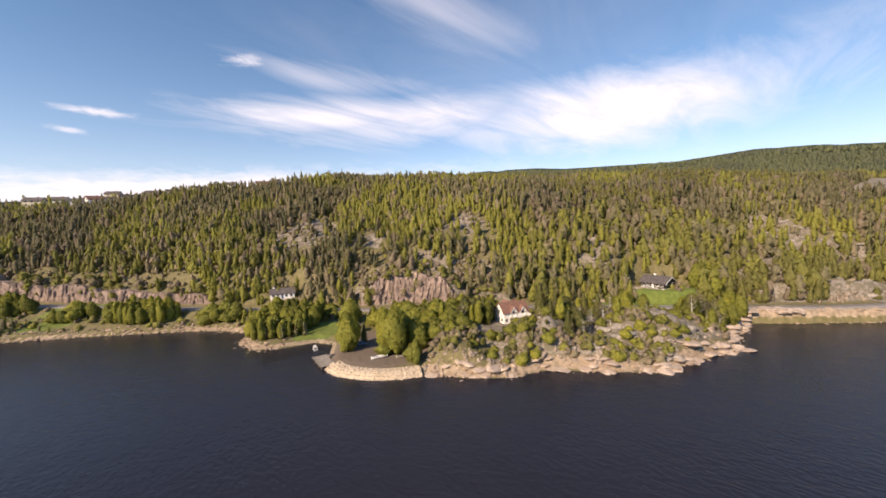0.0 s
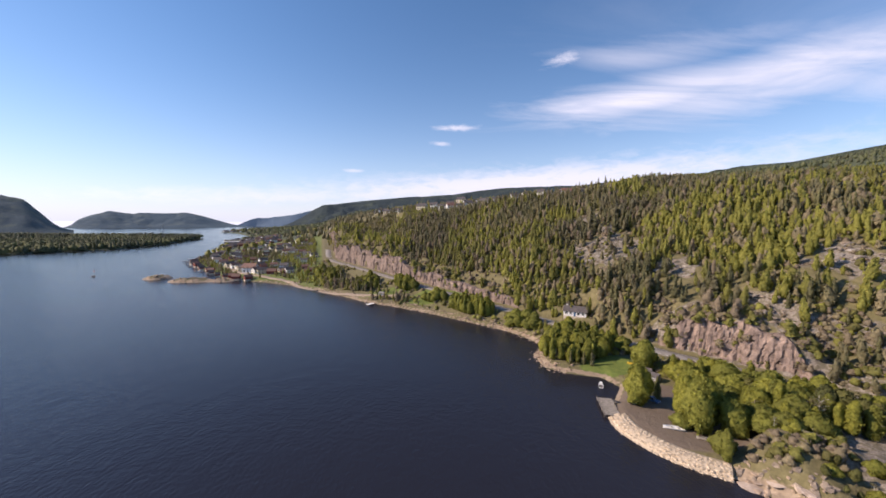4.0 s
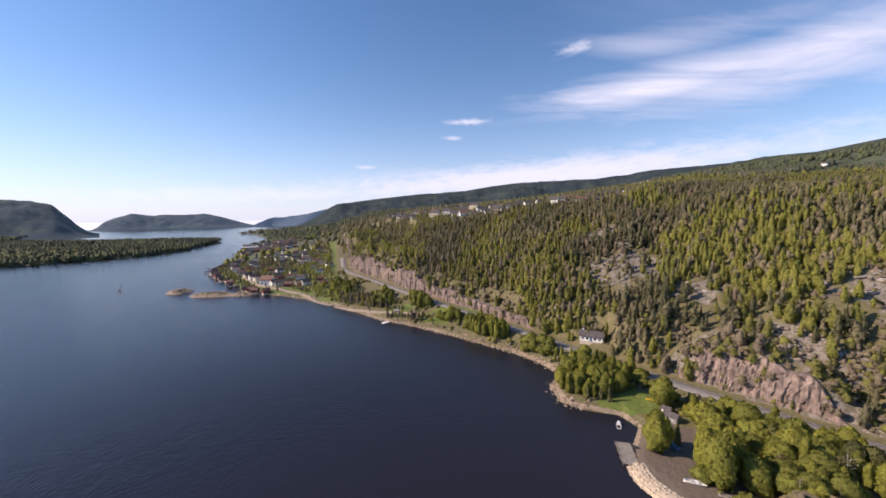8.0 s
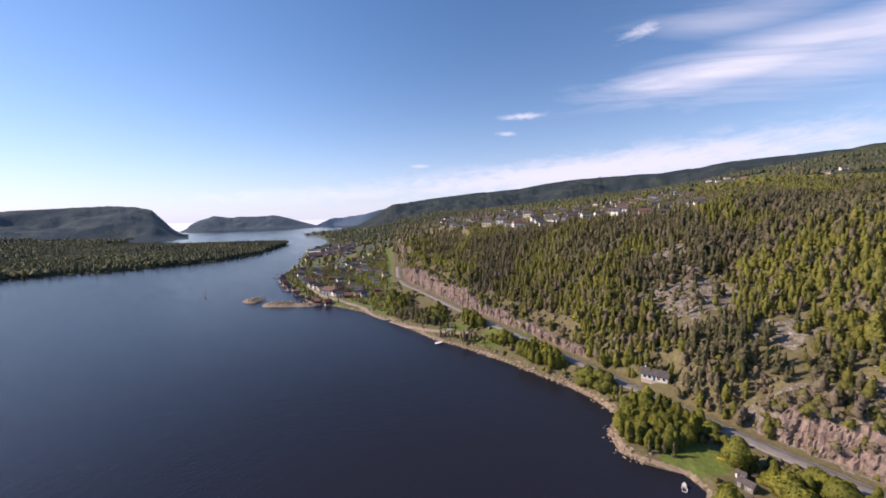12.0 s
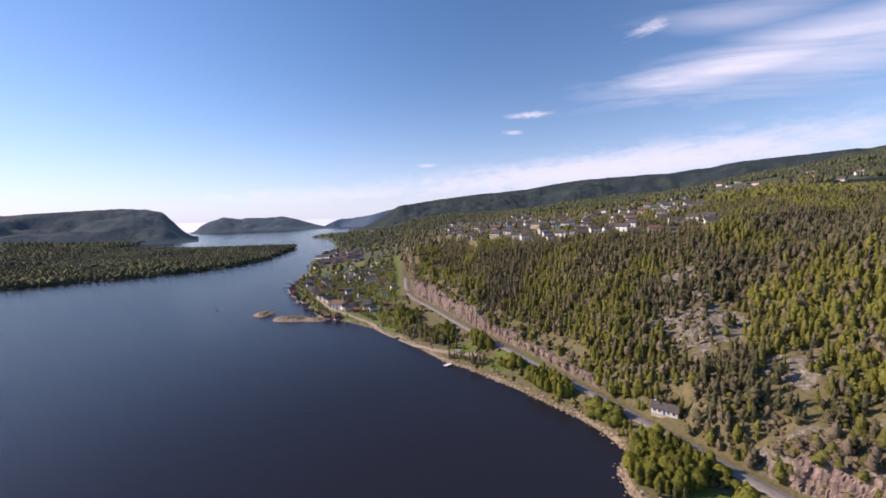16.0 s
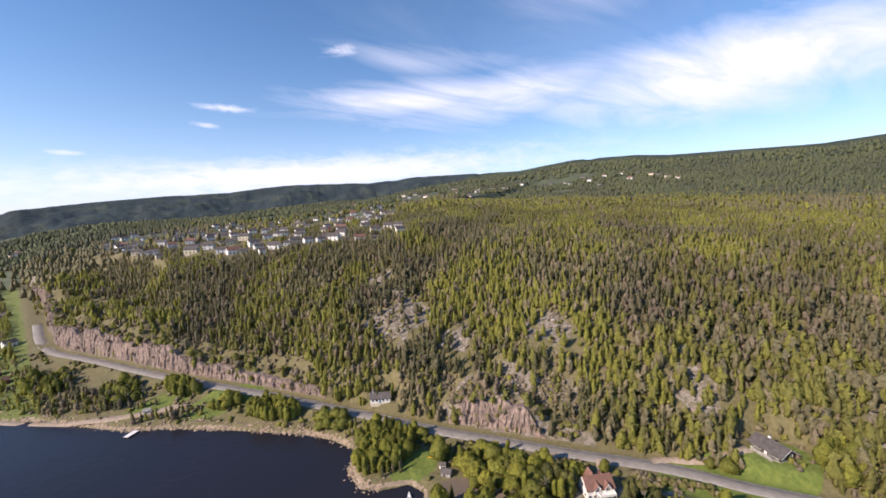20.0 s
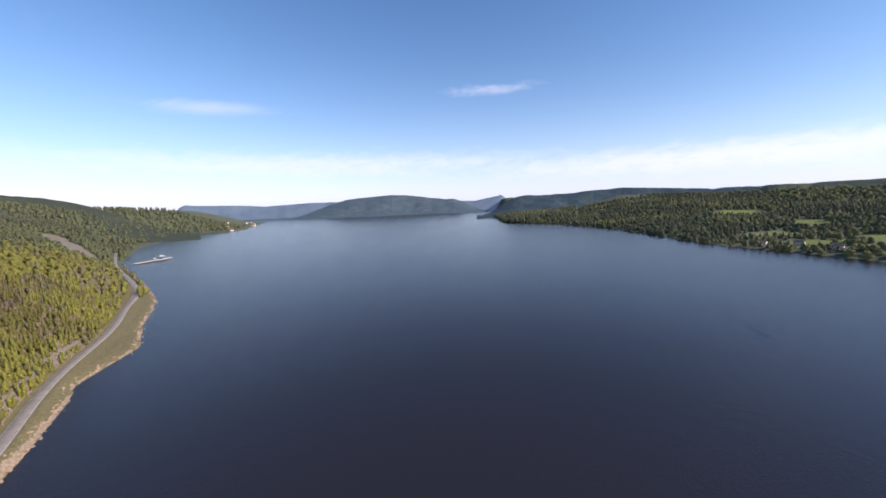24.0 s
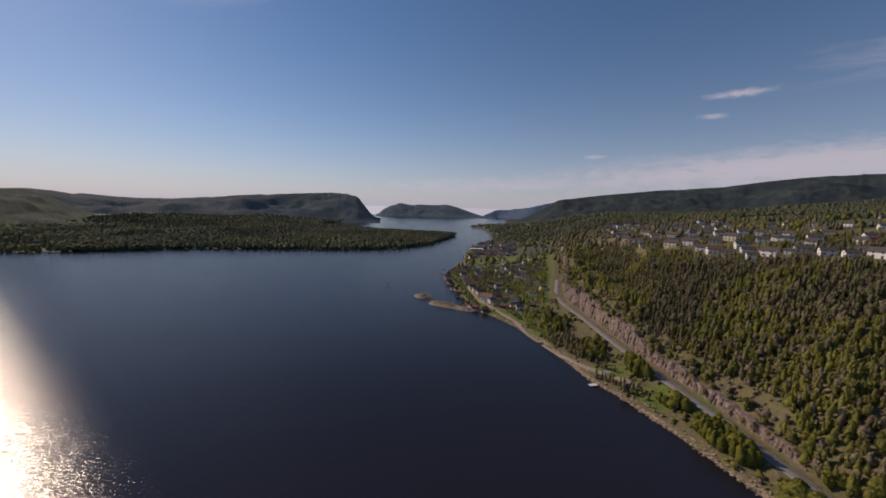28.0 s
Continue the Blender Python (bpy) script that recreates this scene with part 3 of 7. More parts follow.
def ground_z(x, y):
    return float(land(np.array([x]), np.array([y]))["z"][0])


# ---- ground sheet ----
def wheel_grid(headings, reaches):
    h, rr = np.meshgrid(np.radians(headings), reaches, indexing="ij")
    return rr * np.sin(h), rr * np.cos(h)


def mesh_from(name, verts, faces, materials, attrs=(), smooth_faces=True):
    me = bpy.data.meshes.new(name)
    me.vertices.add(len(verts))
    me.vertices.foreach_set("co", np.ascontiguousarray(verts, np.float32).ravel())
    n = faces.shape[1]
    me.loops.add(faces.size)
    me.loops.foreach_set("vertex_index", np.ascontiguousarray(faces, np.int32).ravel())
    me.polygons.add(len(faces))
    me.polygons.foreach_set("loop_start", np.arange(0, faces.size, n, dtype=np.int32))
    me.polygons.foreach_set("use_smooth", np.full(len(faces), smooth_faces))
    for key, values in attrs:
        at = me.attributes.new(key, "FLOAT", "POINT")
        at.data.foreach_set("value", np.ascontiguousarray(values, np.float32))
    for m in materials:
        me.materials.append(m)
    me.update()
    return me


headings = np.concatenate([np.arange(-48, -20, 0.5), np.arange(-20, 64, 0.32), np.arange(64, 125, 0.4), np.arange(125, 312.01, 0.8)])
headings[-1] = 312
reaches = np.concatenate([np.arange(44, 320, 2.0), 320 * 1.0145 ** np.arange(0, 192)])
gx, gy = wheel_grid(headings, reaches)
L = land(gx.ravel(), gy.ravel())
nh, nr = gx.shape
zz = L["z"].reshape(nh, nr)
dzr = np.gradient(zz, axis=1) / np.gradient(reaches)[None, :]
dzh = np.gradient(zz, axis=0) / (np.gradient(np.radians(headings))[:, None] * reaches[None, :])
slope = np.hypot(dzr, dzh).ravel()
bare = value_noise(gx.ravel(), gy.ravel(), 38, 31, 4)
crop = L["crop"]
heath_rock = smooth(L["az"], 41, 47) * smooth(L["az"], 92, 84) * (L["near"] & ~L["above"]) * smooth(L["ds"], 2, 5) * smooth(L["dr"], 10, 20)
rock_w = np.clip(smooth(slope, 1.15, 1.7) * L["above"] * (L["dr"] < 14) * (L["step"] > 2) + L["scar"] + crop + heath_rock * smooth(bare, 0.42, 0.56) * 0.9 + smooth(np.hypot(gx.ravel() - 131, gy.ravel() - 132), 15, 8) * 0.7 + (L["step"] > 4) * smooth(L["dr"], 6, 8) * smooth(L["dr"], 12.5, 10) * L["above"], 0, 1)
point_ = smooth(L["az"], 35, 50) * smooth(L["az"], 96, 84)
shore_w = np.where(L["near"], smooth(L["ds"] + 4 * L["fine"], 3.0 + 1.6 * point_, 1.0 + 1.0 * point_), 0) * (L["r"] < 900)
isl = np.zeros(len(slope))
for ix, iy, ax_, ay_, top in ISLETS:
    isl = np.maximum(isl, (np.hypot((gx.ravel() - ix) / ax_, (gy.ravel() - iy) / ay_) < 1.3) & (L["z"] < top * 0.55))
shore_w = np.maximum(shore_w, isl)
lawn = np.maximum.reduce([smooth(np.hypot((gx - 150) / 16, (gy - 52) / 14), 1.1, 0.8), smooth(np.hypot((gx - 70) / 11, (gy - 131) / 7), 1.1, 0.8),
                          smooth(np.hypot((gx - 166) / 16, (gy - 40) / 18), 1.1, 0.8), smooth(np.hypot((gx - 6) / 22, (gy - 246) / 12), 1.1, 0.8),
                          smooth(np.hypot((gx + 24) / 22, (gy - 268) / 8), 1.1, 0.8), smooth(np.hypot((gx - 184) / 15, (gy - 36) / 12), 1.1, 0.8)]).ravel()
heath = smooth(L["az"], 41, 47) * smooth(L["az"], 92, 84) * (L["near"] & ~L["above"])
grass_w = np.clip(lawn + (L["near"] & ~L["above"]) * 0.36 * (1 - heath) + ((L["az"] < -16) & L["near"] & (L["r"] < 1500) & ~L["above"]) * 0.22, 0, 1)
sand_w = L["flat"] * (L["near"] & (L["ds"] > 1.5))
meadow = L["west"] * (gy.ravel() < 420) * smooth(value_noise(gx.ravel(), gy.ravel(), 150, 14, 3), 0.73, 0.735) * smooth(L["dw"], 40, 70) * smooth(L["dw"], 620, 520)
far_w = smooth(L["r"], 620, 900) * (1 - meadow) * (1 - L["scar"])
grass_w = np.maximum(grass_w, meadow)
keep_v = (L["z"] > -5.5).reshape(nh, nr)
quad = keep_v[:-1, :-1] | keep_v[1:, :-1] | keep_v[:-1, 1:] | keep_v[1:, 1:]
ia, ir = np.nonzero(quad)
idx = lambda a_, b_: a_ * nr + b_
faces = np.stack([idx(ia, ir), idx(ia + 1, ir), idx(ia + 1, ir + 1), idx(ia, ir + 1)], 1)
ground = new("ground", mesh_from("ground", np.stack([gx.ravel(), gy.ravel(), L["z"]], 1), faces, [M_GROUND],
             [("rock", rock_w), ("shore", shore_w), ("grass", grass_w), ("sand", sand_w), ("far", far_w)]))
tagged(ground, "wooded rocky hills and shores along the fjord", "ground", kind="structure")


def ring_sheet(name, z, reach, mat, label, category):
    ang = np.radians(np.arange(0, 360, 2.0))
    rad = np.array([0.0] + list(30 * 1.12 ** np.arange(0, 46)))
    rad[-1] = reach
    v = np.array([(r_ * math.sin(t), r_ * math.cos(t), z) for r_ in rad for t in ang])
    n = len(ang)
    f = np.array([(i * n + j, i * n + (j + 1) % n, (i + 1) * n + (j + 1) % n, (i + 1) * n + j) for i in range(len(rad) - 1) for j in range(n)])
    return tagged(new(name, mesh_from(name, v, f, [mat])), label, category, kind="structure")


water = ring_sheet("water", 0.0, 4990, M_WATER, "calm dark blue fjord water with faint ripples", "water")
seabed = ring_sheet("seabed", -6.5, 4990, M_GRAVEL, "dark gravel bed under the fjord water", "ground")


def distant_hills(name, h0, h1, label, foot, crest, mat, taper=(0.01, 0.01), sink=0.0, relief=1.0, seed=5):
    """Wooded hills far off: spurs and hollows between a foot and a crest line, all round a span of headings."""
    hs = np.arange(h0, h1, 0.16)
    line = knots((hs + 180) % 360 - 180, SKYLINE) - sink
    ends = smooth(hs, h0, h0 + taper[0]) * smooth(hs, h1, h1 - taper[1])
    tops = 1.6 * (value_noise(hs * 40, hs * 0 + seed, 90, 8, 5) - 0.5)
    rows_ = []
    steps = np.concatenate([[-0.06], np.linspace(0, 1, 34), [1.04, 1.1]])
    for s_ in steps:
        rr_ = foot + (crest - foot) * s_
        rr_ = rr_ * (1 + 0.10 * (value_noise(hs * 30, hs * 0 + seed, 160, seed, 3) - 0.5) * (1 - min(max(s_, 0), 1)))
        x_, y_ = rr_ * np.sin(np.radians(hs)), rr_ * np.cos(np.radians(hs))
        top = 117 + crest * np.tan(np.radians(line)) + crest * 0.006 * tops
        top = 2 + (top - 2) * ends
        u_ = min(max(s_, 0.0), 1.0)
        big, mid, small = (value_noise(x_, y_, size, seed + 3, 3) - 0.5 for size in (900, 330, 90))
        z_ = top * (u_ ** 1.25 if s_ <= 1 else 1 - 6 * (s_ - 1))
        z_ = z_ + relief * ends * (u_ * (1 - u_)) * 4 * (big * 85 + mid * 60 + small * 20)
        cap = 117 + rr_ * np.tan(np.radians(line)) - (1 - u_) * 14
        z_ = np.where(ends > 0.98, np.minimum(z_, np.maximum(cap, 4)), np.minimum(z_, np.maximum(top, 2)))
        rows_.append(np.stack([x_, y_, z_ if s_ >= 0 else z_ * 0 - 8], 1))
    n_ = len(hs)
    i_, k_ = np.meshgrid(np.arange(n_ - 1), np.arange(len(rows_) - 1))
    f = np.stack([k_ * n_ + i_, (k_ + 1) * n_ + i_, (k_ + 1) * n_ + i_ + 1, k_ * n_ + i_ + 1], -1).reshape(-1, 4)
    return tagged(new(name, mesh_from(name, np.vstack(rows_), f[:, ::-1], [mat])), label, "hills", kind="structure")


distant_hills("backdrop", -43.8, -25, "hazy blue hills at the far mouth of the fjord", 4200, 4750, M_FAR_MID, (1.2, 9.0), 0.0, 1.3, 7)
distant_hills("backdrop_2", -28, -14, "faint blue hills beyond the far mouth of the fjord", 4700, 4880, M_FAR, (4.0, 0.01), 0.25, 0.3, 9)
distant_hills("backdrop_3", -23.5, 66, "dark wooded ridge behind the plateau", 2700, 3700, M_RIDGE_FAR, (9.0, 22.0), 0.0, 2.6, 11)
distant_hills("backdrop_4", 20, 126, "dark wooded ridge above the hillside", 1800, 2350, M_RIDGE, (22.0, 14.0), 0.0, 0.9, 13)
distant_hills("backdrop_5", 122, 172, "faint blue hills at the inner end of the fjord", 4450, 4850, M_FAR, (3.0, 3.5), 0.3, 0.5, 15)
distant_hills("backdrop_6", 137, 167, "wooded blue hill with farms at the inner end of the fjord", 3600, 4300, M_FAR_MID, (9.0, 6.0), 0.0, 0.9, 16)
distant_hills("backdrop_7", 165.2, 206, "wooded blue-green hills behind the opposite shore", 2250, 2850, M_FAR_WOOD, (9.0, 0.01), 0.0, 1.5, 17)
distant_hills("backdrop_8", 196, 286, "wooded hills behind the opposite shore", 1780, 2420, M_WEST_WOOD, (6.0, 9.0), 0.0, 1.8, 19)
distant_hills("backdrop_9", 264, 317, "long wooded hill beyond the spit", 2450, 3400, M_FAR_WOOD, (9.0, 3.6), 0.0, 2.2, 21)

# ---- roads ----
def curve_through(points, step=4.0):
    """A smooth run of points through the given ones."""
    p = np.array(points, float)
    ext = np.vstack([2 * p[0] - p[1], p, 2 * p[-1] - p[-2]])
    res = []
    for i in range(1, len(ext) - 2):
        a_, b_, c_, d_ = ext[i - 1:i + 3]
        n = max(2, int(np.linalg.norm(c_ - b_) / step))
        for t in np.arange(n) / n:
            res.append(0.5 * (2 * b_ + (c_ - a_) * t + (2 * a_ - 5 * b_ + 4 * c_ - d_) * t * t + (3 * b_ - a_ - 3 * c_ + d_) * t ** 3))
    return np.array(res + [p[-1]])


def ribbon(name, line, half, mat, lift=0.12, offset=0.0, skirt=0.9):
    """A band of road along a line, with sloping edges that run into the ground."""
    d = np.gradient(line[:, :2], axis=0)
    d /= np.linalg.norm(d, axis=1)[:, None] + 1e-9
    nrm = np.stack([d[:, 1], -d[:, 0]], 1)
    cols = [(-half - 0.6, -skirt), (-half, lift), (0, lift + 0.04), (half, lift), (half + 0.6, -skirt)] if skirt else [(-half, lift), (half, lift)]
    v = np.stack([np.column_stack([line[:, :2] + nrm * (o + offset), line[:, 2] + h]) for o, h in cols], 1)
    n, c = v.shape[:2]
    f = np.array([(i * c + j, i * c + j + 1, (i + 1) * c + j + 1, (i + 1) * c + j) for i in range(n - 1) for j in range(c - 1)])
    return new(name, mesh_from(name, v.reshape(-1, 3), f[:, ::-1], [mat]))


def part(name, bm, material, parent, label=""):
    me = bpy.data.meshes.new(name)
    bm.to_mesh(me)
    bm.free()
    me.materials.append(material)
    ob = new(name, me)
    ob.parent = parent
    if label:
        tagged(ob, label)
    return ob


def copy_sized(ob, m):
    """A copy at a pose that holds the whole size itself."""
    return copy_thing(ob, m @ Matrix.Diagonal((1 / ob.scale.x, 1 / ob.scale.y, 1 / ob.scale.z, 1)))


main = curve_through([p for p in ROAD if math.hypot(p[0], p[1]) < 1500 and p[1] < 520])
road = tagged(ribbon("road", main, 3.3, M_ASPHALT), "grey asphalt road with painted edge lines along the shore", "road", kind="structure")
for off in (-2.95, 2.95):
    ln = ribbon("edge_line", main, 0.06, M_LINE, 0.155, off, 0)
    ln.parent = road
shore_road_pts = [(-240, 440, 3), (-200, 392, 3), (-161, 361, 3), (-127, 336, 3), (-106, 313, 3), (-72, 285, 3.4), (-42, 266, 4), (-14, 256.5, 4.5)]
sr = curve_through(shore_road_pts)
sr[:, 2] = land(sr[:, 0], sr[:, 1])["z"] + 0.25
shore_road = tagged(ribbon("road_2", sr, 2.2, M_GRAVEL), "pale gravel lane close to the shore", "road", kind="structure")
dv = curve_through([(150, 70, 5), (157, 66, 6), (166, 57, 8), (176, 50, 9.5), (182, 46, 10)], 2)
dv[:, 2] = land(dv[:, 0], dv[:, 1])["z"] + 0.25
drive = tagged(ribbon("driveway", dv, 1.7, M_GRAVEL), "pale gravel drive up to the dark cottage", "driveway", kind="structure")
bt = curve_through([(122, 96, 5), (110, 97, 4.4), (97, 99, 3), (86, 101, 2)], 2)
bt[:, 2] = land(bt[:, 0], bt[:, 1])["z"] + 0.2
track = tagged(ribbon("track", bt, 1.6, M_GRAVEL), "gravel track down to the landing", "track", kind="structure")
ht = curve_through([(134, 83, 5), (128, 79, 4.9), (121, 76, 4.7)], 2)
ht[:, 2] = land(ht[:, 0], ht[:, 1])["z"] + 0.2
track2 = tagged(ribbon("track_2", ht, 1.5, M_GRAVEL), "gravel track to the white villa", "track", kind="structure")

# ---- woods ----
rng = np.random.default_rng(4)


def leafy(centres, count, size, seed, core=0.62):
    """Small leaf clumps over several lobes, with a dark heart inside each."""
    g = np.random.default_rng(seed)
    tris = []
    for cx, cy, cz, rx, rz in centres:
        n = max(3, int(count * rx * rx))
        d = g.normal(size=(n, 3))
        d[:, 2] = np.abs(d[:, 2]) * 0.9 + d[:, 2] * 0.3
        d /= np.linalg.norm(d, axis=1)[:, None]
        p = np.array([cx, cy, cz]) + d * np.array([rx, rx, rz]) * g.uniform(0.72, 1.08, (n, 1))
        nn = d * (1, 1, 0.7) + g.normal(size=(n, 3)) * 0.32
        nn /= np.linalg.norm(nn, axis=1)[:, None]
        u = np.cross(nn, g.normal(size=(n, 3)))
        u /= np.linalg.norm(u, axis=1)[:, None]
        w = np.cross(nn, u)
        s = size * g.uniform(0.7, 1.3, (n, 1))
        for k in (0.0, 2.1, 4.2):
            tris.append(p + (u * math.cos(k) + w * math.sin(k)) * s)
        if len(tris) > 3 and (len(centres) > 3) and g.random() < 0.5:
            continue
        o = np.array([(1, 0, 0), (0, 1, 0), (-1, 0, 0), (0, -1, 0), (0, 0, 1), (0, 0, -1)], float) * core * np.array([rx, rx, rz]) + (cx, cy, cz)
        fs = np.array([(0, 1, 4), (1, 2, 4), (2, 3, 4), (3, 0, 4), (1, 0, 5), (2, 1, 5), (3, 2, 5), (0, 3, 5)])
        tris.append(("solid", o, fs))
    verts, faces_ = [], []
    base = 0
    buf = []
    for t in tris:
        if isinstance(t, tuple):
            verts.append(t[1])
            faces_.append(t[2] + base)
            base += len(t[1])
        else:
            buf.append(t)
            if len(buf) == 3:
                n = len(buf[0])
                v = np.stack(buf, 1).reshape(-1, 3)
                verts.append(v)
                faces_.append(np.arange(n * 3).reshape(-1, 3) + base)
                base += n * 3
                buf = []
    return np.vstack(verts), np.vstack(faces_)


def tiers(n_tiers, points, seed, droop=0.10):
    """A spruce: ragged skirts of branches, one over another."""
    g = np.random.default_rng(seed)
    v, f = [], []
    for i in range(n_tiers):
        t = i / n_tiers
        z0, z1 = 0.07 + 0.9 * t, min(1.0, 0.07 + 0.9 * t + 1.55 / n_tiers)
        rad = 0.25 * (1 - t) ** 0.85 + 0.02
        base = len(v)
        v.append((g.normal() * 0.006, g.normal() * 0.006, z1))
        ph = g.uniform(0, 6.28)
        for k in range(points * 2):
            q = ph + k * math.pi / points
            rr = rad * (g.uniform(0.85, 1.2) if k % 2 == 0 else g.uniform(0.45, 0.65))
            v.append((rr * math.cos(q), rr * math.sin(q), z0 - (droop * 0.3 if k % 2 == 0 else -0.02) * (1 - t)))
        for k in range(points * 2):
            f.append((base, base + 1 + k, base + 1 + (k + 1) % (points * 2)))
    return np.array(v, float), np.array(f)


def lobes(seed, n, spread, z0, z1, rx, rz):
    g = np.random.default_rng(seed)
    res = [(0, 0, z0 + (z1 - z0) * 0.6, rx * 1.25, rz * 1.35)]
    for k in range(n):
        q = k * 2.4 + g.uniform(-0.5, 0.5)
        d = spread * g.uniform(0.55, 1.0)
        res.append((d * math.cos(q), d * math.sin(q), g.uniform(z0, z1), rx * g.uniform(0.75, 1.15), rz * g.uniform(0.75, 1.2)))
    return res


def crown(seed, profile, seg=7, lump=0.2, leaves=14, leaf=0.05, sway=0.02):
    """A full crown: an uneven body of rings, with sprays of leaves standing out of it."""
    g = np.random.default_rng(seed)
    v, f = [(0, 0, profile[0][0] - 0.03)], []
    off = np.cumsum(g.normal(0, sway, (len(profile), 2)), axis=0)
    tilt = g.uniform(0, 6.28)
    for i, (z, r_) in enumerate(profile):
        for k in range(seg):
            q = tilt + (k + 0.5 * (i % 2)) * 2 * math.pi / seg
            rr = r_ * max(0.45, 1 + lump * g.normal())
            v.append((rr * math.cos(q) + off[i, 0], rr * math.sin(q) + off[i, 1], z + g.normal() * 0.022))
    v.append((off[-1, 0], off[-1, 1], 1.0))
    top = len(v) - 1
    for k in range(seg):
        k2 = (k + 1) % seg
        f.append((0, 1 + k2, 1 + k))
        f.append((top, top - seg + k, top - seg + k2))
        for i in range(len(profile) - 1):
            a_, b_ = 1 + i * seg, 1 + (i + 1) * seg
            f.append((a_ + k, a_ + k2, b_ + k))
            f.append((a_ + k2, b_ + k2, b_ + k))
    body = np.array(v, float)
    faces_ = [np.array(f)]
    out_ = [body]
    if leaves:
        tri = body[faces_[0][g.integers(0, len(f), leaves)]]
        w = g.dirichlet((1, 1, 1), leaves)
        p = (tri * w[:, :, None]).sum(1)
        d = p * (1, 1, 0) + (0, 0, 0.04)
        d /= np.linalg.norm(d, axis=1)[:, None] + 1e-9
        nn = d + g.normal(size=(leaves, 3)) * 0.55
        u = np.cross(nn, g.normal(size=(leaves, 3)))
        u /= np.linalg.norm(u, axis=1)[:, None]
        w2 = np.cross(nn / np.linalg.norm(nn, axis=1)[:, None], u)
        sz = leaf * g.uniform(0.7, 1.4, (leaves, 1))
        p = p + d * leaf * 0.75
        t3 = np.stack([p + (u * math.cos(k) + w2 * math.sin(k)) * sz for k in (0.0, 2.1, 4.2)], 1).reshape(-1, 3)
        out_.append(t3)
        faces_.append(np.arange(leaves * 3).reshape(-1, 3) + len(body))
    return np.vstack(out_), np.vstack(faces_)


ROUND = [(0.12, 0.13), (0.36, 0.24), (0.62, 0.20), (0.86, 0.09)]
SLIM = [(0.10, 0.11), (0.34, 0.17), (0.60, 0.13), (0.86, 0.05)]
UMBEL = [(0.22, 0.09), (0.45, 0.18), (0.68, 0.16), (0.88, 0.08)]
CONE = [(0.04, 0.20), (0.22, 0.12), (0.24, 0.18), (0.45, 0.09), (0.47, 0.135), (0.70, 0.05), (0.72, 0.08)]
BROAD = [crown(k, ROUND, 5, 0.36, 20, 0.105) for k in range(7)]
BIRCHY = [crown(20 + k, SLIM, 5, 0.36, 15, 0.088) for k in range(6)]
PINES = [crown(40 + k, UMBEL, 5, 0.4, 20, 0.095, 0.035) for k in range(7)]
BARES = [crown(60 + k, ROUND, 5, 0.45, 20, 0.1, 0.04) for k in range(5)]
SPRUCES = [crown(80 + k, CONE, 5, 0.2, 8, 0.05, 0.008) for k in range(6)]
NEAR = {"BROAD": [crown(300 + k, ROUND, 7, 0.38, 96, 0.07) for k in range(5)], "BIRCHY": [crown(320 + k, SLIM, 7, 0.38, 88, 0.058) for k in range(5)],
        "PINES": [crown(340 + k, UMBEL, 7, 0.42, 92, 0.066, 0.035) for k in range(5)], "SPRUCES": [crown(360 + k, CONE, 7, 0.26, 70, 0.052, 0.008) for k in range(4)]}
SHRUBS = [crown(140 + k, [(0.05, 0.3), (0.45, 0.4), (0.85, 0.22)], 5, 0.3, 8, 0.12, 0.04) for k in range(5)]
FAR_BROAD = [crown(100 + k, [(0.12, 0.24), (0.5, 0.38), (0.86, 0.2)], 4, 0.25, 2, 0.16) for k in range(4)]
FAR_SPRUCE = [crown(120 + k, [(0.05, 0.2), (0.4, 0.16), (0.75, 0.07)], 4, 0.2, 0, 0.09) for k in range(4)]


def wood(name, templates, xs, ys, zs, heights, width, tints, mat, label):
    """One stand of trees, grown from a few shapes turned and stretched in many ways."""
    if len(xs) == 0:
        return None
    which = rng.integers(0, len(templates), len(xs))
    vs, fs, ts, base = [], [], [], 0
    for k, (v, f) in enumerate(templates):
        m = np.nonzero(which == k)[0]
        if not len(m):
            continue
        q = rng.uniform(0, 6.283, len(m))
        c, s = np.cos(q)[:, None], np.sin(q)[:, None]
        hh = heights[m][:, None]
        wv = hh * width * rng.uniform(0.8, 1.25, (len(m), 1))
        lean = rng.normal(0, 0.03, (len(m), 2))
        px = (v[None, :, 0] * c - v[None, :, 1] * s) * wv + v[None, :, 2] * hh * lean[:, :1] + xs[m][:, None]
        py = (v[None, :, 0] * s + v[None, :, 1] * c) * wv + v[None, :, 2] * hh * lean[:, 1:] + ys[m][:, None]
        pz = v[None, :, 2] * hh + zs[m][:, None]
        vs.append(np.stack([px, py, pz], -1).reshape(-1, 3))
        fs.append((f[None] + (np.arange(len(m)) * len(v))[:, None, None] + base).reshape(-1, 3))
        ts.append(np.repeat(tints[m], len(v)))
        base += len(m) * len(v)
    ob = new(name, mesh_from(name, np.vstack(vs), np.vstack(fs), [mat], [("tint", np.concatenate(ts))], True))
    return tagged(ob, label, "trees", kind="stuff")


def scatter(x0, x1, y0, y1, step):
    xs, ys = np.meshgrid(np.arange(x0, x1, step), np.arange(y0, y1, step))
    xs = xs.ravel() + rng.uniform(-0.48, 0.48, xs.size) * step
    ys = ys.ravel() + rng.uniform(-0.48, 0.48, ys.size) * step
    return xs, ys


def slope_at(x, y, q, d=1.5):
    zx, zy = land(x + d, y)["z"], land(x, y + d)["z"]
    return np.hypot(zx - q["z"], zy - q["z"]) / d


ROOFS = []          # places kept free of trees: x, y, radius


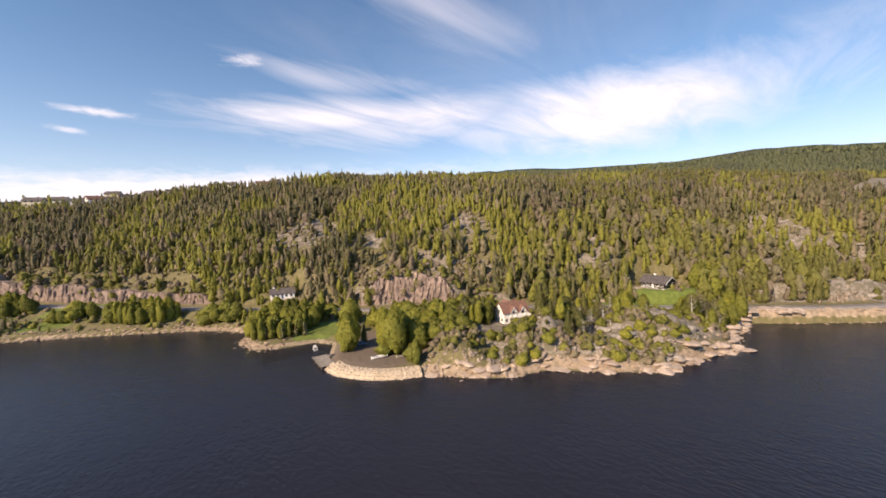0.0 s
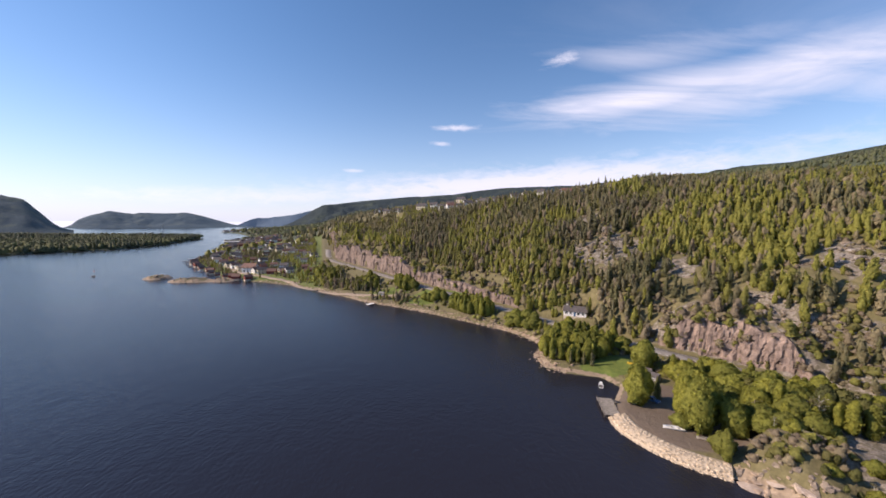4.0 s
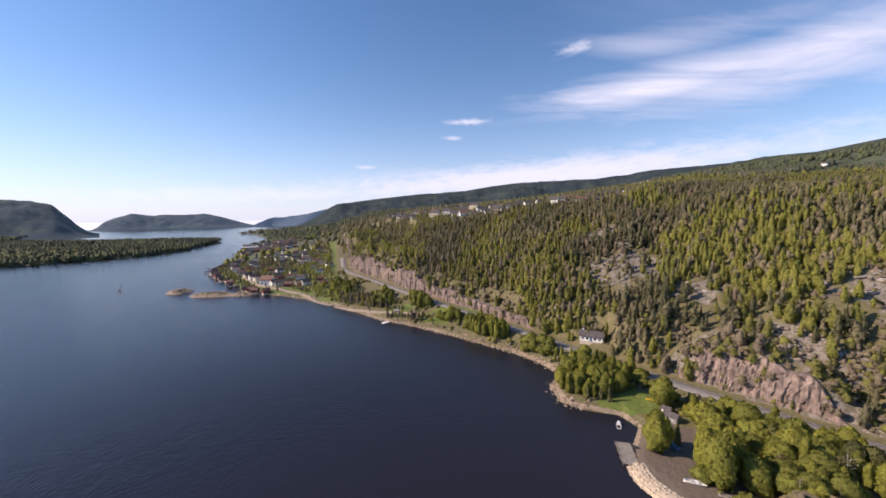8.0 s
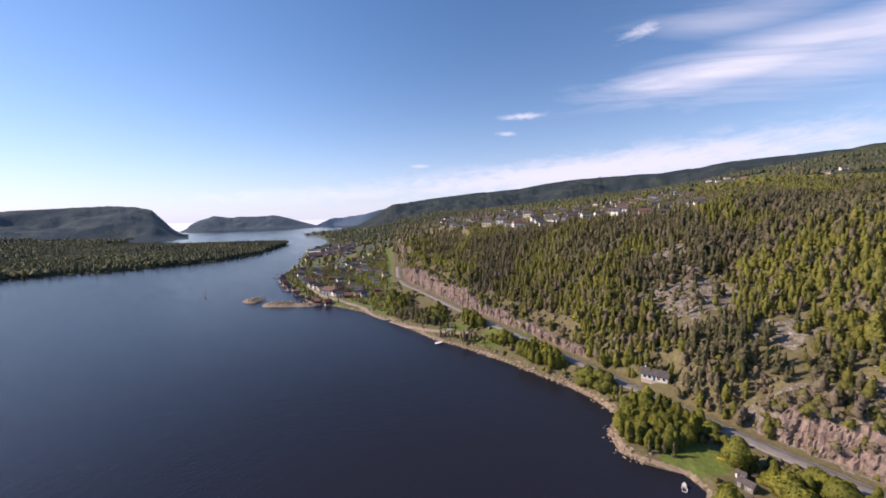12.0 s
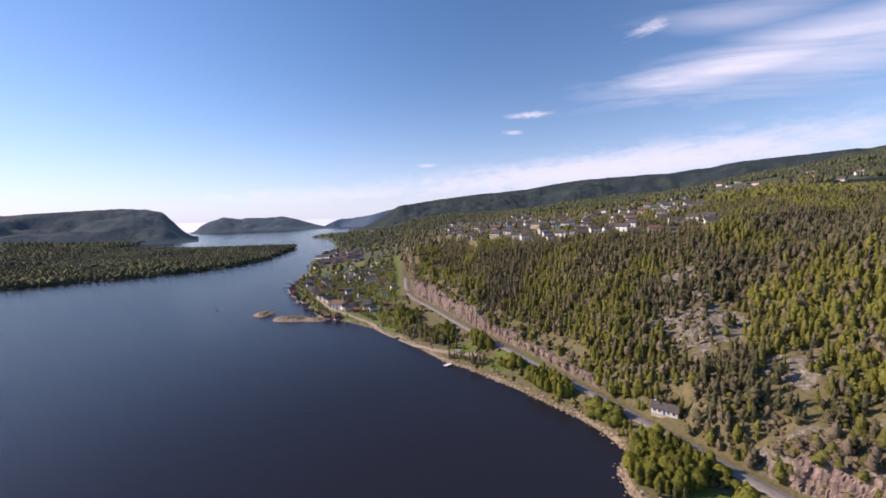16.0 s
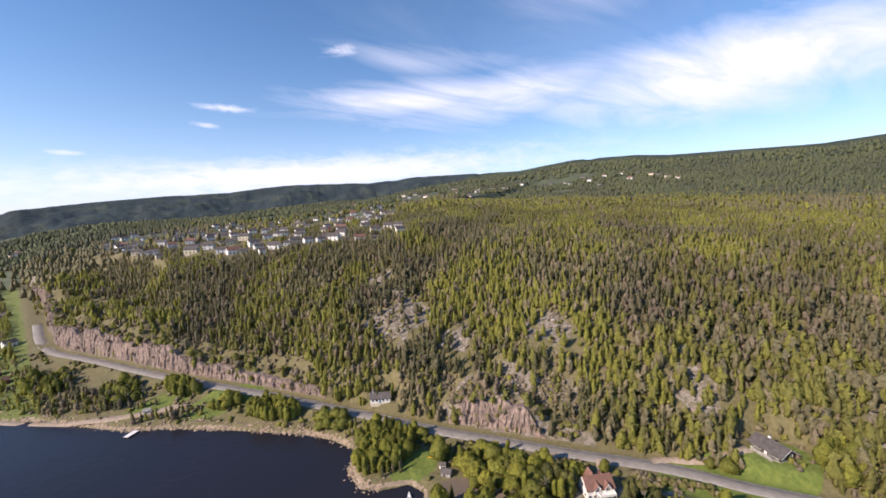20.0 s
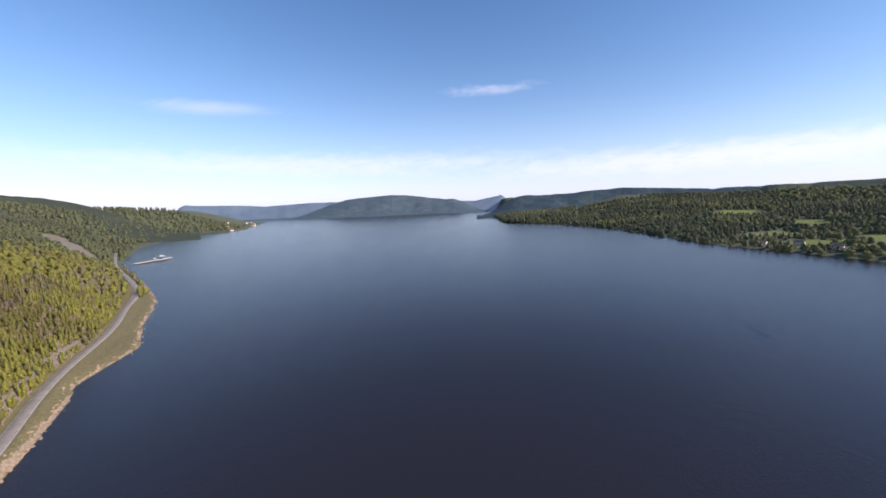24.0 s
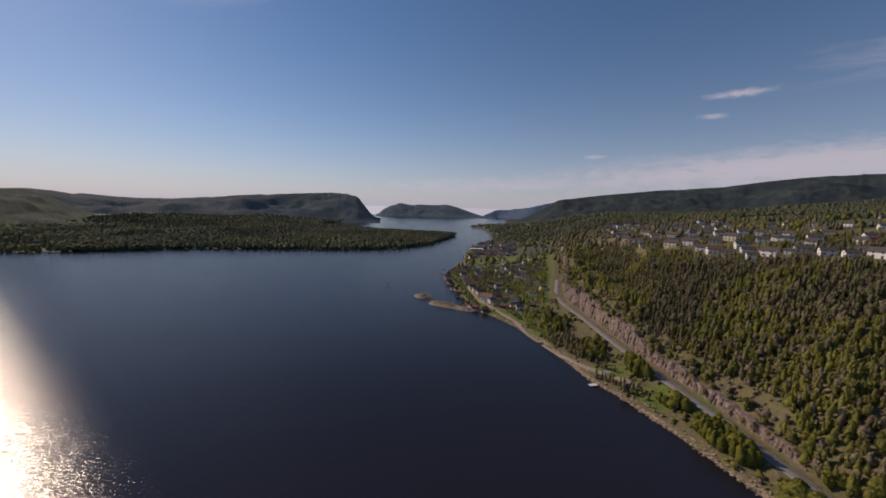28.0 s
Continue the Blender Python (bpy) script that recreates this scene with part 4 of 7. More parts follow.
def clear_of(x, y):
    ok = np.ones(len(x), bool)
    for cx, cy, cr in ROOFS:
        ok &= np.hypot(x - cx, y - cy) > cr
    return ok


# ---- building kit ----
def empty(name, m, label, category, group=""):
    ob = new(name)
    ob.matrix_basis = m
    return tagged(ob, label, category, group)


def box(bm, x0, x1, y0, y1, z0, z1, bevel=0.0):
    vs = [bm.verts.new((x, y, z)) for z in (z0, z1) for y in (y0, y1) for x in (x0, x1)]
    fs = [bm.faces.new([vs[i] for i in f]) for f in ((0, 2, 3, 1), (4, 5, 7, 6), (0, 1, 5, 4), (2, 6, 7, 3), (0, 4, 6, 2), (1, 3, 7, 5))]
    if bevel:
        es = list({e_ for f in fs for e_ in f.edges})
        bmesh.ops.bevel(bm, geom=es, offset=bevel, segments=1, affect="EDGES")
    return bm


def boxes(*dims, bevel=0.0):
    bm = bmesh.new()
    for d in dims:
        box(bm, *d, bevel=bevel)
    return bm


def prism(bm, outline, y0, y1):
    """An outline in x and z, drawn out along y."""
    a_, b_ = [bm.verts.new((x, y0, z)) for x, z in outline], [bm.verts.new((x, y1, z)) for x, z in outline]
    n = len(outline)
    bm.faces.new(a_)
    bm.faces.new(b_[::-1])
    for i in range(n):
        bm.faces.new((a_[i], b_[i], b_[(i + 1) % n], a_[(i + 1) % n]))
    return bm


def turned(bm, angle, move=(0, 0, 0)):
    bmesh.ops.transform(bm, matrix=Matrix.Translation(move) @ Matrix.Rotation(radians(angle), 4, "Z"), verts=bm.verts)
    return bm


def normals(bm):
    bmesh.ops.recalc_face_normals(bm, faces=bm.faces)
    return bm


def gable_wall(length, depth, eave, ridge):
    """Walls with their gable ends; the ridge runs along x."""
    bm = bmesh.new()
    prism(bm, [(-depth / 2, 0), (depth / 2, 0), (depth / 2, eave), (0, ridge), (-depth / 2, eave)], -length / 2, length / 2)
    return normals(turned(bm, 90))


def gable_roof(length, depth, eave, ridge, over=0.45, thick=0.22):
    """Two slabs of roof that meet at the ridge."""
    bm = bmesh.new()
    k = (ridge - eave) / (depth / 2)
    e = depth / 2 + over
    for s in (-1, 1):
        prism(bm, [(0, ridge + 0.02), (s * e, ridge - k * e + 0.02), (s * e, ridge - k * e + thick), (0, ridge + thick + 0.06)], -length / 2 - over, length / 2 + over)
    return normals(turned(bm, 90))


def plain_window(parent, x, y, z, w, h, face):
    """A window of a house far off: a dark pane a little proud of the wall."""
    ang = {"-y": 0, "+y": 180, "-x": -90, "+x": 90}[face]
    return part("window", turned(boxes((-w / 2, w / 2, -0.05, 0.02, -h / 2, h / 2), bevel=0.02), ang, (x, y, z)), M_GLASS, parent)


def window(parent, x, y, z, w, h, face):
    """A framed window on a wall that faces along -y, +y, -x or +x."""
    ang = {"-y": 0, "+y": 180, "-x": -90, "+x": 90}[face]
    fr = boxes((-w / 2 - 0.1, w / 2 + 0.1, -0.07, 0.02, h / 2, h / 2 + 0.1), (-w / 2 - 0.1, w / 2 + 0.1, -0.09, 0.02, -h / 2 - 0.1, -h / 2),
               (-w / 2 - 0.1, -w / 2, -0.07, 0.02, -h / 2, h / 2), (w / 2, w / 2 + 0.1, -0.07, 0.02, -h / 2, h / 2), (-0.035, 0.035, -0.05, 0.02, -h / 2, h / 2))
    ob = part("window", turned(fr, ang, (x, y, z)), M_WHITE, parent)
    part("pane", turned(boxes((-w / 2, w / 2, -0.03, -0.01, -h / 2, h / 2)), ang, (x, y, z)), M_GLASS, ob)
    return ob


def door(parent, x, y, z, face, mat, w=0.95, h=2.05):
    ang = {"-y": 0, "+y": 180, "-x": -90, "+x": 90}[face]
    d = part("door", turned(boxes((-w / 2, w / 2, -0.06, 0.02, 0, h)), ang, (x, y, z)), mat, parent)
    part("handle", turned(boxes((w / 2 - 0.18, w / 2 - 0.06, -0.13, -0.06, 1.0, 1.04)), ang, (x, y, z)), M_METAL, d)
    return d


def chimney(parent, x, y, z0, z1, mat=None, s=0.35):
    c = part("chimney", boxes((x - s, x + s, y - s, y + s, z0, z1)), mat or M_BRICK, parent)
    part("cap", boxes((x - s - 0.08, x + s + 0.08, y - s - 0.08, y + s + 0.08, z1, z1 + 0.12)), M_SLATE, c)


def plain_house(name, label, group, length, depth, eave, ridge, wall, roof, rows, m=None):
    """A small wooden house with a gabled roof, rows of windows, a door and a chimney."""
    root = empty(name, m or Matrix(), label, "house", group)
    part("wall", gable_wall(length, depth, eave, ridge), wall, root)
    part("roof", gable_roof(length, depth, eave, ridge), roof, root)
    part("foundation", boxes((-length / 2 + 0.05, length / 2 - 0.05, -depth / 2 + 0.05, depth / 2 - 0.05, -2.5, 0.02)), M_STONE, root)
    n = max(2, int(length / 3.4))
    for k in range(rows):
        for i in range(n):
            x = (i + 0.5) / n * (length - 1.0) - (length - 1.0) / 2
            z = 1.5 + k * 2.6
            if not (k == 0 and i == n // 2):
                plain_window(root, x, -depth / 2, z, 1.2, 1.3, "-y")
        for s, fc in ((-1, "-x"), (1, "+x")):
            plain_window(root, s * length / 2, 0.0, 1.5 + k * 2.6, 1.2, 1.3, fc)
    xd = (n // 2 + 0.5) / n * (length - 1.0) - (length - 1.0) / 2
    part("door", boxes((xd - 0.48, xd + 0.48, -depth / 2 - 0.06, -depth / 2 + 0.02, 0.03, 2.05)), M_DARKWALL, root)
    part("chimney", boxes((length * 0.16 - 0.35, length * 0.16 + 0.35, -0.05, 0.65, ridge - 0.9, ridge + 0.9)), M_BRICK, root)
    return root


def seat(x, y, heading_deg, z=None, scale=1.0):
    """A pose on the ground, with the front turned to that heading (clockwise from +y)."""
    return Matrix.LocRotScale((x, y, ground_z(x, y) if z is None else z), Euler((0, 0, radians(180 - heading_deg))), (scale, scale, scale))


# ---- the white villa on the point ----
def villa():
    L_, D_, ev, rd = 12.5, 8.0, 5.0, 8.6
    v = empty("villa", seat(117, 74, 207, 4.6, 0.84), "white wooden villa with a brown-red tiled roof and two front gables", "house")
    part("wall", gable_wall(L_, D_, ev, rd), M_WHITE, v)
    part("roof", gable_roof(L_, D_, ev, rd, 0.55), M_TILE, v, "brown-red tiled roof")
    part("foundation", boxes((-L_ / 2 + 0.05, L_ / 2 - 0.05, -D_ / 2 + 0.05, D_ / 2 - 0.05, -2.0, 0.02)), M_STONE, v)
    for gx_ in (-1.6, 3.2):
        bm = prism(bmesh.new(), [(-1.5, 3.0), (1.5, 3.0), (1.5, 5.2), (0, 7.2), (-1.5, 5.2)], -D_ / 2 - 0.5, -1.0)
        g = part("front_gable", normals(turned(bm, 0, (gx_, 0, 0))), M_WHITE, v)
        bm = bmesh.new()
        for s in (-1, 1):
            prism(bm, [(0, 7.24), (s * 1.95, 4.64), (s * 1.95, 4.88), (0, 7.5)], -D_ / 2 - 0.95, -0.6)
        part("gable_roof", normals(turned(bm, 0, (gx_, 0, 0))), M_TILE, g)
        window(v, gx_, -D_ / 2 - 0.5, 4.7, 1.1, 1.3, "-y")
        bm = bmesh.new()
        for s in (-1, 1):
            prism(bm, [(0, 6.95), (s * 1.9, 4.42), (s * 1.9, 4.66), (0, 7.24)], -D_ / 2 - 1.02, -D_ / 2 - 0.93)
        part("barge_board", normals(turned(bm, 0, (gx_, 0, 0))), M_WHITE, g)
    bm = prism(bmesh.new(), [(-1.7, 3.0), (1.7, 3.0), (1.7, 5.6), (0, 9.0), (-1.7, 5.6)], 0.6, D_ / 2 + 0.5)
    rg = part("rear_gable", normals(turned(bm, 0, (-1.5, 0, 0))), M_WHITE, v)
    bm = bmesh.new()
    for s in (-1, 1):
        prism(bm, [(0, 9.04), (s * 2.1, 4.9), (s * 2.1, 5.15), (0, 9.35)], 0.2, D_ / 2 + 0.95)
    part("gable_roof", normals(turned(bm, 0, (-1.5, 0, 0))), M_TILE, rg)
    for x in (-5.0, -2.6, -0.2, 2.2, 4.8):
        window(v, x, -D_ / 2, 1.55, 1.2, 1.4, "-y")
    for y in (-2.2, 0.4, 2.6):
        window(v, -L_ / 2, y, 1.55, 1.1, 1.4, "-x")
    window(v, -L_ / 2, 0, 4.9, 1.1, 1.4, "-x")
    window(v, L_ / 2, 0, 4.9, 1.1, 1.4, "+x")
    window(v, L_ / 2, 1.5, 1.55, 1.1, 1.4, "+x")
    door(v, 0.9, -D_ / 2, 0.1, "-y", M_DARKWALL)
    # veranda along the front
    ver = part("veranda", boxes((-1.5, 6.0, -D_ / 2 - 2.4, -D_ / 2 - 0.02, -1.2, 0.12)), M_PLANK, v, "grey plank veranda")
    for x in (-1.4, 0.4, 2.2, 4.1, 5.9):
        part("post", boxes((x - 0.07, x + 0.07, -D_ / 2 - 2.35, -D_ / 2 - 2.21, 0.12, 2.7)), M_WHITE, ver)
    part("balcony", boxes((-1.5, 6.0, -D_ / 2 - 2.4, -D_ / 2 - 0.02, 2.7, 2.9), (-1.5, 6.0, -D_ / 2 - 2.4, -D_ / 2 - 2.3, 2.9, 3.75),
                          (-1.5, -1.4, -D_ / 2 - 2.3, -D_ / 2 - 0.02, 2.9, 3.75), (5.9, 6.0, -D_ / 2 - 2.3, -D_ / 2 - 0.02, 2.9, 3.75)), M_WHITE, ver)
    chimney(v, 2.0, 0.9, rd - 1.2, rd + 1.3)


# ---- the dark cottage above the road ----
def dark_cottage():
    L_, D_, ev, rd = 11.0, 8.2, 2.5, 4.9
    c = empty("cottage", seat(187, 40, 290, 10.25), "dark timber cottage with white trim and a grey roof", "house")
    part("wall", gable_wall(L_, D_, ev, rd), M_DARKWALL, c)
    part("roof", gable_roof(L_, D_, ev, rd, 0.9, 0.28), M_SLATE, c, "grey-brown tiled roof")
    part("foundation", boxes((-L_ / 2 + 0.05, L_ / 2 - 0.05, -D_ / 2 + 0.05, D_ / 2 - 0.05, -3.0, 0.02)), M_WHITE, c, "white plastered foundation")
    for x in (-4.2, -2.2, 2.2, 4.2):
        window(c, x, -D_ / 2, 1.45, 1.4, 1.3, "-y")
    for s, fc in ((-1, "-x"), (1, "+x")):
        for y in (-2.4, 1.6):
            window(c, s * L_ / 2, y, 1.45, 1.3, 1.3, fc)
        bm = bmesh.new()
        k = (rd - ev) / (D_ / 2)
        for t in (-1, 1):
            prism(bm, [(0, rd - 0.2), (t * (D_ / 2 + 0.85), rd - 0.2 - k * (D_ / 2 + 0.85)), (t * (D_ / 2 + 0.85), rd + 0.02 - k * (D_ / 2 + 0.85)), (0, rd + 0.02)], s * (L_ / 2 + 0.92) - 0.04, s * (L_ / 2 + 0.92) + 0.04)
        part("barge_board", normals(turned(bm, 90)), M_WHITE, c)
    deck = part("terrace", boxes((-4.0, 4.0, -D_ / 2 - 2.2, -D_ / 2 - 0.02, -0.5, 0.0)), M_PLANK, c, "plank terrace")
    part("rail", boxes((-4.0, 4.0, -D_ / 2 - 2.2, -D_ / 2 - 2.14, 0.85, 0.95), *[(x - 0.04, x + 0.04, -D_ / 2 - 2.19, -D_ / 2 - 2.13, 0.0, 0.85) for x in np.arange(-3.9, 4.0, 0.6)]), M_WHITE, deck)
    door(c, 0.2, -D_ / 2, 0.05, "-y", M_WHITE)
    chimney(c, -1.5, 0.4, rd - 0.8, rd + 1.1, M_WHITE, 0.4)


def white_cottage():
    L_, D_, ev, rd = 11.0, 6.0, 2.5, 4.6
    c = empty("cottage", seat(77, 181, 210, 8.9), "low white cottage with a dark roof beside the road", "house")
    part("wall", gable_wall(L_, D_, ev, rd), M_WHITE, c)
    part("roof", gable_roof(L_, D_, ev, rd, 0.4), M_SLATE, c)
    part("foundation", boxes((-L_ / 2 + 0.05, L_ / 2 - 0.05, -D_ / 2 + 0.05, D_ / 2 - 0.05, -2.0, 0.02)), M_STONE, c)
    for x in (-4.0, -1.9, 1.8, 4.0):
        window(c, x, -D_ / 2, 1.45, 1.1, 1.2, "-y")
    window(c, -L_ / 2, 0, 1.45, 1.1, 1.2, "-x")
    window(c, L_ / 2, 0, 1.45, 1.1, 1.2, "+x")
    door(c, 0.0, -D_ / 2, 0.05, "-y", M_BLUE)
    chimney(c, -4.2, 0.2, rd - 0.7, rd + 1.0, M_WHITE)


def small_shed(name, label, x, y, heading_deg, l, d, h, wall, roof, flat=False):
    s = empty(name, seat(x, y, heading_deg), label, "shed")
    if flat:
        part("wall", boxes((-l / 2, l / 2, -d / 2, d / 2, -1.0, h)), wall, s)
        part("roof", boxes((-l / 2 - 0.25, l / 2 + 0.25, -d / 2 - 0.25, d / 2 + 0.25, h, h + 0.16), bevel=0.03), roof, s)
    else:
        part("wall", gable_wall(l, d, h, h + d * 0.3), wall, s)
        part("roof", gable_roof(l, d, h, h + d * 0.3, 0.25, 0.14), roof, s)
        part("foundation", boxes((-l / 2 + 0.04, l / 2 - 0.04, -d / 2 + 0.04, d / 2 - 0.04, -1.5, 0.02)), M_STONE, s)
    door(s, -l * 0.15, -d / 2, 0.03, "-y", M_DARKWALL, 0.8, 1.9)
    window(s, l * 0.25, -d / 2, 1.35, 0.6, 0.6, "-y")
    return s


villa()
dark_cottage()
white_cottage()
small_shed("roadside_shed", "small white shed with a flat grey roof beside the road", 158, 71, 235, 3.0, 2.4, 2.2, M_WHITE, M_SLATE, True)
small_shed("boathouse", "small grey boathouse with a dark roof at the landing", 78.5, 118.5, 235, 4.2, 3.2, 1.9, M_GREYWALL, M_SLATE)
small_shed("garden_shed", "white garden shed beside the lawn", 79.5, 123, 225, 2.6, 2.0, 1.8, M_WHITE, M_SLATE)
small_shed("shore_hut", "white hut with a pale roof beside the gravel lane", -33, 262, 190, 3.6, 3.0, 2.0, M_WHITE, M_GREYWALL)

# ---- houses of the village, the town and the hilltop ----
PATTERN = [
    plain_house("wooden_house", "white wooden house with a dark tiled roof", "houses of the village", 9.5, 7.0, 4.4, 6.9, M_WHITE, M_SLATE, 2),
    plain_house("wooden_house", "white wooden house with a red tiled roof", "houses of the village", 10.5, 7.5, 4.2, 7.0, M_WHITE, M_TILE, 2),
    plain_house("wooden_house", "red wooden house with a red tiled roof", "houses of the village", 9.0, 6.5, 3.4, 5.8, M_REDWALL, M_TILE, 1),
    plain_house("wooden_house", "cream wooden house with a dark tiled roof", "houses of the village", 11.0, 7.5, 4.4, 7.0, M_CREAM, M_SLATE, 2),
    plain_house("wooden_house", "low grey wooden house with a dark roof", "houses of the village", 12.5, 7.0, 2.8, 4.8, M_GREYWALL, M_SLATE, 1),
    plain_house("boat_shed", "small dark red boat shed at the water's edge", "boat sheds along the shore", 6.0, 4.5, 2.3, 4.2, M_REDWALL, M_SLATE, 1)]
used = [False] * len(PATTERN)


REMOTE = []         # houses too far off to be told apart


def put_house(k, x, y, heading_deg, scale=1.0, z=None, clear=13):
    m = seat(x, y, heading_deg, z, scale)
    if math.hypot(x, y) > 1120:
        REMOTE.append((k, m))
        ROOFS.append((x, y, clear))
        ROOFS.append((x * (1 - clear * 1.4 / math.hypot(x, y)), y * (1 - clear * 1.4 / math.hypot(x, y)), clear))
        return None
    if used[k]:
        ob = copy_sized(PATTERN[k], m)
    else:
        ob, used[k] = PATTERN[k], True
        ob.matrix_basis = m
    ROOFS.append((x, y, clear))
    r_ = math.hypot(x, y)
    for k_ in ((1.0, 2.1) if y < 0 or r_ > 700 or (r_ > 400 and x > -80) else (1.2,) if x > -80 else ()):
        ROOFS.append((x * (1 - clear * k_ / r_), y * (1 - clear * k_ / r_), clear * 0.85))
    return ob


hr = random.Random(11)


def toward(x, y):
    return math.degrees(math.atan2(-x, -y)) + hr.uniform(-28, 28)


# one row along the village shore, boat sheds below it
front = curve_through([(-150, 352), (-198, 374), (-245, 424), (-283, 466), (-318, 518), (-345, 590)], 1.0)
for i in range(9, len(front), 12):
    fx, fy, = front[i][:2]
    if i > 20 and hr.random() < 0.75:
        put_house(hr.choice([5, 5, 0, 4, 2]), fx - 3 + hr.uniform(-2, 2), fy - 6 + hr.uniform(-1, 1), toward(fx, fy), 0.75, 1.5, 6)
    put_house(hr.choice([0, 1, 1, 2, 3]), fx + 13 + hr.uniform(-2, 2), fy + 14 + hr.uniform(-3, 3), toward(fx, fy), hr.uniform(0.75, 0.95), None, 7)
    if hr.random() < 0.8:
        put_house(hr.choice([0, 0, 1, 2, 3, 4]), fx + 34 + hr.uniform(-7, 7), fy + 24 + hr.uniform(-7, 7), toward(fx, fy), hr.uniform(0.7, 0.92), None, 7)
put_house(1, -186, 388, 190, 1.35, None, 13)
for x, y, k in [(-140, 372, 0), (-152, 396, 3), (-120, 368, 2), (-176, 430, 0), (-160, 452, 0), (-205, 462, 4), (-188, 486, 0), (-222, 508, 1), (-236, 540, 0),
                (-196, 530, 3), (-250, 575, 0), (-212, 572, 0), (-176, 560, 4), (-262, 620, 1), (-225, 640, 0), (-286, 660, 0), (-240, 690, 3), (-300, 712, 2)]:
    put_house(k, x, y, toward(x, y), hr.uniform(0.72, 0.92), None, 7)
for i in range(60):
    t = hr.random()
    x, y = -150 - 190 * t + hr.uniform(15, 120), 372 + 260 * t + hr.uniform(-20, 40)
    q1 = land(np.array([x]), np.array([y]))
    if q1["near"][0] and not q1["above"][0] and q1["ds"][0] > 14 and q1["dr"][0] > 14 and all(math.hypot(x - bx, y - by) > 14 for bx, by, br in ROOFS):
        put_house(hr.choice([0, 0, 0, 1, 2, 3, 4]), x, y, toward(x, y), hr.uniform(0.75, 0.95), None, 7)
# the town further up the shore
for i in range(85):
    t = hr.random()
    bx, by = -395 - 125 * t, 690 + 300 * t
    inland = hr.uniform(8, 120)
    x, y = bx + inland * 0.92 + hr.uniform(-8, 8), by + inland * 0.2 + hr.uniform(-10, 10)
    put_house(hr.choice([0, 0, 0, 1, 2, 3, 3, 4]), x, y, toward(x, y), hr.uniform(0.95, 1.3), None, 10)
for i in range(26):
    x, y = -560 - hr.uniform(0, 420) + hr.uniform(60, 240), 1200 + hr.uniform(0, 620)
    if inside(np.array([x]), np.array([y]), SHORE)[0]:
        put_house(hr.choice([0, 1, 3, 4]), x, y, toward(x, y), hr.uniform(1.1, 1.6), None, 12)
# the town on the low tongue of land across the bay
for i in range(70):
    t, x = hr.random(), hr.uniform(-1, 1)
    x, y = -1090 + 330 * t + 60 * x, 2010 - 150 * t + hr.uniform(-30, 190)
    q1 = land(np.array([x]), np.array([y]))
    if q1["near"][0] and q1["ds"][0] > 8:
        put_house(hr.choice([0, 0, 1, 3, 4]), x, y, toward(x, y), hr.uniform(1.1, 1.7), None, 12)
# houses on the hilltop, row behind row
for h0, h1, reach, n, sc in [(17, 39, 960, 16, 1.1), (26, 47, 1390, 22, 1.35), (48, 68, 1480, 16, 1.35), (20, 40, 1180, 14, 1.2)]:
    for i in range(n):
        hd = radians(h0 + (h1 - h0) * (i + hr.uniform(0.1, 0.9)) / n)
        rr = reach * hr.uniform(0.92, 1.08)
        x, y = rr * math.sin(hd), rr * math.cos(hd)
        put_house(hr.choice([0, 0, 0, 1, 3, 4, 4]), x, y, toward(x, y), sc * hr.uniform(0.85, 1.15), None, 11 * sc)
for i in range(165):
    hd = hr.uniform(-9, 28)
    rr = float(brink(hd, 1)) + 25 + 430 * hr.random() ** 1.2
    x, y = rr * math.sin(radians(hd)), rr * math.cos(radians(hd))
    if all(math.hypot(x - bx, y - by) > 15 for bx, by, br in ROOFS[-240:]):
        put_house(hr.choice([0, 0, 0, 1, 3, 0, 0, 0]), x, y, toward(x, y), hr.uniform(1.0, 1.3), None, 11)
# the row that looks out over the brink
for i in range(26):
    hd = -6 + 30 * (i + hr.uniform(0.15, 0.85)) / 26
    rr = float(brink(hd, 1)) + hr.uniform(14, 34)
    x, y = rr * math.sin(radians(hd)), rr * math.cos(radians(hd))
    if all(math.hypot(x - bx, y - by) > 11 for bx, by, br in ROOFS[-260:]):
        put_house(hr.choice([0, 0, 1, 3, 0, 4]), x, y, toward(x, y), hr.uniform(0.72, 0.95), None, 7)
# farms and houses on the far shore and beyond the quay
far_row = curve_through([(-330, -905), (-480, -745), (-720, -575), (-900, -430), (-1050, -310), (-1180, -160)], 1.0)
for i in range(20, len(far_row), 44):
    x, y = far_row[i][0] - hr.uniform(5, 60), far_row[i][1] - hr.uniform(5, 60)
    if inside(np.array([x]), np.array([y]), WEST)[0]:
        put_house(hr.choice([0, 1, 3, 4]), x, y, toward(x, y), hr.uniform(1.0, 1.4), None, 16)
for i in range(12):
    x, y = -1180 - hr.uniform(0, 420), hr.uniform(-40, 520)
    put_house(hr.choice([0, 3, 4]), x, y, toward(x, y), hr.uniform(1.2, 1.7), None, 20)
for i in range(14):
    x, y = hr.uniform(1650, 2450), 0
    y = -0.93 * x + hr.uniform(20, 260)
    if inside(np.array([x]), np.array([y]), SHORE)[0]:
        put_house(hr.choice([0, 1, 3]), x, y, toward(x, y), hr.uniform(1.2, 1.7), None, 22)


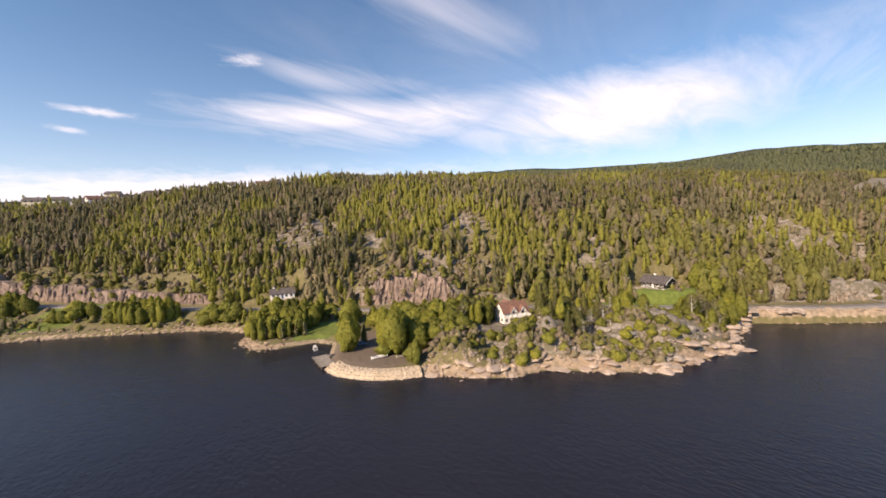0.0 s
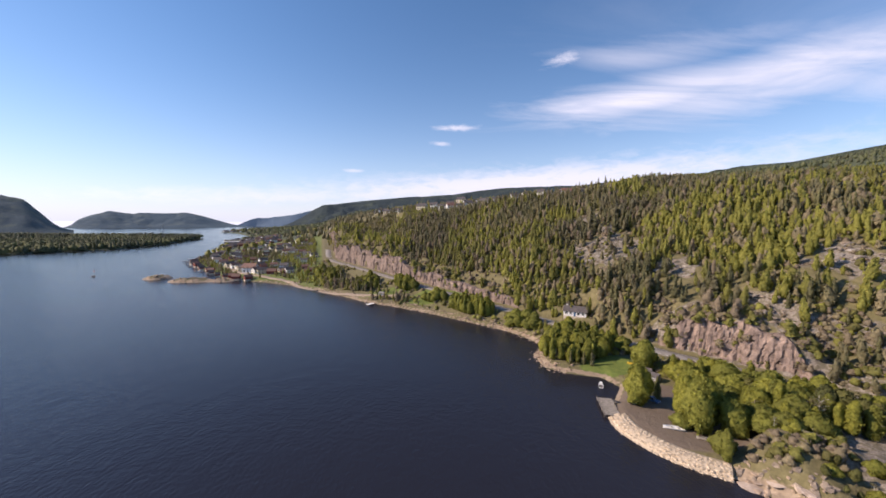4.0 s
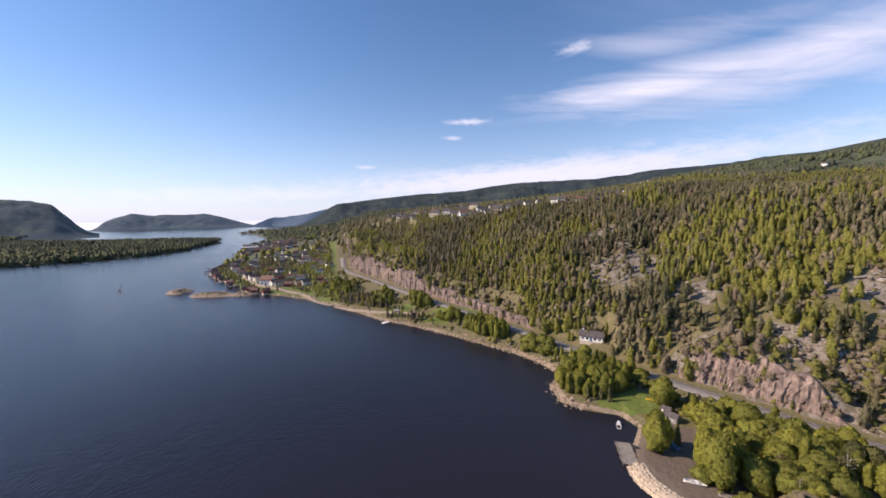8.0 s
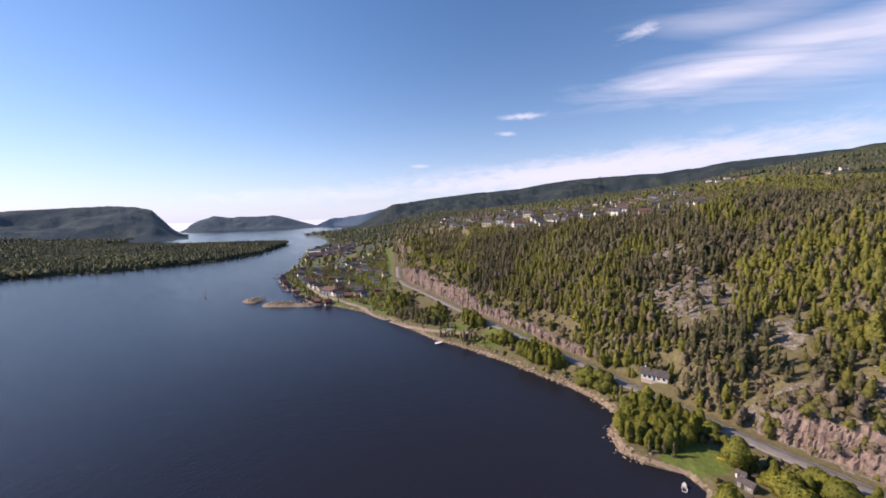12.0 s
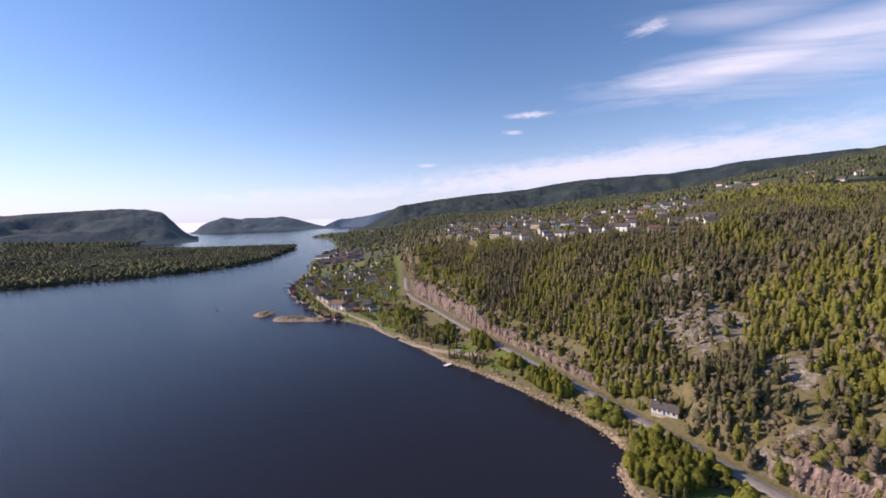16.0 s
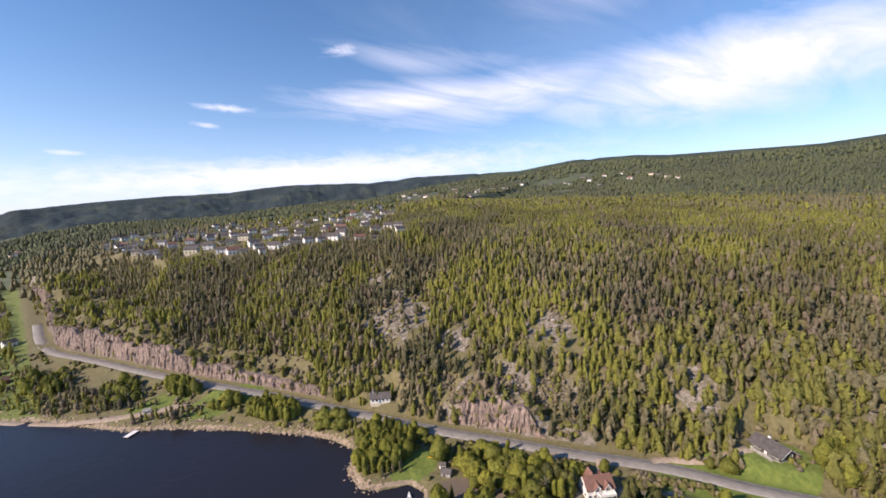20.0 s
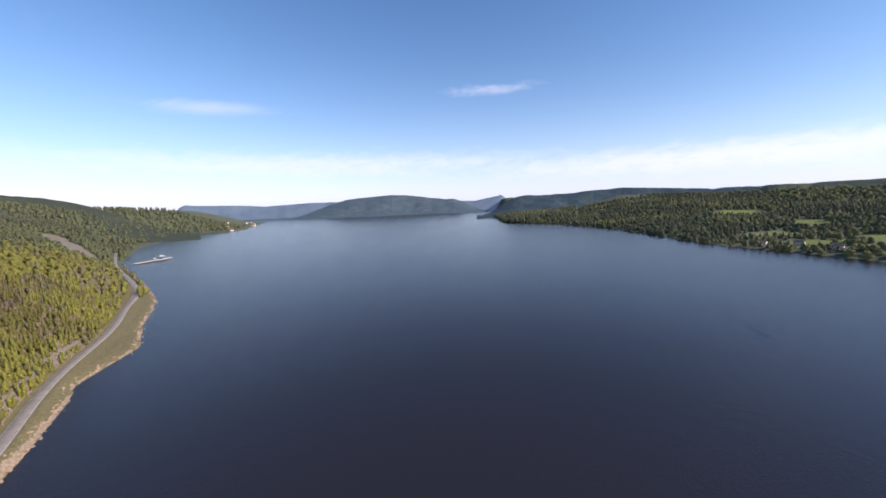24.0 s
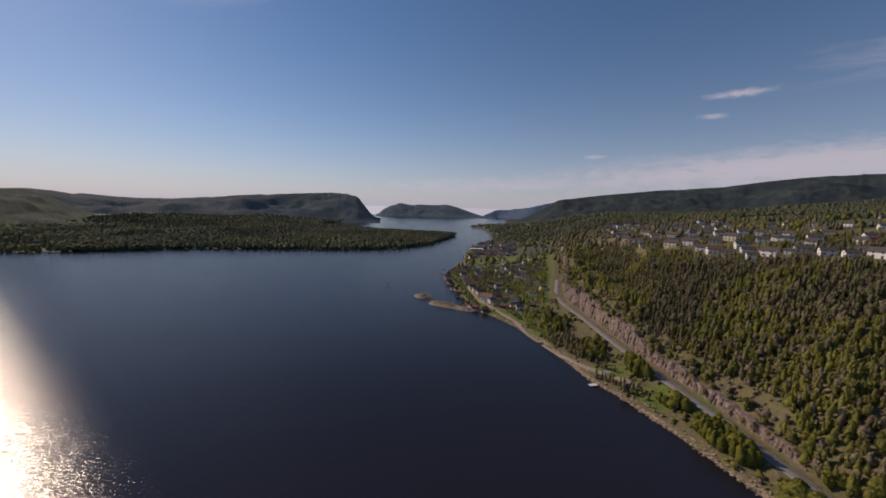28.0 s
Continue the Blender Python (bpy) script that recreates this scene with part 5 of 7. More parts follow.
def remote_houses():
    """Scattered houses on the far plateau and shores, as one patchwork of walls and one of roofs."""
    root = tagged(new("distant_houses"), "scattered white and grey houses far off", "houses", kind="stuff")
    sizes = {0: (9.5, 7.0, 4.4, 6.9), 1: (10.5, 7.5, 4.2, 7.0), 2: (9.0, 6.5, 3.4, 5.8), 3: (11.0, 7.5, 4.4, 7.0), 4: (12.5, 7.0, 2.8, 4.8)}
    for name, maker, mats in (("wall", gable_wall, {0: M_WHITE, 1: M_WHITE, 2: M_REDWALL, 3: M_CREAM, 4: M_GREYWALL}), ("roof", gable_roof, {0: M_SLATE, 1: M_TILE, 2: M_TILE, 3: M_SLATE, 4: M_SLATE})):
        for k in sizes:
            big = bmesh.new()
            for kk, m in REMOTE:
                if kk == k:
                    me = bpy.data.meshes.new("piece")
                    bm = maker(*sizes[k])
                    bm.to_mesh(me)
                    bm.free()
                    me.transform(m)
                    big.from_mesh(me)
                    bpy.data.meshes.remove(me)
            part(name, big, mats[k], root)


remote_houses()


# ---- trees that stand apart ----
def near_leaves(name, stops, through):
    m = leaf_material(name, stops, 0.55, through)
    nt = m.node_tree
    at = [n for n in nt.nodes if n.type == "ATTRIBUTE"][0]
    inf = nt.nodes.new("ShaderNodeObjectInfo")
    for lk in list(at.outputs["Fac"].links):
        nt.links.new(inf.outputs["Random"], lk.to_socket)
    return m


M_BROAD_N = near_leaves("leaves_near", [(0.0, (0.185, 0.195, 0.048)), (0.4, (0.238, 0.250, 0.054)), (0.75, (0.295, 0.302, 0.060)), (1.0, (0.370, 0.362, 0.066))], 0.45)
M_SPRUCE_N = near_leaves("needles_near", [(0.0, (0.070, 0.078, 0.028)), (0.5, (0.105, 0.108, 0.036)), (1.0, (0.15, 0.146, 0.046))], 0.2)
M_BARE_N = near_leaves("twigs_near", [(0.0, (0.10, 0.08, 0.05)), (0.5, (0.14, 0.125, 0.06)), (1.0, (0.15, 0.16, 0.045))], 0.15)


def limbs(seed, height, radius, n):
    """A tapered trunk that leans a little, with limbs that reach into the crown."""
    g = np.random.default_rng(seed)
    bm = bmesh.new()

    def stem(p0, p1, r0, r1, sides):
        p0, p1 = Vector(p0), Vector(p1)
        d = (p1 - p0).normalized()
        u = d.orthogonal().normalized()
        w = d.cross(u)
        ring = []
        for p, r_ in ((p0, r0), (p0.lerp(p1, 0.5) + u * r0 * 0.4, (r0 + r1) * 0.52), (p1, r1)):
            ring.append([bm.verts.new(p + (u * math.cos(k * 6.2832 / sides) + w * math.sin(k * 6.2832 / sides)) * r_) for k in range(sides)])
        for a_, b_ in zip(ring, ring[1:]):
            for k in range(sides):
                bm.faces.new((a_[k], a_[(k + 1) % sides], b_[(k + 1) % sides], b_[k]))
        return ring
    bole = stem((0, 0, -0.05), (g.normal() * 0.02, g.normal() * 0.02, height), radius, radius * 0.3, 7)
    for k in range(n):
        q, z0 = k * 2.4, height * (0.35 + 0.5 * k / n)
        reach = g.uniform(0.13, 0.22)
        limb = stem((0, 0, z0), (reach * math.cos(q), reach * math.sin(q), z0 + g.uniform(0.08, 0.18)), radius * 0.4, radius * 0.1, 5)
        bm.faces.new((bole[1][k % 7], limb[0][0], limb[0][1]))
    return bm


def tree_pattern(name, label, seed, crown, bark, leaf, height=0.8, radius=0.022, n_limbs=7):
    t = empty(name, Matrix(), label, "tree", "trees by the shore")
    part("trunk", limbs(seed, height, radius, n_limbs), bark, t)
    me = mesh_from("crown", crown[0], crown[1], [leaf], [], True)
    ob = new("crown", me)
    ob.parent = t
    return t


FULL = [(0.05, 0.16), (0.2, 0.27), (0.4, 0.32), (0.6, 0.30), (0.78, 0.23), (0.93, 0.11)]
TALL = [(0.05, 0.10), (0.2, 0.16), (0.4, 0.19), (0.6, 0.18), (0.78, 0.13), (0.94, 0.06)]
LOW = [(0.02, 0.36), (0.25, 0.5), (0.5, 0.52), (0.75, 0.4), (0.93, 0.18)]
OPEN = [(0.30, 0.10), (0.42, 0.22), (0.58, 0.27), (0.75, 0.24), (0.92, 0.12)]
TREES = {
    "broad": [tree_pattern("broadleaf_tree", "broadleaf tree in fresh yellow-green leaf", s, crown(s, FULL, 11, 0.2, 620, 0.036, 0.03), M_BARK, M_BROAD_N) for s in (201, 202, 203)],
    "birch": [tree_pattern("birch", "slender birch in light green leaf", s, crown(s, TALL, 9, 0.22, 520, 0.028, 0.02), M_BIRCH, M_BROAD_N, 0.85, 0.014) for s in (211, 212)],
    "spruce": [tree_pattern("spruce", "dark green spruce with drooping branches", s, tiers(12, 8, s), M_BARK, M_SPRUCE_N, 0.9, 0.016, 0) for s in (221, 222)],
    "pine": [tree_pattern("pine", "dull green pine with a bare lower trunk", s, crown(s, OPEN, 9, 0.3, 420, 0.036, 0.03), M_BARK, M_SPRUCE_N, 0.84, 0.02) for s in (231,)],
    "bare": [tree_pattern("budding_tree", "grey-brown tree just coming into leaf", s, leafy(lobes(s, 9, 0.19, 0.3, 0.82, 0.13, 0.15), 1400, 0.024, s, 0.12), M_BIRCH, M_BARE_N, 0.85, 0.016, 12) for s in (241, 242)],
    "bush": [tree_pattern("bush", "rounded bush in fresh green leaf", s, crown(s, LOW, 9, 0.22, 220, 0.075, 0.04), M_BARK, M_BROAD_N, 0.5, 0.02) for s in (251,)]}
placed = {}
tr = random.Random(5)


def plant(kind, x, y, height, width=1.0, z=None):
    k = tr.randrange(len(TREES[kind]))
    pat = TREES[kind][k]
    z = ground_z(x, y) - 0.05 if z is None else z
    w = height * width * tr.uniform(0.9, 1.12)
    m = Matrix.LocRotScale((x, y, z), Euler((0, 0, tr.uniform(0, 6.28))), (w, w, height))
    if (kind, k) in placed:
        return copy_sized(pat, m)
    placed[(kind, k)] = True
    pat.matrix_basis = m
    return pat


def grove(cx, cy, rx, ry, n, kinds, h0, h1, turn=0.0):
    pts = []
    c, s = math.cos(radians(turn)), math.sin(radians(turn))
    for _ in range(n * 12):
        q, d = tr.uniform(0, 6.28), math.sqrt(tr.random())
        u, v = rx * d * math.cos(q), ry * d * math.sin(q)
        x, y = cx + u * c - v * s, cy + u * s + v * c
        if all(math.hypot(x - a_, y - b_) > 2.1 for a_, b_ in pts):
            pts.append((x, y))
        if len(pts) == n:
            break
    a_ = np.array(pts)
    q = land(a_[:, 0], a_[:, 1])
    ok = q["near"] & (q["ds"] > 2.5) & (q["dr"] > 5.5) & (q["z"] > 0.9)
    for (x, y), good, z in zip(pts, ok, q["z"]):
        if good and all(math.hypot(x - bx, y - by) > br * 0.55 for bx, by, br in [(117, 74, 15), (187, 40, 17), (77, 181, 13), (78.5, 118.5, 7), (158, 71, 5), (79.5, 123, 5)]):
            plant(tr.choice(kinds), x, y, tr.uniform(h0, h1), 1.0, z - 0.05)


for kind, x, y, h, w in [("broad", 81, 127.5, 11, 1.1), ("broad", 63.5, 103, 13, 0.72), ("broad", 71.5, 94, 14, 0.62), ("bush", 71, 80, 5, 0.8), ("birch", 69.8, 76.5, 8, 0.8), ("spruce", 72, 106, 7.5, 0.9), ("birch", 85, 118, 6.5, 1.1), ("birch", 88, 121, 7, 1.1),
                         ("bush", 85, 112, 3.2, 1.0), ("broad", 72, 87.5, 15.5, 0.6), ("broad", 77, 92, 12.5, 0.75), ("broad", 79, 86, 10, 0.85), ("birch", 86, 99, 8.5, 1.1), ("broad", 91, 94, 8, 1),
                         ("bush", 69, 91, 3.5, 1.0), ("broad", 84, 88, 7, 1.0), ("broad", 143, 41, 10, 0.62), ("broad", 146, 36, 7.5, 0.8), ("bush", 168, 49, 5.5, 0.95), ("bush", 165, 54, 4.2, 0.9),
                         ("broad", 96, 78, 5, 1), ("bush", 104, 64, 3.6, 1), ("bush", 107, 60, 3, 1), ("bush", 92, 66, 3.2, 1), ("broad", 129, 78, 6, 1)]:
    plant(kind, x, y, h, w)
grove(64, 150, 17, 14, 120, ["broad", "birch", "birch"], 5.5, 9, 20)
grove(96, 110, 14, 10, 34, ["broad", "birch", "bush", "bare", "bush"], 3, 7)
grove(104, 90, 17, 9, 46, ["broad", "birch", "birch", "bare", "pine", "bush"], 4.5, 9.5, -45)
grove(90, 84, 9, 7, 20, ["bush", "birch", "bush", "bare"], 2.5, 7)
grove(119, 56, 8, 6, 13, ["spruce", "spruce", "pine"], 7, 11, -40)
grove(112, 50, 8, 7, 12, ["pine", "spruce", "bare", "birch"], 6, 9)
grove(124, 46, 9, 6, 12, ["birch", "bare", "spruce"], 6, 10, -40)
grove(98, 58, 14, 9, 46, ["bush", "bush", "bare", "bare", "pine"], 1.3, 3.4)
grove(118, 33, 15, 9, 40, ["bush", "bare", "bush", "bare"], 1.2, 3.4)
grove(135, 24, 15, 9, 28, ["bush", "bare"], 1.2, 3.0)
grove(84, 68, 6, 8, 9, ["bush", "pine"], 1.5, 3.6)
grove(157, 20, 9, 7, 17, ["bare", "birch", "bare", "broad"], 7, 10.5)
grove(168, 14, 10, 4, 9, ["broad", "birch"], 6, 9, -30)
grove(193, 22, 10, 6, 10, ["broad", "birch"], 7, 11)
grove(26, 214, 17, 5, 40, ["birch", "broad", "birch"], 6.5, 10, -50)
grove(86, 140, 7, 4, 8, ["birch", "bush", "bush"], 2.5, 5, -50)
grove(50, 186, 10, 5, 18, ["broad", "bare", "bush"], 3.5, 7, -50)
grove(4, 240, 12, 6, 12, ["birch", "bush", "broad"], 3.5, 7.5, -45)
grove(-16, 272, 11, 5, 22, ["birch", "broad"], 6.5, 9.5, -52)
grove(-50, 296, 18, 9, 30, ["broad", "bare", "broad"], 4, 8.5, -50)
grove(-92, 345, 24, 11, 40, ["broad", "bare", "broad", "birch"], 5, 9.5, -52)
grove(-205, 362, 8, 5, 8, ["broad", "bush"], 4, 8)


# ---- rocks ----
def rock_shapes(n, seed, flat=0.7, level=2):
    g = np.random.default_rng(seed)
    res = []
    for _ in range(n):
        bm = bmesh.new()
        bmesh.ops.create_icosphere(bm, subdivisions=level, radius=1.0)
        cuts = g.normal(size=(7, 3))
        cuts /= np.linalg.norm(cuts, axis=1)[:, None]
        lim = g.uniform(0.38, 0.78, 7)
        for v in bm.verts:
            p = np.array(v.co)
            for c, l_ in zip(cuts, lim):
                d = p @ c
                if d > l_:
                    p = p - c * (d - l_) * 0.92
            v.co = p * (1, 0.85, flat) + g.normal(size=3) * 0.02
        bm.verts.index_update()
        res.append((np.array([v.co[:] for v in bm.verts]), np.array([[v.index for v in f.verts] for f in bm.faces])))
        bm.free()
    return res


def rock_field(name, shapes, xs, ys, zs, sizes, mat, label, upright=1.0):
    g = np.random.default_rng(len(xs))
    vs, fs, base = [], [], 0
    for x, y, z, s in zip(xs, ys, zs, sizes):
        v, f = shapes[g.integers(len(shapes))]
        tip = 0.3 * min(1.0, upright)
        R_ = np.array(Euler((g.normal() * tip, g.normal() * tip, g.uniform(0, 6.28))).to_matrix())
        sc = s * g.uniform(0.7, 1.3, 3) * (1, 1, upright)
        vs.append((v * sc) @ R_.T + (x, y, z))
        fs.append(f + base)
        base += len(v)
    return tagged(new(name, mesh_from(name, np.vstack(vs), np.vstack(fs), [mat], [], False)), label, "rocks", kind="stuff")


RS, RS_LOW = rock_shapes(8, 3), rock_shapes(8, 5, 0.7, 1)
M_LEDGE = surface("smooth_pink_granite", (0.27, 0.205, 0.16), (0.52, 0.425, 0.345), 0.4, 0.85, 0, 5, 0.5, 0.12)
M_SHORE = surface("shore_rock", (0.18, 0.13, 0.09), (0.42, 0.32, 0.235), 0.5, 0.9, 0, 6, 0.5, 0.15)


def along_shore(p_from, p_to, n, out, inn):
    """Places scattered in a band along the near shore."""
    line = SHORE
    i0, i1 = line.index(p_from), line.index(p_to)
    c = curve_through([(a_, b_, 0) for a_, b_ in line[i0:i1 + 1]], 1.5)
    pick = rng.integers(0, len(c) - 1, n)
    d = np.gradient(c[:, :2], axis=0)
    d /= np.linalg.norm(d, axis=1)[:, None] + 1e-9
    off = rng.uniform(-out, inn, n)
    return c[pick, 0] + d[pick, 1] * off + rng.normal(0, 0.6, n), c[pick, 1] - d[pick, 0] * off + rng.normal(0, 0.6, n)


for p0, p1, n, big, lbl in [((189, -6), (68, 74), 260, 0.8, "pink granite boulders along the point"), ((53, 130), (-41, 252), 420, 1.0, "pale stones along the shore"),
                            ((-41, 252), (-154, 344), 200, 1.1, "pale stones along the village shore"), ((688, -389), (189, -6), 520, 1.3, "rubble along the road bank")]:
    x, y = along_shore(p0, p1, n, 1.6, 4.5)
    z = np.maximum(land(x, y)["z"], -0.4)
    rock_field("shore_rocks", RS, x, y, z + 0.05, rng.uniform(0.35, 1.0, n) ** 2 * big + 0.25, M_SHORE, lbl, 0.6)
x, y = along_shore((189, -6), (68, 74), 130, 0.2, 4.0)
q = land(x, y)
rock_field("shore_ledges", RS, x, y, np.maximum(q["z"], -0.1) - 0.25, rng.uniform(1.2, 3.8, len(x)), M_LEDGE, "smooth pink granite ledges sloping into the water", 0.3)
x, y = rng.normal(110, 24, 480), rng.normal(42, 18, 480)
q = land(x, y)
ok = q["near"] & ~q["above"] & (q["az"] > 42) & (q["dr"] > 14) & (q["plot"] < 0.1) & (q["flat"] < 0.1) & (q["ds"] > 2.5) & (value_noise(x, y, 11, 61, 3) > 0.49)
rock_field("outcrops", RS, x[ok], y[ok], q["z"][ok] - 0.2, rng.uniform(0.6, 1.55, ok.sum()) ** 2, M_OUTCROP, "grey-pink granite outcrops on the point", 0.55)
x, y = along_shore((156, 10), (68, 74), 230, -1.0, 7.0)
q = land(x, y)
ok = q["near"] & (q["flat"] < 0.1)
rock_field("bluff_rocks", RS_LOW, x[ok], y[ok], q["z"][ok] - 0.3, rng.uniform(0.5, 1.4, ok.sum()), M_GRANITE, "fissured grey-pink rock slope above the water", 1.15)
x, y = rng.uniform(90, 290, 9000), rng.uniform(-50, 300, 9000)
q = land(x, y)
ok = (q["crop"] > 0.45) & q["above"] & (q["dr"] > 9)
x, y, z = x[ok][:420], y[ok][:420], q["z"][ok][:420]
rock_field("hillside_slabs", RS, x, y, z - 0.5, rng.uniform(0.9, 3.0, len(x)), M_OUTCROP, "pale grey-pink rock slabs on the wooded slope", 0.5)
for ix, iy, ax_, ay_, top in ISLETS:
    n = int(ax_ * 2.2)
    x, y = ix + rng.normal(0, ax_ * 0.45, n), iy + rng.normal(0, ay_ * 0.45, n)
    rock_field("skerry_rocks", RS, x, y, np.maximum(land(x, y)["z"], -0.3), rng.uniform(0.4, 1.8, n), M_SHORE, "smooth pale skerry rocks in the water", 0.55)


def crags(name, span, label, depth, count):
    """Slabs and blocks of broken rock all over a cut face."""
    c = curve_through(ROAD, 1.1)
    d = np.gradient(c[:, :2], axis=0)
    d /= np.linalg.norm(d, axis=1)[:, None]
    hd = np.degrees(np.arctan2(c[:, 0], c[:, 1]))
    i = np.nonzero((hd > span[0]) & (hd < span[1]) & (np.hypot(c[:, 0], c[:, 1]) < 700))[0]
    i = np.repeat(i, count)
    up_ = rng.uniform(0, 1, len(i))
    off = depth[0] + up_ * (depth[1] - depth[0]) + rng.normal(0, 0.28, len(i))
    x, y = c[i, 0] + d[i, 1] * off + rng.normal(0, 0.5, len(i)), c[i, 1] - d[i, 0] * off + rng.normal(0, 0.5, len(i))
    q = land(x, y)
    gap = value_noise(x, y, 8, 44, 3)
    vs, fs, base = [], [], 0
    for k in range(len(i)):
        st = max(1.5, float(q["step"][k]))
        if not q["above"][k] or gap[k] < 0.40:
            continue
        h = rng.uniform(1.2, 2.6) + st * 0.3 * rng.random()
        v, cf = RS_LOW[rng.integers(len(RS_LOW))]
        v = v * (rng.uniform(0.35, 1.15), rng.uniform(0.5, 0.95), h / 1.7)
        ang = math.atan2(d[i[k], 1], d[i[k], 0]) + rng.normal(0, 0.22)
        R_ = np.array(Euler((rng.normal() * 0.1 - 0.14, rng.normal() * 0.09, ang)).to_matrix())
        z0 = q["zr"][k] - 0.6 + up_[k] * st * 0.8
        vs.append(v @ R_.T + (x[k], y[k], min(max(z0, float(q["z"][k]) - h * 0.9), float(q["z"][k]) + 0.35 * st) + h * 0.22))
        fs.append(cf + base)
        base += len(v)
    tagged(new(name, mesh_from(name, np.vstack(vs), np.vstack(fs), [M_GRANITE], [], False)), label, "rock face", kind="stuff")


side = 1.0 if inside(np.array([125.0]), np.array([116.0]), UPHILL)[0] else -1.0


LEDGES = []


def rock_wall(name, span, label, lean, rough):
    """A blasted face along the road: upright blocks and fissures, tucked into the ground at its top."""
    c = curve_through(ROAD, 0.55)
    hd = np.degrees(np.arctan2(c[:, 0], c[:, 1]))
    i = np.nonzero((hd > span[0]) & (hd < span[1]) & (np.hypot(c[:, 0], c[:, 1]) < 700))[0]
    c = c[i[0]:i[-1] + 1]
    d = np.gradient(c[:, :2], axis=0)
    d /= np.linalg.norm(d, axis=1)[:, None]
    s_ = np.concatenate([[0], np.cumsum(np.hypot(*np.diff(c[:, :2], axis=0).T))])
    q = land(c[:, 0] + d[:, 1] * 12.5, c[:, 1] - d[:, 0] * 12.5)
    ends = smooth(s_, 0, 9) * smooth(s_, s_[-1], s_[-1] - 9)
    H = np.maximum(q["z"] - c[:, 2] + 0.4, 1.2) * (0.25 + 0.75 * ends) + (value_noise(s_, s_ * 0, 5, 71, 3) - 0.5) * 2.4 * ends
    rows_ = []
    for k in np.linspace(0, 1, 17):
        h = k * H
        wob = (value_noise(s_, h * 0.5, 4, 72, 2) - 0.5) * 2
        b1 = lattice(np.floor(s_ / 2.3 + wob * 0.5), np.floor(h / 8.5 + 0.6 * np.sin(s_)), 73)
        b2 = lattice(np.floor(s_ / 0.95 + wob), np.floor(h / 5.0 + b1 * 2), 74)
        off = 6.3 + lean * h + rough * (1.5 * b1 + 0.7 * b2 + 0.5 * wob) * (0.3 + 0.7 * ends)
        rows_.append(np.column_stack([c[:, 0] + d[:, 1] * off, c[:, 1] - d[:, 0] * off, c[:, 2] - 0.4 + h]))
    for back_, drop in ((2.0, 0.1), (4.5, 1.6)):
        off = 7.5 + lean * H + rough + back_
        rows_.append(np.column_stack([c[:, 0] + d[:, 1] * off, c[:, 1] - d[:, 0] * off, c[:, 2] - 0.4 + H - drop]))
    n = len(c)
    lg = np.random.default_rng(77)
    # ledges and the upper edge, where shrubs and small trees take root
    for j in range(2, n - 2):
        if H[j] > 3 and lg.uniform() < (0.22 if lean > 0.14 else 0.06):
            LEDGES.append((*rows_[int(lg.integers(7, 17))][j], lg.uniform(1.0, 3.2)))
        if lg.uniform() < 0.3:
            e_ = 7.5 + lean * H[j] + rough + lg.uniform(0.5, 6.0)
            ex, ey = c[j, 0] + d[j, 1] * e_, c[j, 1] - d[j, 0] * e_
            LEDGES.append((ex, ey, float(land(np.array([ex]), np.array([ey]))["z"][0]), lg.uniform(1.6, 5.0)))
    f = np.array([(k * n + j, k * n + j + 1, (k + 1) * n + j + 1, (k + 1) * n + j) for k in range(len(rows_) - 1) for j in range(n - 1)])
    return tagged(new(name, mesh_from(name, np.vstack(rows_), f[:, ::-1], [M_CUT], [], False)), label, "rock face", kind="stuff")


rock_wall("quarry_face", (33, 50), "broken pink granite face of the old quarry", 0.15, 1.1)
rock_wall("road_cut", (-16.8, 13.5), "blasted pink granite cutting beside the road", 0.12, 0.7)
crags("east_cut", (94, 116), "grey rock slope beside the shore road", (6.6, 15), 7)
hx, hy = rng.uniform(80, 300, 3600), rng.uniform(-60, 330, 3600)
q = land(hx, hy)
ok = q["above"] & (q["crop"] > 0.12) & (q["dr"] > 12) & (q["r"] < 420)
ex, ey = rng.normal(131, 7, 130), rng.normal(132, 7, 130)
hx, hy = np.concatenate([hx[ok], ex]), np.concatenate([hy[ok], ey])
q = land(hx, hy)
ok = q["above"] & (q["dr"] > 12)
rock_field("hillside_rocks", RS, hx[ok], hy[ok], q["z"][ok] - 0.3, rng.uniform(0.5, 2.2, ok.sum()), M_GRANITE, "bare granite knobs between the trees", 0.6)


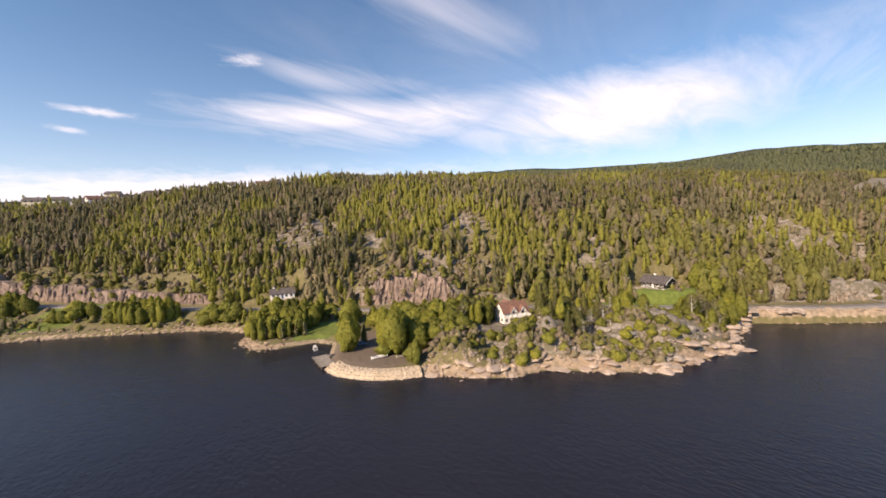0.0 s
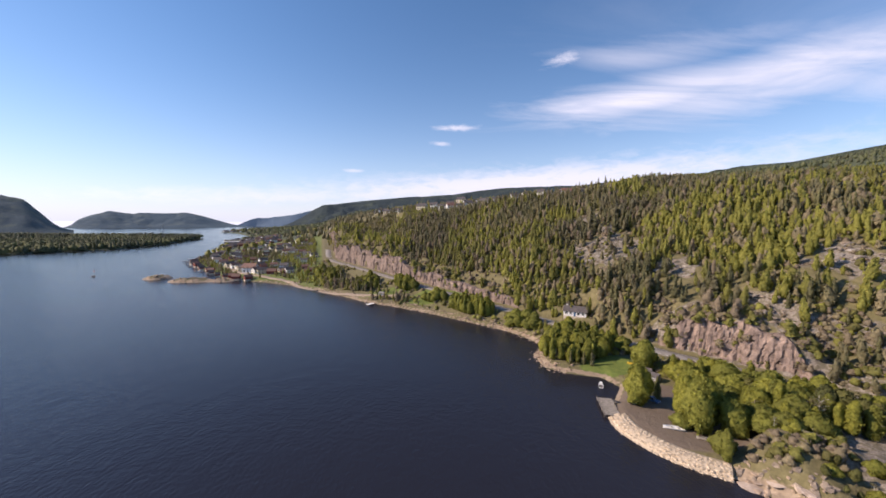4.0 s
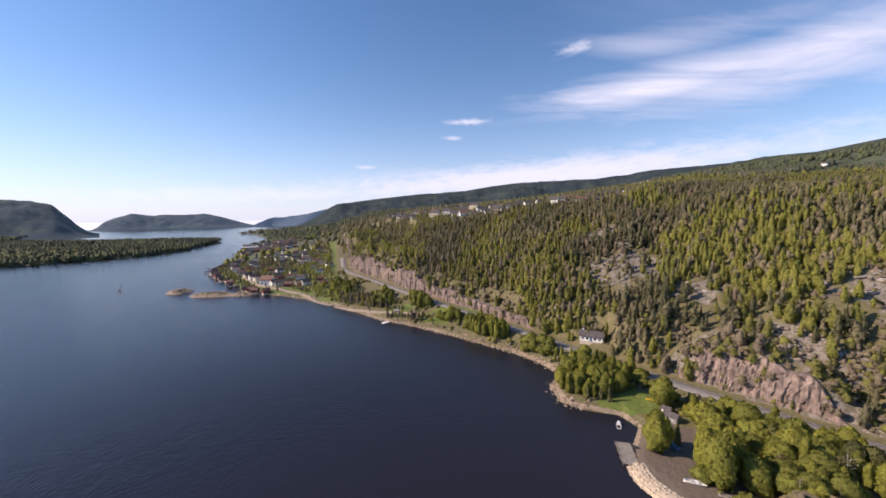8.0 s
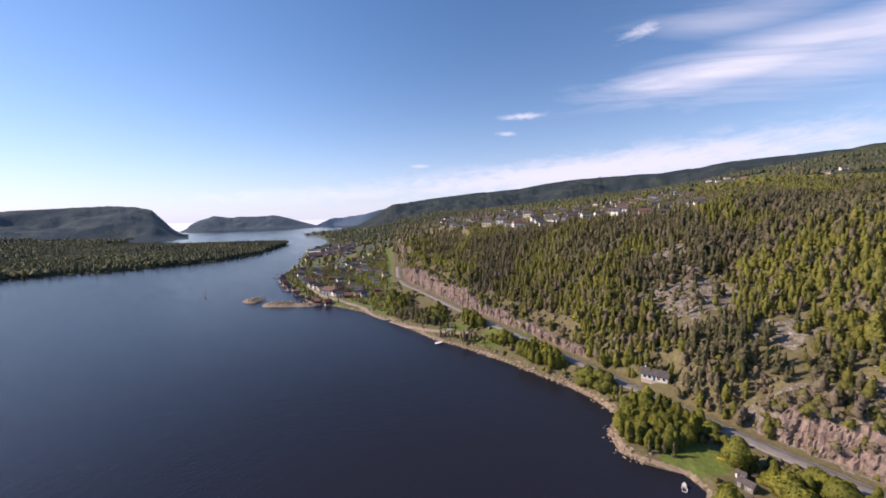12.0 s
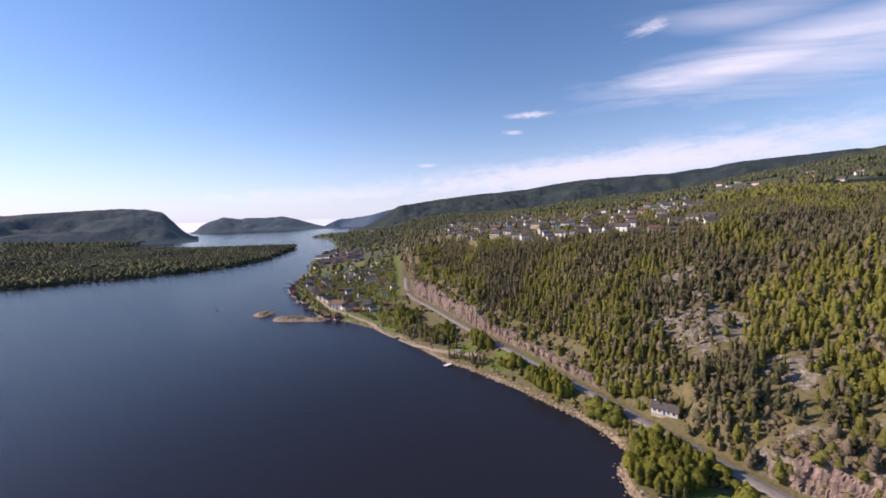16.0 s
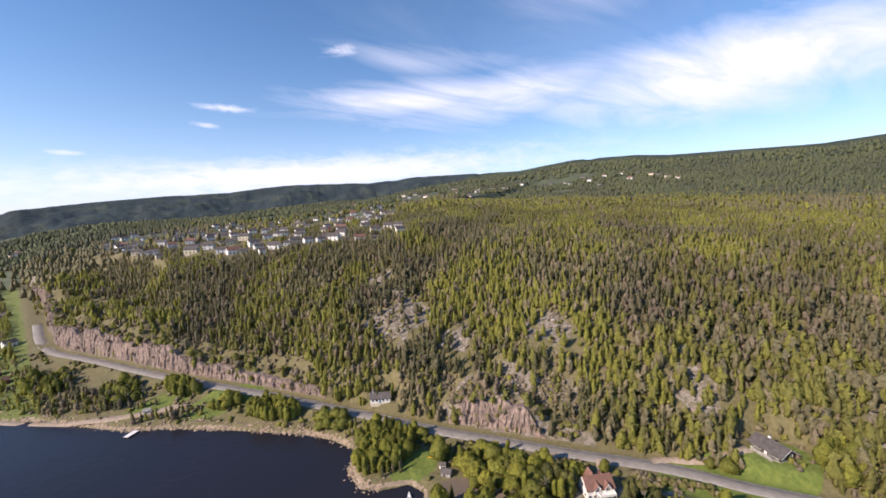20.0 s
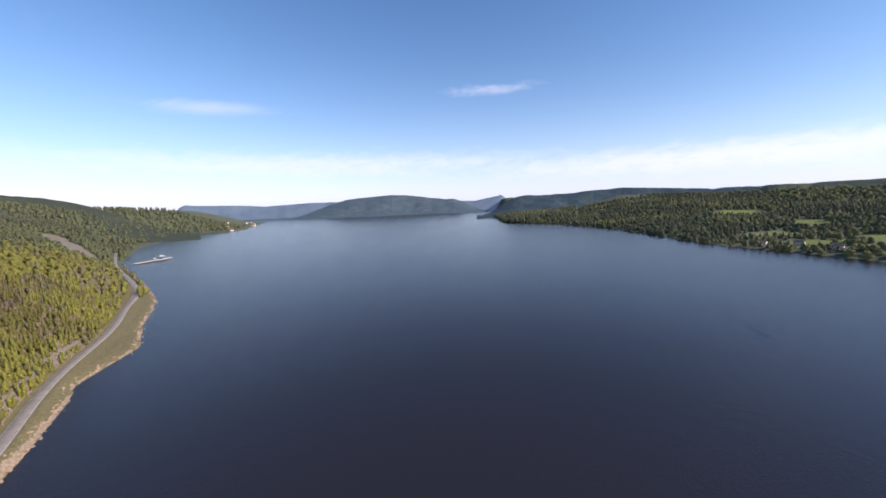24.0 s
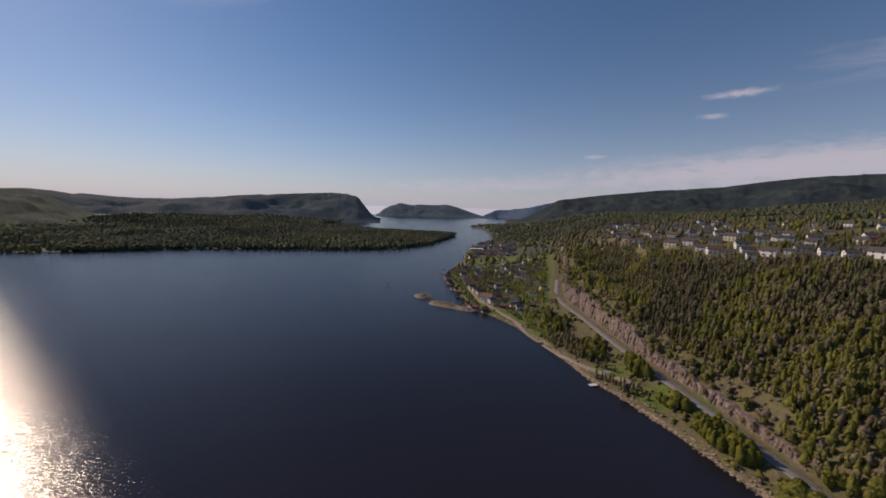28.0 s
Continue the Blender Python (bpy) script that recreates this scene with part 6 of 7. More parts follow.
# ---- the landing ----
def breakwater():
    b = empty("breakwater", Matrix(), "curved breakwater of pale fitted stones", "breakwater")
    c = curve_through([(55.2, 98.6, 0), (54.6, 92, 0), (57.5, 84.5, 0), (62, 78.5, 0), (68.5, 73.6, 0)], 0.75)
    d = np.gradient(c[:, :2], axis=0)
    d /= np.linalg.norm(d, axis=1)[:, None]
    cols = [(-3.2, -2.0), (-2.2, 0.1), (-0.4, 1.15), (0.6, 1.35), (3.2, 1.3), (4.0, 0.2)]
    v = np.stack([np.column_stack([c[:, 0] + d[:, 1] * -o, c[:, 1] + d[:, 0] * o, np.full(len(c), z_)]) for o, z_ in cols], 1)
    n, m = v.shape[:2]
    f = np.array([(i * m + j, i * m + j + 1, (i + 1) * m + j + 1, (i + 1) * m + j) for i in range(n - 1) for j in range(m - 1)])
    core = new("core", mesh_from("core", v.reshape(-1, 3), f[:, ::-1], [M_RUBBLE]))
    core.parent = b
    shapes = []
    for v, f in RS[:5]:
        me = bpy.data.meshes.new("stone")
        me.from_pydata((v * (0.66, 0.66, 0.42)).tolist(), [], f.tolist())
        me.materials.append(M_RUBBLE)
        shapes.append(me)
    g = random.Random(8)
    for row, (off, z) in enumerate([(-2.1, 0.15), (-1.35, 0.65), (-0.55, 1.08), (0.4, 1.32), (1.35, 1.36), (2.4, 1.36)]):
        for i in range(len(c) - 1):
            s = new("stone", g.choice(shapes))
            s.parent = b
            k = g.uniform(0.75, 1.1)
            t_ = g.uniform(0, 0.8)
            px, py = c[i] [0] * (1 - t_) + c[i + 1][0] * t_, c[i][1] * (1 - t_) + c[i + 1][1] * t_
            o = off + g.uniform(-0.15, 0.15)
            s.matrix_basis = Matrix.LocRotScale((px - d[i, 1] * o, py + d[i, 0] * o, z - 0.12 + g.uniform(-0.08, 0.08)), Euler((g.uniform(-.25, .25), g.uniform(-.25, .25), g.uniform(0, 6.28))), (k, k, k))


breakwater()


def pier():
    p = empty("wooden_pier", Matrix.LocRotScale((55.2, 103.4, 0), Euler((0, 0, radians(-14))), (1, 1, 1)), "weathered grey plank pier on posts", "pier")
    me = bpy.data.meshes.new("plank")
    bm = boxes((-2.3, 2.3, -0.13, 0.13, 0.0, 0.06), bevel=0.012)
    bm.to_mesh(me)
    bm.free()
    me.materials.append(M_PLANK)
    for i in range(37):
        b = new("plank", me)
        b.parent = p
        b.matrix_basis = pose(tr.uniform(-0.03, 0.03), -5.2 + i * 0.29, 0.95 + tr.uniform(-0.008, 0.008), 0, 0, tr.uniform(-0.4, 0.4))
    for x in (-2.0, 0.0, 2.0):
        part("beam", boxes((x - 0.1, x + 0.1, -5.3, 5.4, 0.7, 0.948)), M_PLANK, p)
    for x in (-2.05, 2.05):
        for y in (-5.0, -1.7, 1.7, 5.0):
            bm = bmesh.new()
            bmesh.ops.create_cone(bm, cap_ends=True, segments=10, radius1=0.15, radius2=0.13, depth=6.9)
            bmesh.ops.translate(bm, verts=bm.verts, vec=(x * 1.06, y, -2.0))
            part("post", bm, M_BARK, p)
    part("kerb", boxes((-2.32, -2.18, -5.3, 5.4, 1.012, 1.14)), M_PLANK, p)


pier()


def boat(name, label, x, y, heading_deg, length, z, hull, inside_mat, cabin=False, flip=False, group=""):
    b = empty(name, Matrix.LocRotScale((x, y, z), Euler((radians(180 if flip else 0), 0, radians(180 - heading_deg))), (1, 1, 1)), label, "boat", group)
    bm = bmesh.new()
    rows = []
    for t in np.linspace(0, 1, 9):
        w = length * 0.17 * (1 - max(0, (t - 0.35) / 0.65) ** 2.2) * (0.82 + 0.18 * min(1, t * 4))
        sh = 0.16 * length * (0.62 + 0.38 * t * t)
        rows.append([bm.verts.new((sx * w, -length / 2 + t * length, zz_)) for sx, zz_ in ((-1, sh), (-0.8, sh * 0.35), (0, -0.02), (0.8, sh * 0.35), (1, sh))])
    for a_, b_ in zip(rows, rows[1:]):
        for k in range(4):
            bm.faces.new((a_[k], a_[k + 1], b_[k + 1], b_[k]))
    bm.faces.new(rows[0][::-1])
    bmesh.ops.remove_doubles(bm, verts=bm.verts, dist=0.005)
    bmesh.ops.solidify(bm, geom=list(bm.faces), thickness=0.05)
    part("hull", normals(bm), hull, b)
    for t in (-0.22, 0.08):
        part("thwart", boxes((-length * 0.145, length * 0.145, t * length - 0.12, t * length + 0.12, length * 0.075, length * 0.075 + 0.04)), inside_mat, b)
    if cabin:
        cb = part("cabin", boxes((-length * 0.11, length * 0.11, -length * 0.12, length * 0.2, length * 0.09, length * 0.24), bevel=0.06), M_BOAT, b)
        part("windscreen", boxes((-length * 0.10, length * 0.10, length * 0.2 + 0.002, length * 0.2 + 0.03, length * 0.15, length * 0.22)), M_GLASS, cb)
    return b


boat("motor_boat", "small white motor boat moored off the landing", 60.8, 119.5, 205, 4.6, -0.15, M_BOAT, M_PLANK, True)
boat("rowing_boat", "white rowing boat lying on the gravel", 66, 89.5, 110, 5.0, 1.75, M_BOAT, M_PLANK)
boat("rowing_boat", "pale wooden rowing boat lying on the gravel", 71, 84, 120, 4.6, 1.78, M_PLANK, M_PLANK)
boat("dinghy", "black upturned dinghy beside the pier", 59.8, 106.2, 140, 3.2, ground_z(59.8, 106.2) + 0.55, M_BLACK, M_BLACK, False, True)
boat("kayak", "yellow kayak on the lawn", 78.5, 130.5, 120, 3.6, ground_z(78.5, 130.5) + 0.02, surface("yellow_plastic", (0.55, 0.36, 0.03), (0.7, 0.48, 0.06), 1, 0.4), M_BLACK)


def car(label, x, y, heading_deg, paint, z=None):
    c = empty("car", seat(x, y, heading_deg, z), label, "car")
    bm = prism(bmesh.new(), [(-2.15, 0.35), (2.15, 0.35), (2.2, 0.75), (1.25, 0.95), (-2.1, 0.98), (-2.2, 0.7)], -0.88, 0.88)
    bmesh.ops.bevel(bm, geom=list(bm.edges), offset=0.07, segments=2, affect="EDGES")
    body = part("body", normals(bm), paint, c)
    bm = prism(bmesh.new(), [(-1.95, 0.95), (1.15, 0.95), (0.45, 1.46), (-1.45, 1.48)], -0.74, 0.74)
    bmesh.ops.bevel(bm, geom=list(bm.edges), offset=0.06, segments=2, affect="EDGES")
    part("glasshouse", normals(bm), M_GLASS, c)
    part("roof", boxes((-1.4, 0.42, -0.7, 0.7, 1.47, 1.53), bevel=0.03), paint, c)
    for x_ in (-1.35, 1.38):
        for y_ in (-0.86, 0.86):
            bm = bmesh.new()
            bmesh.ops.create_cone(bm, cap_ends=True, segments=18, radius1=0.33, radius2=0.33, depth=0.22)
            bmesh.ops.rotate(bm, verts=bm.verts, cent=(0, 0, 0), matrix=Matrix.Rotation(radians(90), 3, "X"))
            bmesh.ops.translate(bm, verts=bm.verts, vec=(x_, y_, 0.33))
            w = part("tyre", bm, M_RUBBER, c)
            bm = bmesh.new()
            bmesh.ops.create_cone(bm, cap_ends=True, segments=12, radius1=0.2, radius2=0.2, depth=0.24)
            bmesh.ops.rotate(bm, verts=bm.verts, cent=(0, 0, 0), matrix=Matrix.Rotation(radians(90), 3, "X"))
            bmesh.ops.translate(bm, verts=bm.verts, vec=(x_, y_, 0.33))
            part("rim", bm, M_METAL, w)
    for y_ in (-0.6, 0.6):
        part("headlight", boxes((2.1, 2.22, y_ - 0.18, y_ + 0.18, 0.62, 0.76), bevel=0.02), M_BOAT, c)
    return c


car("dark blue car parked under the trees at the landing", 69.5, 104.5, 240, M_BLUE)
car("black car on the shore road", 247, -60.5, 45, M_BLACK, 4.68)


def jetty(name, label, x, y, heading_deg, length, width, mat):
    j = empty(name, Matrix.LocRotScale((x, y, 0), Euler((0, 0, radians(180 - heading_deg))), (1, 1, 1)), label, "jetty")
    n = max(3, int(length / 0.6))
    part("deck", boxes(*[(-width / 2, width / 2, -length / 2 + i * length / n + 0.02, -length / 2 + (i + 1) * length / n - 0.02, 0.55, 0.66) for i in range(n)]), mat, j)
    for s in (-1, 1):
        part("beam", boxes((s * width * 0.4 - 0.08, s * width * 0.4 + 0.08, -length / 2, length / 2, 0.38, 0.548)), M_PLANK, j)
        for t in (-0.42, 0.0, 0.42):
            part("post", boxes((s * width * 0.45 - 0.1, s * width * 0.45 + 0.1, t * length - 0.1, t * length + 0.1, -5.5, 0.5)), M_BARK, j)
    return j


jetty("bathing_jetty", "short pale jetty on the village shore", -39, 247, 222, 6, 3.0, M_WHITE)
for i, (x, y, hd) in enumerate([(-262, 424, 238), (-292, 462, 245), (-306, 480, 245), (-322, 500, 250), (-340, 524, 255), (-357, 560, 265)]):
    jetty("jetty", "grey plank jetty in front of the boat sheds", x, y, hd, 11, 2.4, M_PLANK)
    boat("moored_boat", "white boat moored at a village jetty", x + 3.2, y - 3.0, hd + 8, 6.0, -0.15, M_BOAT, M_PLANK, i % 2 == 0, False, "boats of the village")
for i in range(5):
    x, y = -384 - i * 14, 690 + i * 24
    jetty("pontoon", "long grey pontoon of the marina", x, y, 268, 26, 1.8, M_PLANK)
    for k in range(5):
        boat("moored_boat", "white motor boat in the marina", x - 11 + k * 5.2, y + 4.6, 358, 7.5, -0.2, M_BOAT, M_PLANK, True, False, "boats in the marina")


def big_hall(name, label, x, y, heading_deg, l, d, h, wall, roof):
    b = empty(name, seat(x, y, heading_deg), label, "building")
    part("wall", boxes((-l / 2, l / 2, -d / 2, d / 2, -3, h)), wall, b)
    part("roof", boxes((-l / 2 - 0.5, l / 2 + 0.5, -d / 2 - 0.5, d / 2 + 0.5, h, h + 0.5), bevel=0.1), roof, b)
    n = int(l / 6)
    for i in range(n):
        plain_window(b, -l / 2 + (i + 0.5) * l / n, -d / 2, h * 0.55, 2.4, 1.4, "-y")
    ROOFS.append((x, y, l * 0.6))
    return b


big_hall("factory_hall", "long white industrial hall beyond the town", -700, 2010, 160, 95, 40, 9, M_WHITE, M_WHITE)
big_hall("warehouse", "long grey warehouse with a pale roof by the harbour", -420, 812, 150, 44, 16, 7, M_GREYWALL, M_WHITE)
big_hall("warehouse", "pale warehouse by the harbour", -452, 880, 150, 50, 20, 9, M_CREAM, M_SLATE)
big_hall("school", "low white school building on the hilltop", 260, 620, 205, 42, 12, 5, M_WHITE, M_SLATE)
big_hall("school", "low brick-red school building on the hilltop", 172, 560, 200, 30, 12, 6, M_REDWALL, M_SLATE)


def pylon(x, y, height):
    p = empty("power_pylon", seat(x, y, 60), "grey lattice power pylon on the wooded spit", "pylon")

    def bar(bm, p0, p1, r_):
        p0, p1 = Vector(p0), Vector(p1)
        d = (p1 - p0)
        bm2 = bmesh.ops.create_cone(bm, cap_ends=True, segments=4, radius1=r_, radius2=r_, depth=d.length)
        bmesh.ops.transform(bm, matrix=Matrix.Translation((p0 + p1) / 2) @ d.to_track_quat("Z", "Y").to_matrix().to_4x4(), verts=bm2["verts"])
    for sx, sy in ((-1, -1), (1, -1), (1, 1), (-1, 1)):
        bm = bmesh.new()
        bar(bm, (sx * 3.5, sy * 3.5, -1), (sx * 0.5, sy * 0.5, height), 0.22)
        part("leg", bm, M_METAL, p)
    for k in range(7):
        t0, t1 = k / 7, (k + 1) / 7
        w0, w1 = 3.5 - 3.0 * t0, 3.5 - 3.0 * t1
        bm = bmesh.new()
        for (ax0, ay0), (ax1, ay1) in (((-1, -1), (1, -1)), ((1, -1), (1, 1)), ((1, 1), (-1, 1)), ((-1, 1), (-1, -1))):
            bar(bm, (ax0 * w0, ay0 * w0, t0 * height), (ax1 * w1, ay1 * w1, t1 * height), 0.1)
        part("bracing", bm, M_METAL, p)
    for z_ in (0.74, 0.84, 0.94):
        bm = bmesh.new()
        bar(bm, (-7, 0, z_ * height), (7, 0, z_ * height), 0.2)
        part("cross_arm", bm, M_METAL, p)


pylon(-735, 1042, 46)


def ferry_quay():
    q_ = empty("ferry_quay", Matrix.LocRotScale((958, -572, 0), Euler((0, 0, radians(-172))), (1, 1, 1)), "long pale quay on posts reaching into the fjord", "quay")
    part("deck", boxes((-4, 4, -46, 46, 2.2, 3.0)), M_STONE, q_)
    for y in np.arange(-42, 43, 12):
        for x in (-3.2, 3.2):
            part("post", boxes((x - 0.4, x + 0.4, y - 0.4, y + 0.4, -6, 2.2)), M_BARK, q_)
    s = empty("quay_shed", Matrix.LocRotScale((972, -600, 3.0), Euler((0, 0, radians(-172))), (1, 1, 1)), "blue-grey shed at the end of the quay", "shed")
    part("wall", gable_wall(12, 8, 5, 7), M_BLUE, s)
    part("roof", gable_roof(12, 8, 5, 7), M_WHITE, s)
    boat("work_boat", "blue and white work boat beside the quay", 985, -590, 100, 22, -0.5, M_BLUE, M_PLANK, True)


ferry_quay()


def beacon(x, y):
    b = empty("sea_mark", Matrix.LocRotScale((x, y, 0.2), Euler((0, 0, 0)), (1, 1, 1)), "iron perch on a low skerry", "sea mark")
    bm = bmesh.new()
    bmesh.ops.create_cone(bm, cap_ends=True, segments=8, radius1=0.16, radius2=0.1, depth=5.5)
    bmesh.ops.translate(bm, verts=bm.verts, vec=(0, 0, 2.6))
    part("pole", bm, M_METAL, b)
    part("top_mark", boxes((-0.5, 0.5, -0.5, 0.5, 5.0, 6.0), bevel=0.15), M_REDWALL, b)


beacon(-342, 384)


# nearer hillside, tree by tree
def hillside():
    x, y = scatter(-400, 640, -330, 640, 3.15)
    ok = (np.hypot(x, y) < 640) & inside(x, y, SHORE)
    x, y = x[ok], y[ok]
    q = land(x, y)
    sl = slope_at(x, y, q)
    stand = value_noise(x, y, 36, 77, 4) + rng.normal(0, 0.082, len(x))
    u = rng.uniform(0, 1, len(x))
    keep = ((q["dr"] > np.where(q["az"] < -15.3, 4.4, 6.3)) | ((q["az"] < -10) & (q["y"] > 530))) & (q["z"] > 1.2) & (near_line(x, y, shore_road_pts, False) > 5.0) & clear_of(x, y) & (sl < np.where(q["step"] > 1.5, 1.5, 2.4)) & (q["above"] | ((q["az"] < -17) & (q["ds"] > 16)) | ((q["az"] < 26) & (q["ds"] > 4.0) & (u < 0.85)))
    behind = land(x * (1 + 9 / q["r"]), y * (1 + 9 / q["r"]))["crop"]
    keep &= ~((np.maximum(q["crop"], behind * (sl > 0.2)) > 0.3) & (u < np.where(q["az"] > 70, 0.62, 0.82))) & ~((q["step"] > 4) & (q["az"] < 17) & (q["dr"] < 13 + 11 * q["fine"] + 9) & (u < 0.88)) & ~((q["az"] > 33) & (q["az"] < 50.5) & (q["dr"] < 27) & (u < 0.86))
    keep &= np.hypot(x - 73, y - 171) > 9
    keep &= (q["yard"] < 0.55) & (q["scar"] < 0.3)
    keep &= ~((q["az"] < -16.5) & (u < 0.28) & ~q["above"]) & ~((q["az"] > -10) & (q["az"] < 27) & (q["r"] > brink(q["az"], 1) + 8) & (u < 0.6))
    x, y, z, st, u, azv, drv, low_ = x[keep], y[keep], q["z"][keep], stand[keep], u[keep], q["az"][keep], q["dr"][keep], ~q["above"][keep]
    tints = np.clip(2.3 * (value_noise(x, y, 55, 55, 3) - 0.5) + 0.42 + rng.uniform(-0.2, 0.32, len(x)), 0, 1)
    leafy_share = np.clip(np.interp(azv, [-20, 0, 25, 40, 60, 75, 110], [0.50, 0.40, 0.38, 0.44, 0.52, 0.60, 0.60]) + np.where(azv > 45, 0.42, 0.24) * (drv < 60) + np.clip((drv - 220) / 500, 0, 0.3), 0, 0.92)
    order = np.clip((st - 0.5) * 1.9 + 0.5, 0, 1)
    broad = order < leafy_share
    tints = np.where(broad, np.clip(tints + 0.14 + 0.16 * (drv < 60), 0, 1), tints)
    pick = rng.uniform(0, 1, len(x))
    kinds = np.where(broad, np.where(pick < 0.34, 0, np.where(pick < 0.80, 1, 4)), np.where(pick < 0.40, 2, np.where(pick < 0.78, 3, 4)))
    spec = [("broadleaf_wood", BROAD, (4.5, 8.5), 0.78, M_BROAD, "fresh green broadleaf trees on the rocky hillside"),
            ("birch_wood", BIRCHY, (6, 11), 0.78, M_BROAD, "light green birches on the hillside"),
            ("spruce_wood", SPRUCES, (6.5, 12.5), 0.66, M_SPRUCE, "dark green spruces on the hillside"),
            ("pine_wood", PINES, (6, 10.5), 0.72, M_PINE, "dull green pines on the rocky hillside"),
            ("bare_wood", BARES, (4.5, 8.5), 0.8, M_BARE, "brownish trees barely in leaf on the hillside")]
    rad = np.hypot(x, y)
    fine_ = {0: NEAR["BROAD"], 1: NEAR["BIRCHY"], 2: NEAR["SPRUCES"], 3: NEAR["PINES"], 4: BARES}
    lift = np.where(low_, np.where((azv < -2) & (azv > -17.5) & (drv < 45), rng.uniform(0.6, 0.95, len(x)), rng.uniform(0.4, 0.8, len(x))), 1.0)
    lift = lift * np.where((azv > -7) & (azv < 25) & (rad > brink(azv, 1) - 26) & (rad < brink(azv, 1) + 30), 0.78, 1.0)
    for k, (name, tpl, (h0, h1), w, m, label) in enumerate(spec):
        for shapes, i in ((fine_[k], (kinds == k) & (rad < 225)), (tpl, (kinds == k) & (rad >= 225))):
            wood(name, shapes, x[i], y[i], z[i] - 0.3, (h0 - 1.5 + (h1 + 1.0 - h0 + 1.5) * rng.beta(1.6, 2.0, i.sum())) * lift[i], w, tints[i], m, label)


def far_woods():
    x, y = scatter(-900, 1650, -1100, 1650, 11.3)
    r = np.hypot(x, y)
    ok = (r >= 630) & (r < 1650) & inside(x, y, SHORE)
    x, y = x[ok], y[ok]
    q = land(x, y)
    open_ = value_noise(x, y, 130, 12, 3)
    keep = (q["z"] > 2) & ((q["dr"] > 8) | (q["az"] < -10)) & (q["scar"] < 0.3) & clear_of(x, y) & ~((q["az"] < 62) & (q["az"] > -12) & (open_ > 0.60) & (q["r"] > 640)) & ~((q["az"] < -15) & (rng.uniform(0, 1, len(x)) < np.where(q["above"], 0.2, 0.72))) & ~((q["az"] > -10) & (q["az"] < 27) & (q["r"] < 1000) & (rng.uniform(0, 1, len(x)) < 0.35))
    x2, y2 = scatter(-2000, 2900, -2600, 2900, 28)
    r2 = np.hypot(x2, y2)
    ok = (r2 >= 1650) & (r2 < 2750) & inside(x2, y2, SHORE)
    x2, y2 = x2[ok], y2[ok]
    q2 = land(x2, y2)
    k2 = q2["z"] > 3
    x, y, z = np.concatenate([x[keep], x2[k2]]), np.concatenate([y[keep], y2[k2]]), np.concatenate([q["z"][keep], q2["z"][k2]])
    size = np.concatenate([np.full(keep.sum(), 1.0), np.full(k2.sum(), 1.55)])
    stand = value_noise(x, y, 120, 78, 3) + rng.normal(0, 0.12, len(x))
    azv = np.degrees(np.arctan2(x, y))
    share = np.interp(azv, [-30, 0, 20, 40, 70, 120], [0.4, 0.34, 0.42, 0.5, 0.6, 0.62])
    b = np.clip((stand - 0.5) * 1.9 + 0.5, 0, 1) < share
    tints = np.clip(0.15 + 0.45 * value_noise(x, y, 160, 56, 2) + rng.uniform(0, 0.5, len(x)), 0, 1)
    hts = rng.uniform(9, 13.5, len(x)) * size
    # from roughly 980 m on, trees take the greens with haze painted in
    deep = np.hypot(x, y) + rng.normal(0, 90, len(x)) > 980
    for far_, m1, m2, near_word in ((False, M_BROAD, M_PINE, "distant"), (True, M_HAZE_LEAF, M_HAZE_NEEDLE, "remote")):
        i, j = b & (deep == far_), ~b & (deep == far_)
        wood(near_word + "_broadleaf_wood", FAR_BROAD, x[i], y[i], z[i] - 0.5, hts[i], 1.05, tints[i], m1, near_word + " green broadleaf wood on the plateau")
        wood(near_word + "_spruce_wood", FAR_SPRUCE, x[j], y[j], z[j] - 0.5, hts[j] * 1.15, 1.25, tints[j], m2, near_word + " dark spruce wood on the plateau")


def west_woods():
    x, y = scatter(-2300, 800, -2600, 1900, 16)
    xn, yn = scatter(-1300, -500, 200, 1350, 10)
    x, y = np.concatenate([x, xn]), np.concatenate([y, yn])
    r = np.hypot(x, y)
    ok = (r < 2550) & inside(x, y, WEST)
    x, y = x[ok], y[ok]
    q = land(x, y)
    open_ = value_noise(x, y, 150, 14, 3)
    keep = (q["z"] > 0.8) & ((open_ < 0.71) | (y > 420) | (q["dw"] < 45) | (q["dw"] > 600)) & ((q["dw"] < 800) | (rng.uniform(0, 1, len(x)) < 0.6)) & (q["dw"] > 4)
    x, y, z, q_r = x[keep], y[keep], q["z"][keep], q["r"][keep]
    stand = value_noise(x, y, 140, 79, 3) + rng.normal(0, 0.12, len(x))
    spit = (x < -560) & (y > 560)
    b = (stand > np.where(q["dw"][keep] < 380, 0.38, 0.48)) & ~(spit & (rng.uniform(0, 1, len(x)) < 0.6))
    tints = np.clip(2.2 * (value_noise(x, y, 160, 57, 3) - 0.5) + 0.3 + rng.uniform(0, 0.35, len(x)), 0, 1)
    hts = rng.uniform(8, 12.5, len(x)) * np.interp(q_r, [1000, 2300], [1.0, 1.6])
    # the opposite shore uses the same haze-tinted foliage
    wood("far_shore_broadleaf_wood", FAR_BROAD, x[b], y[b], z[b] - 0.5, hts[b], 1.5, tints[b], M_HAZE_LEAF, "green broadleaf wood on the opposite shore")
    wood("far_shore_spruce_wood", FAR_SPRUCE, x[~b], y[~b], z[~b] - 0.5, hts[~b] * 1.2, 1.6, tints[~b], M_HAZE_NEEDLE, "dark spruce wood on the opposite shore")



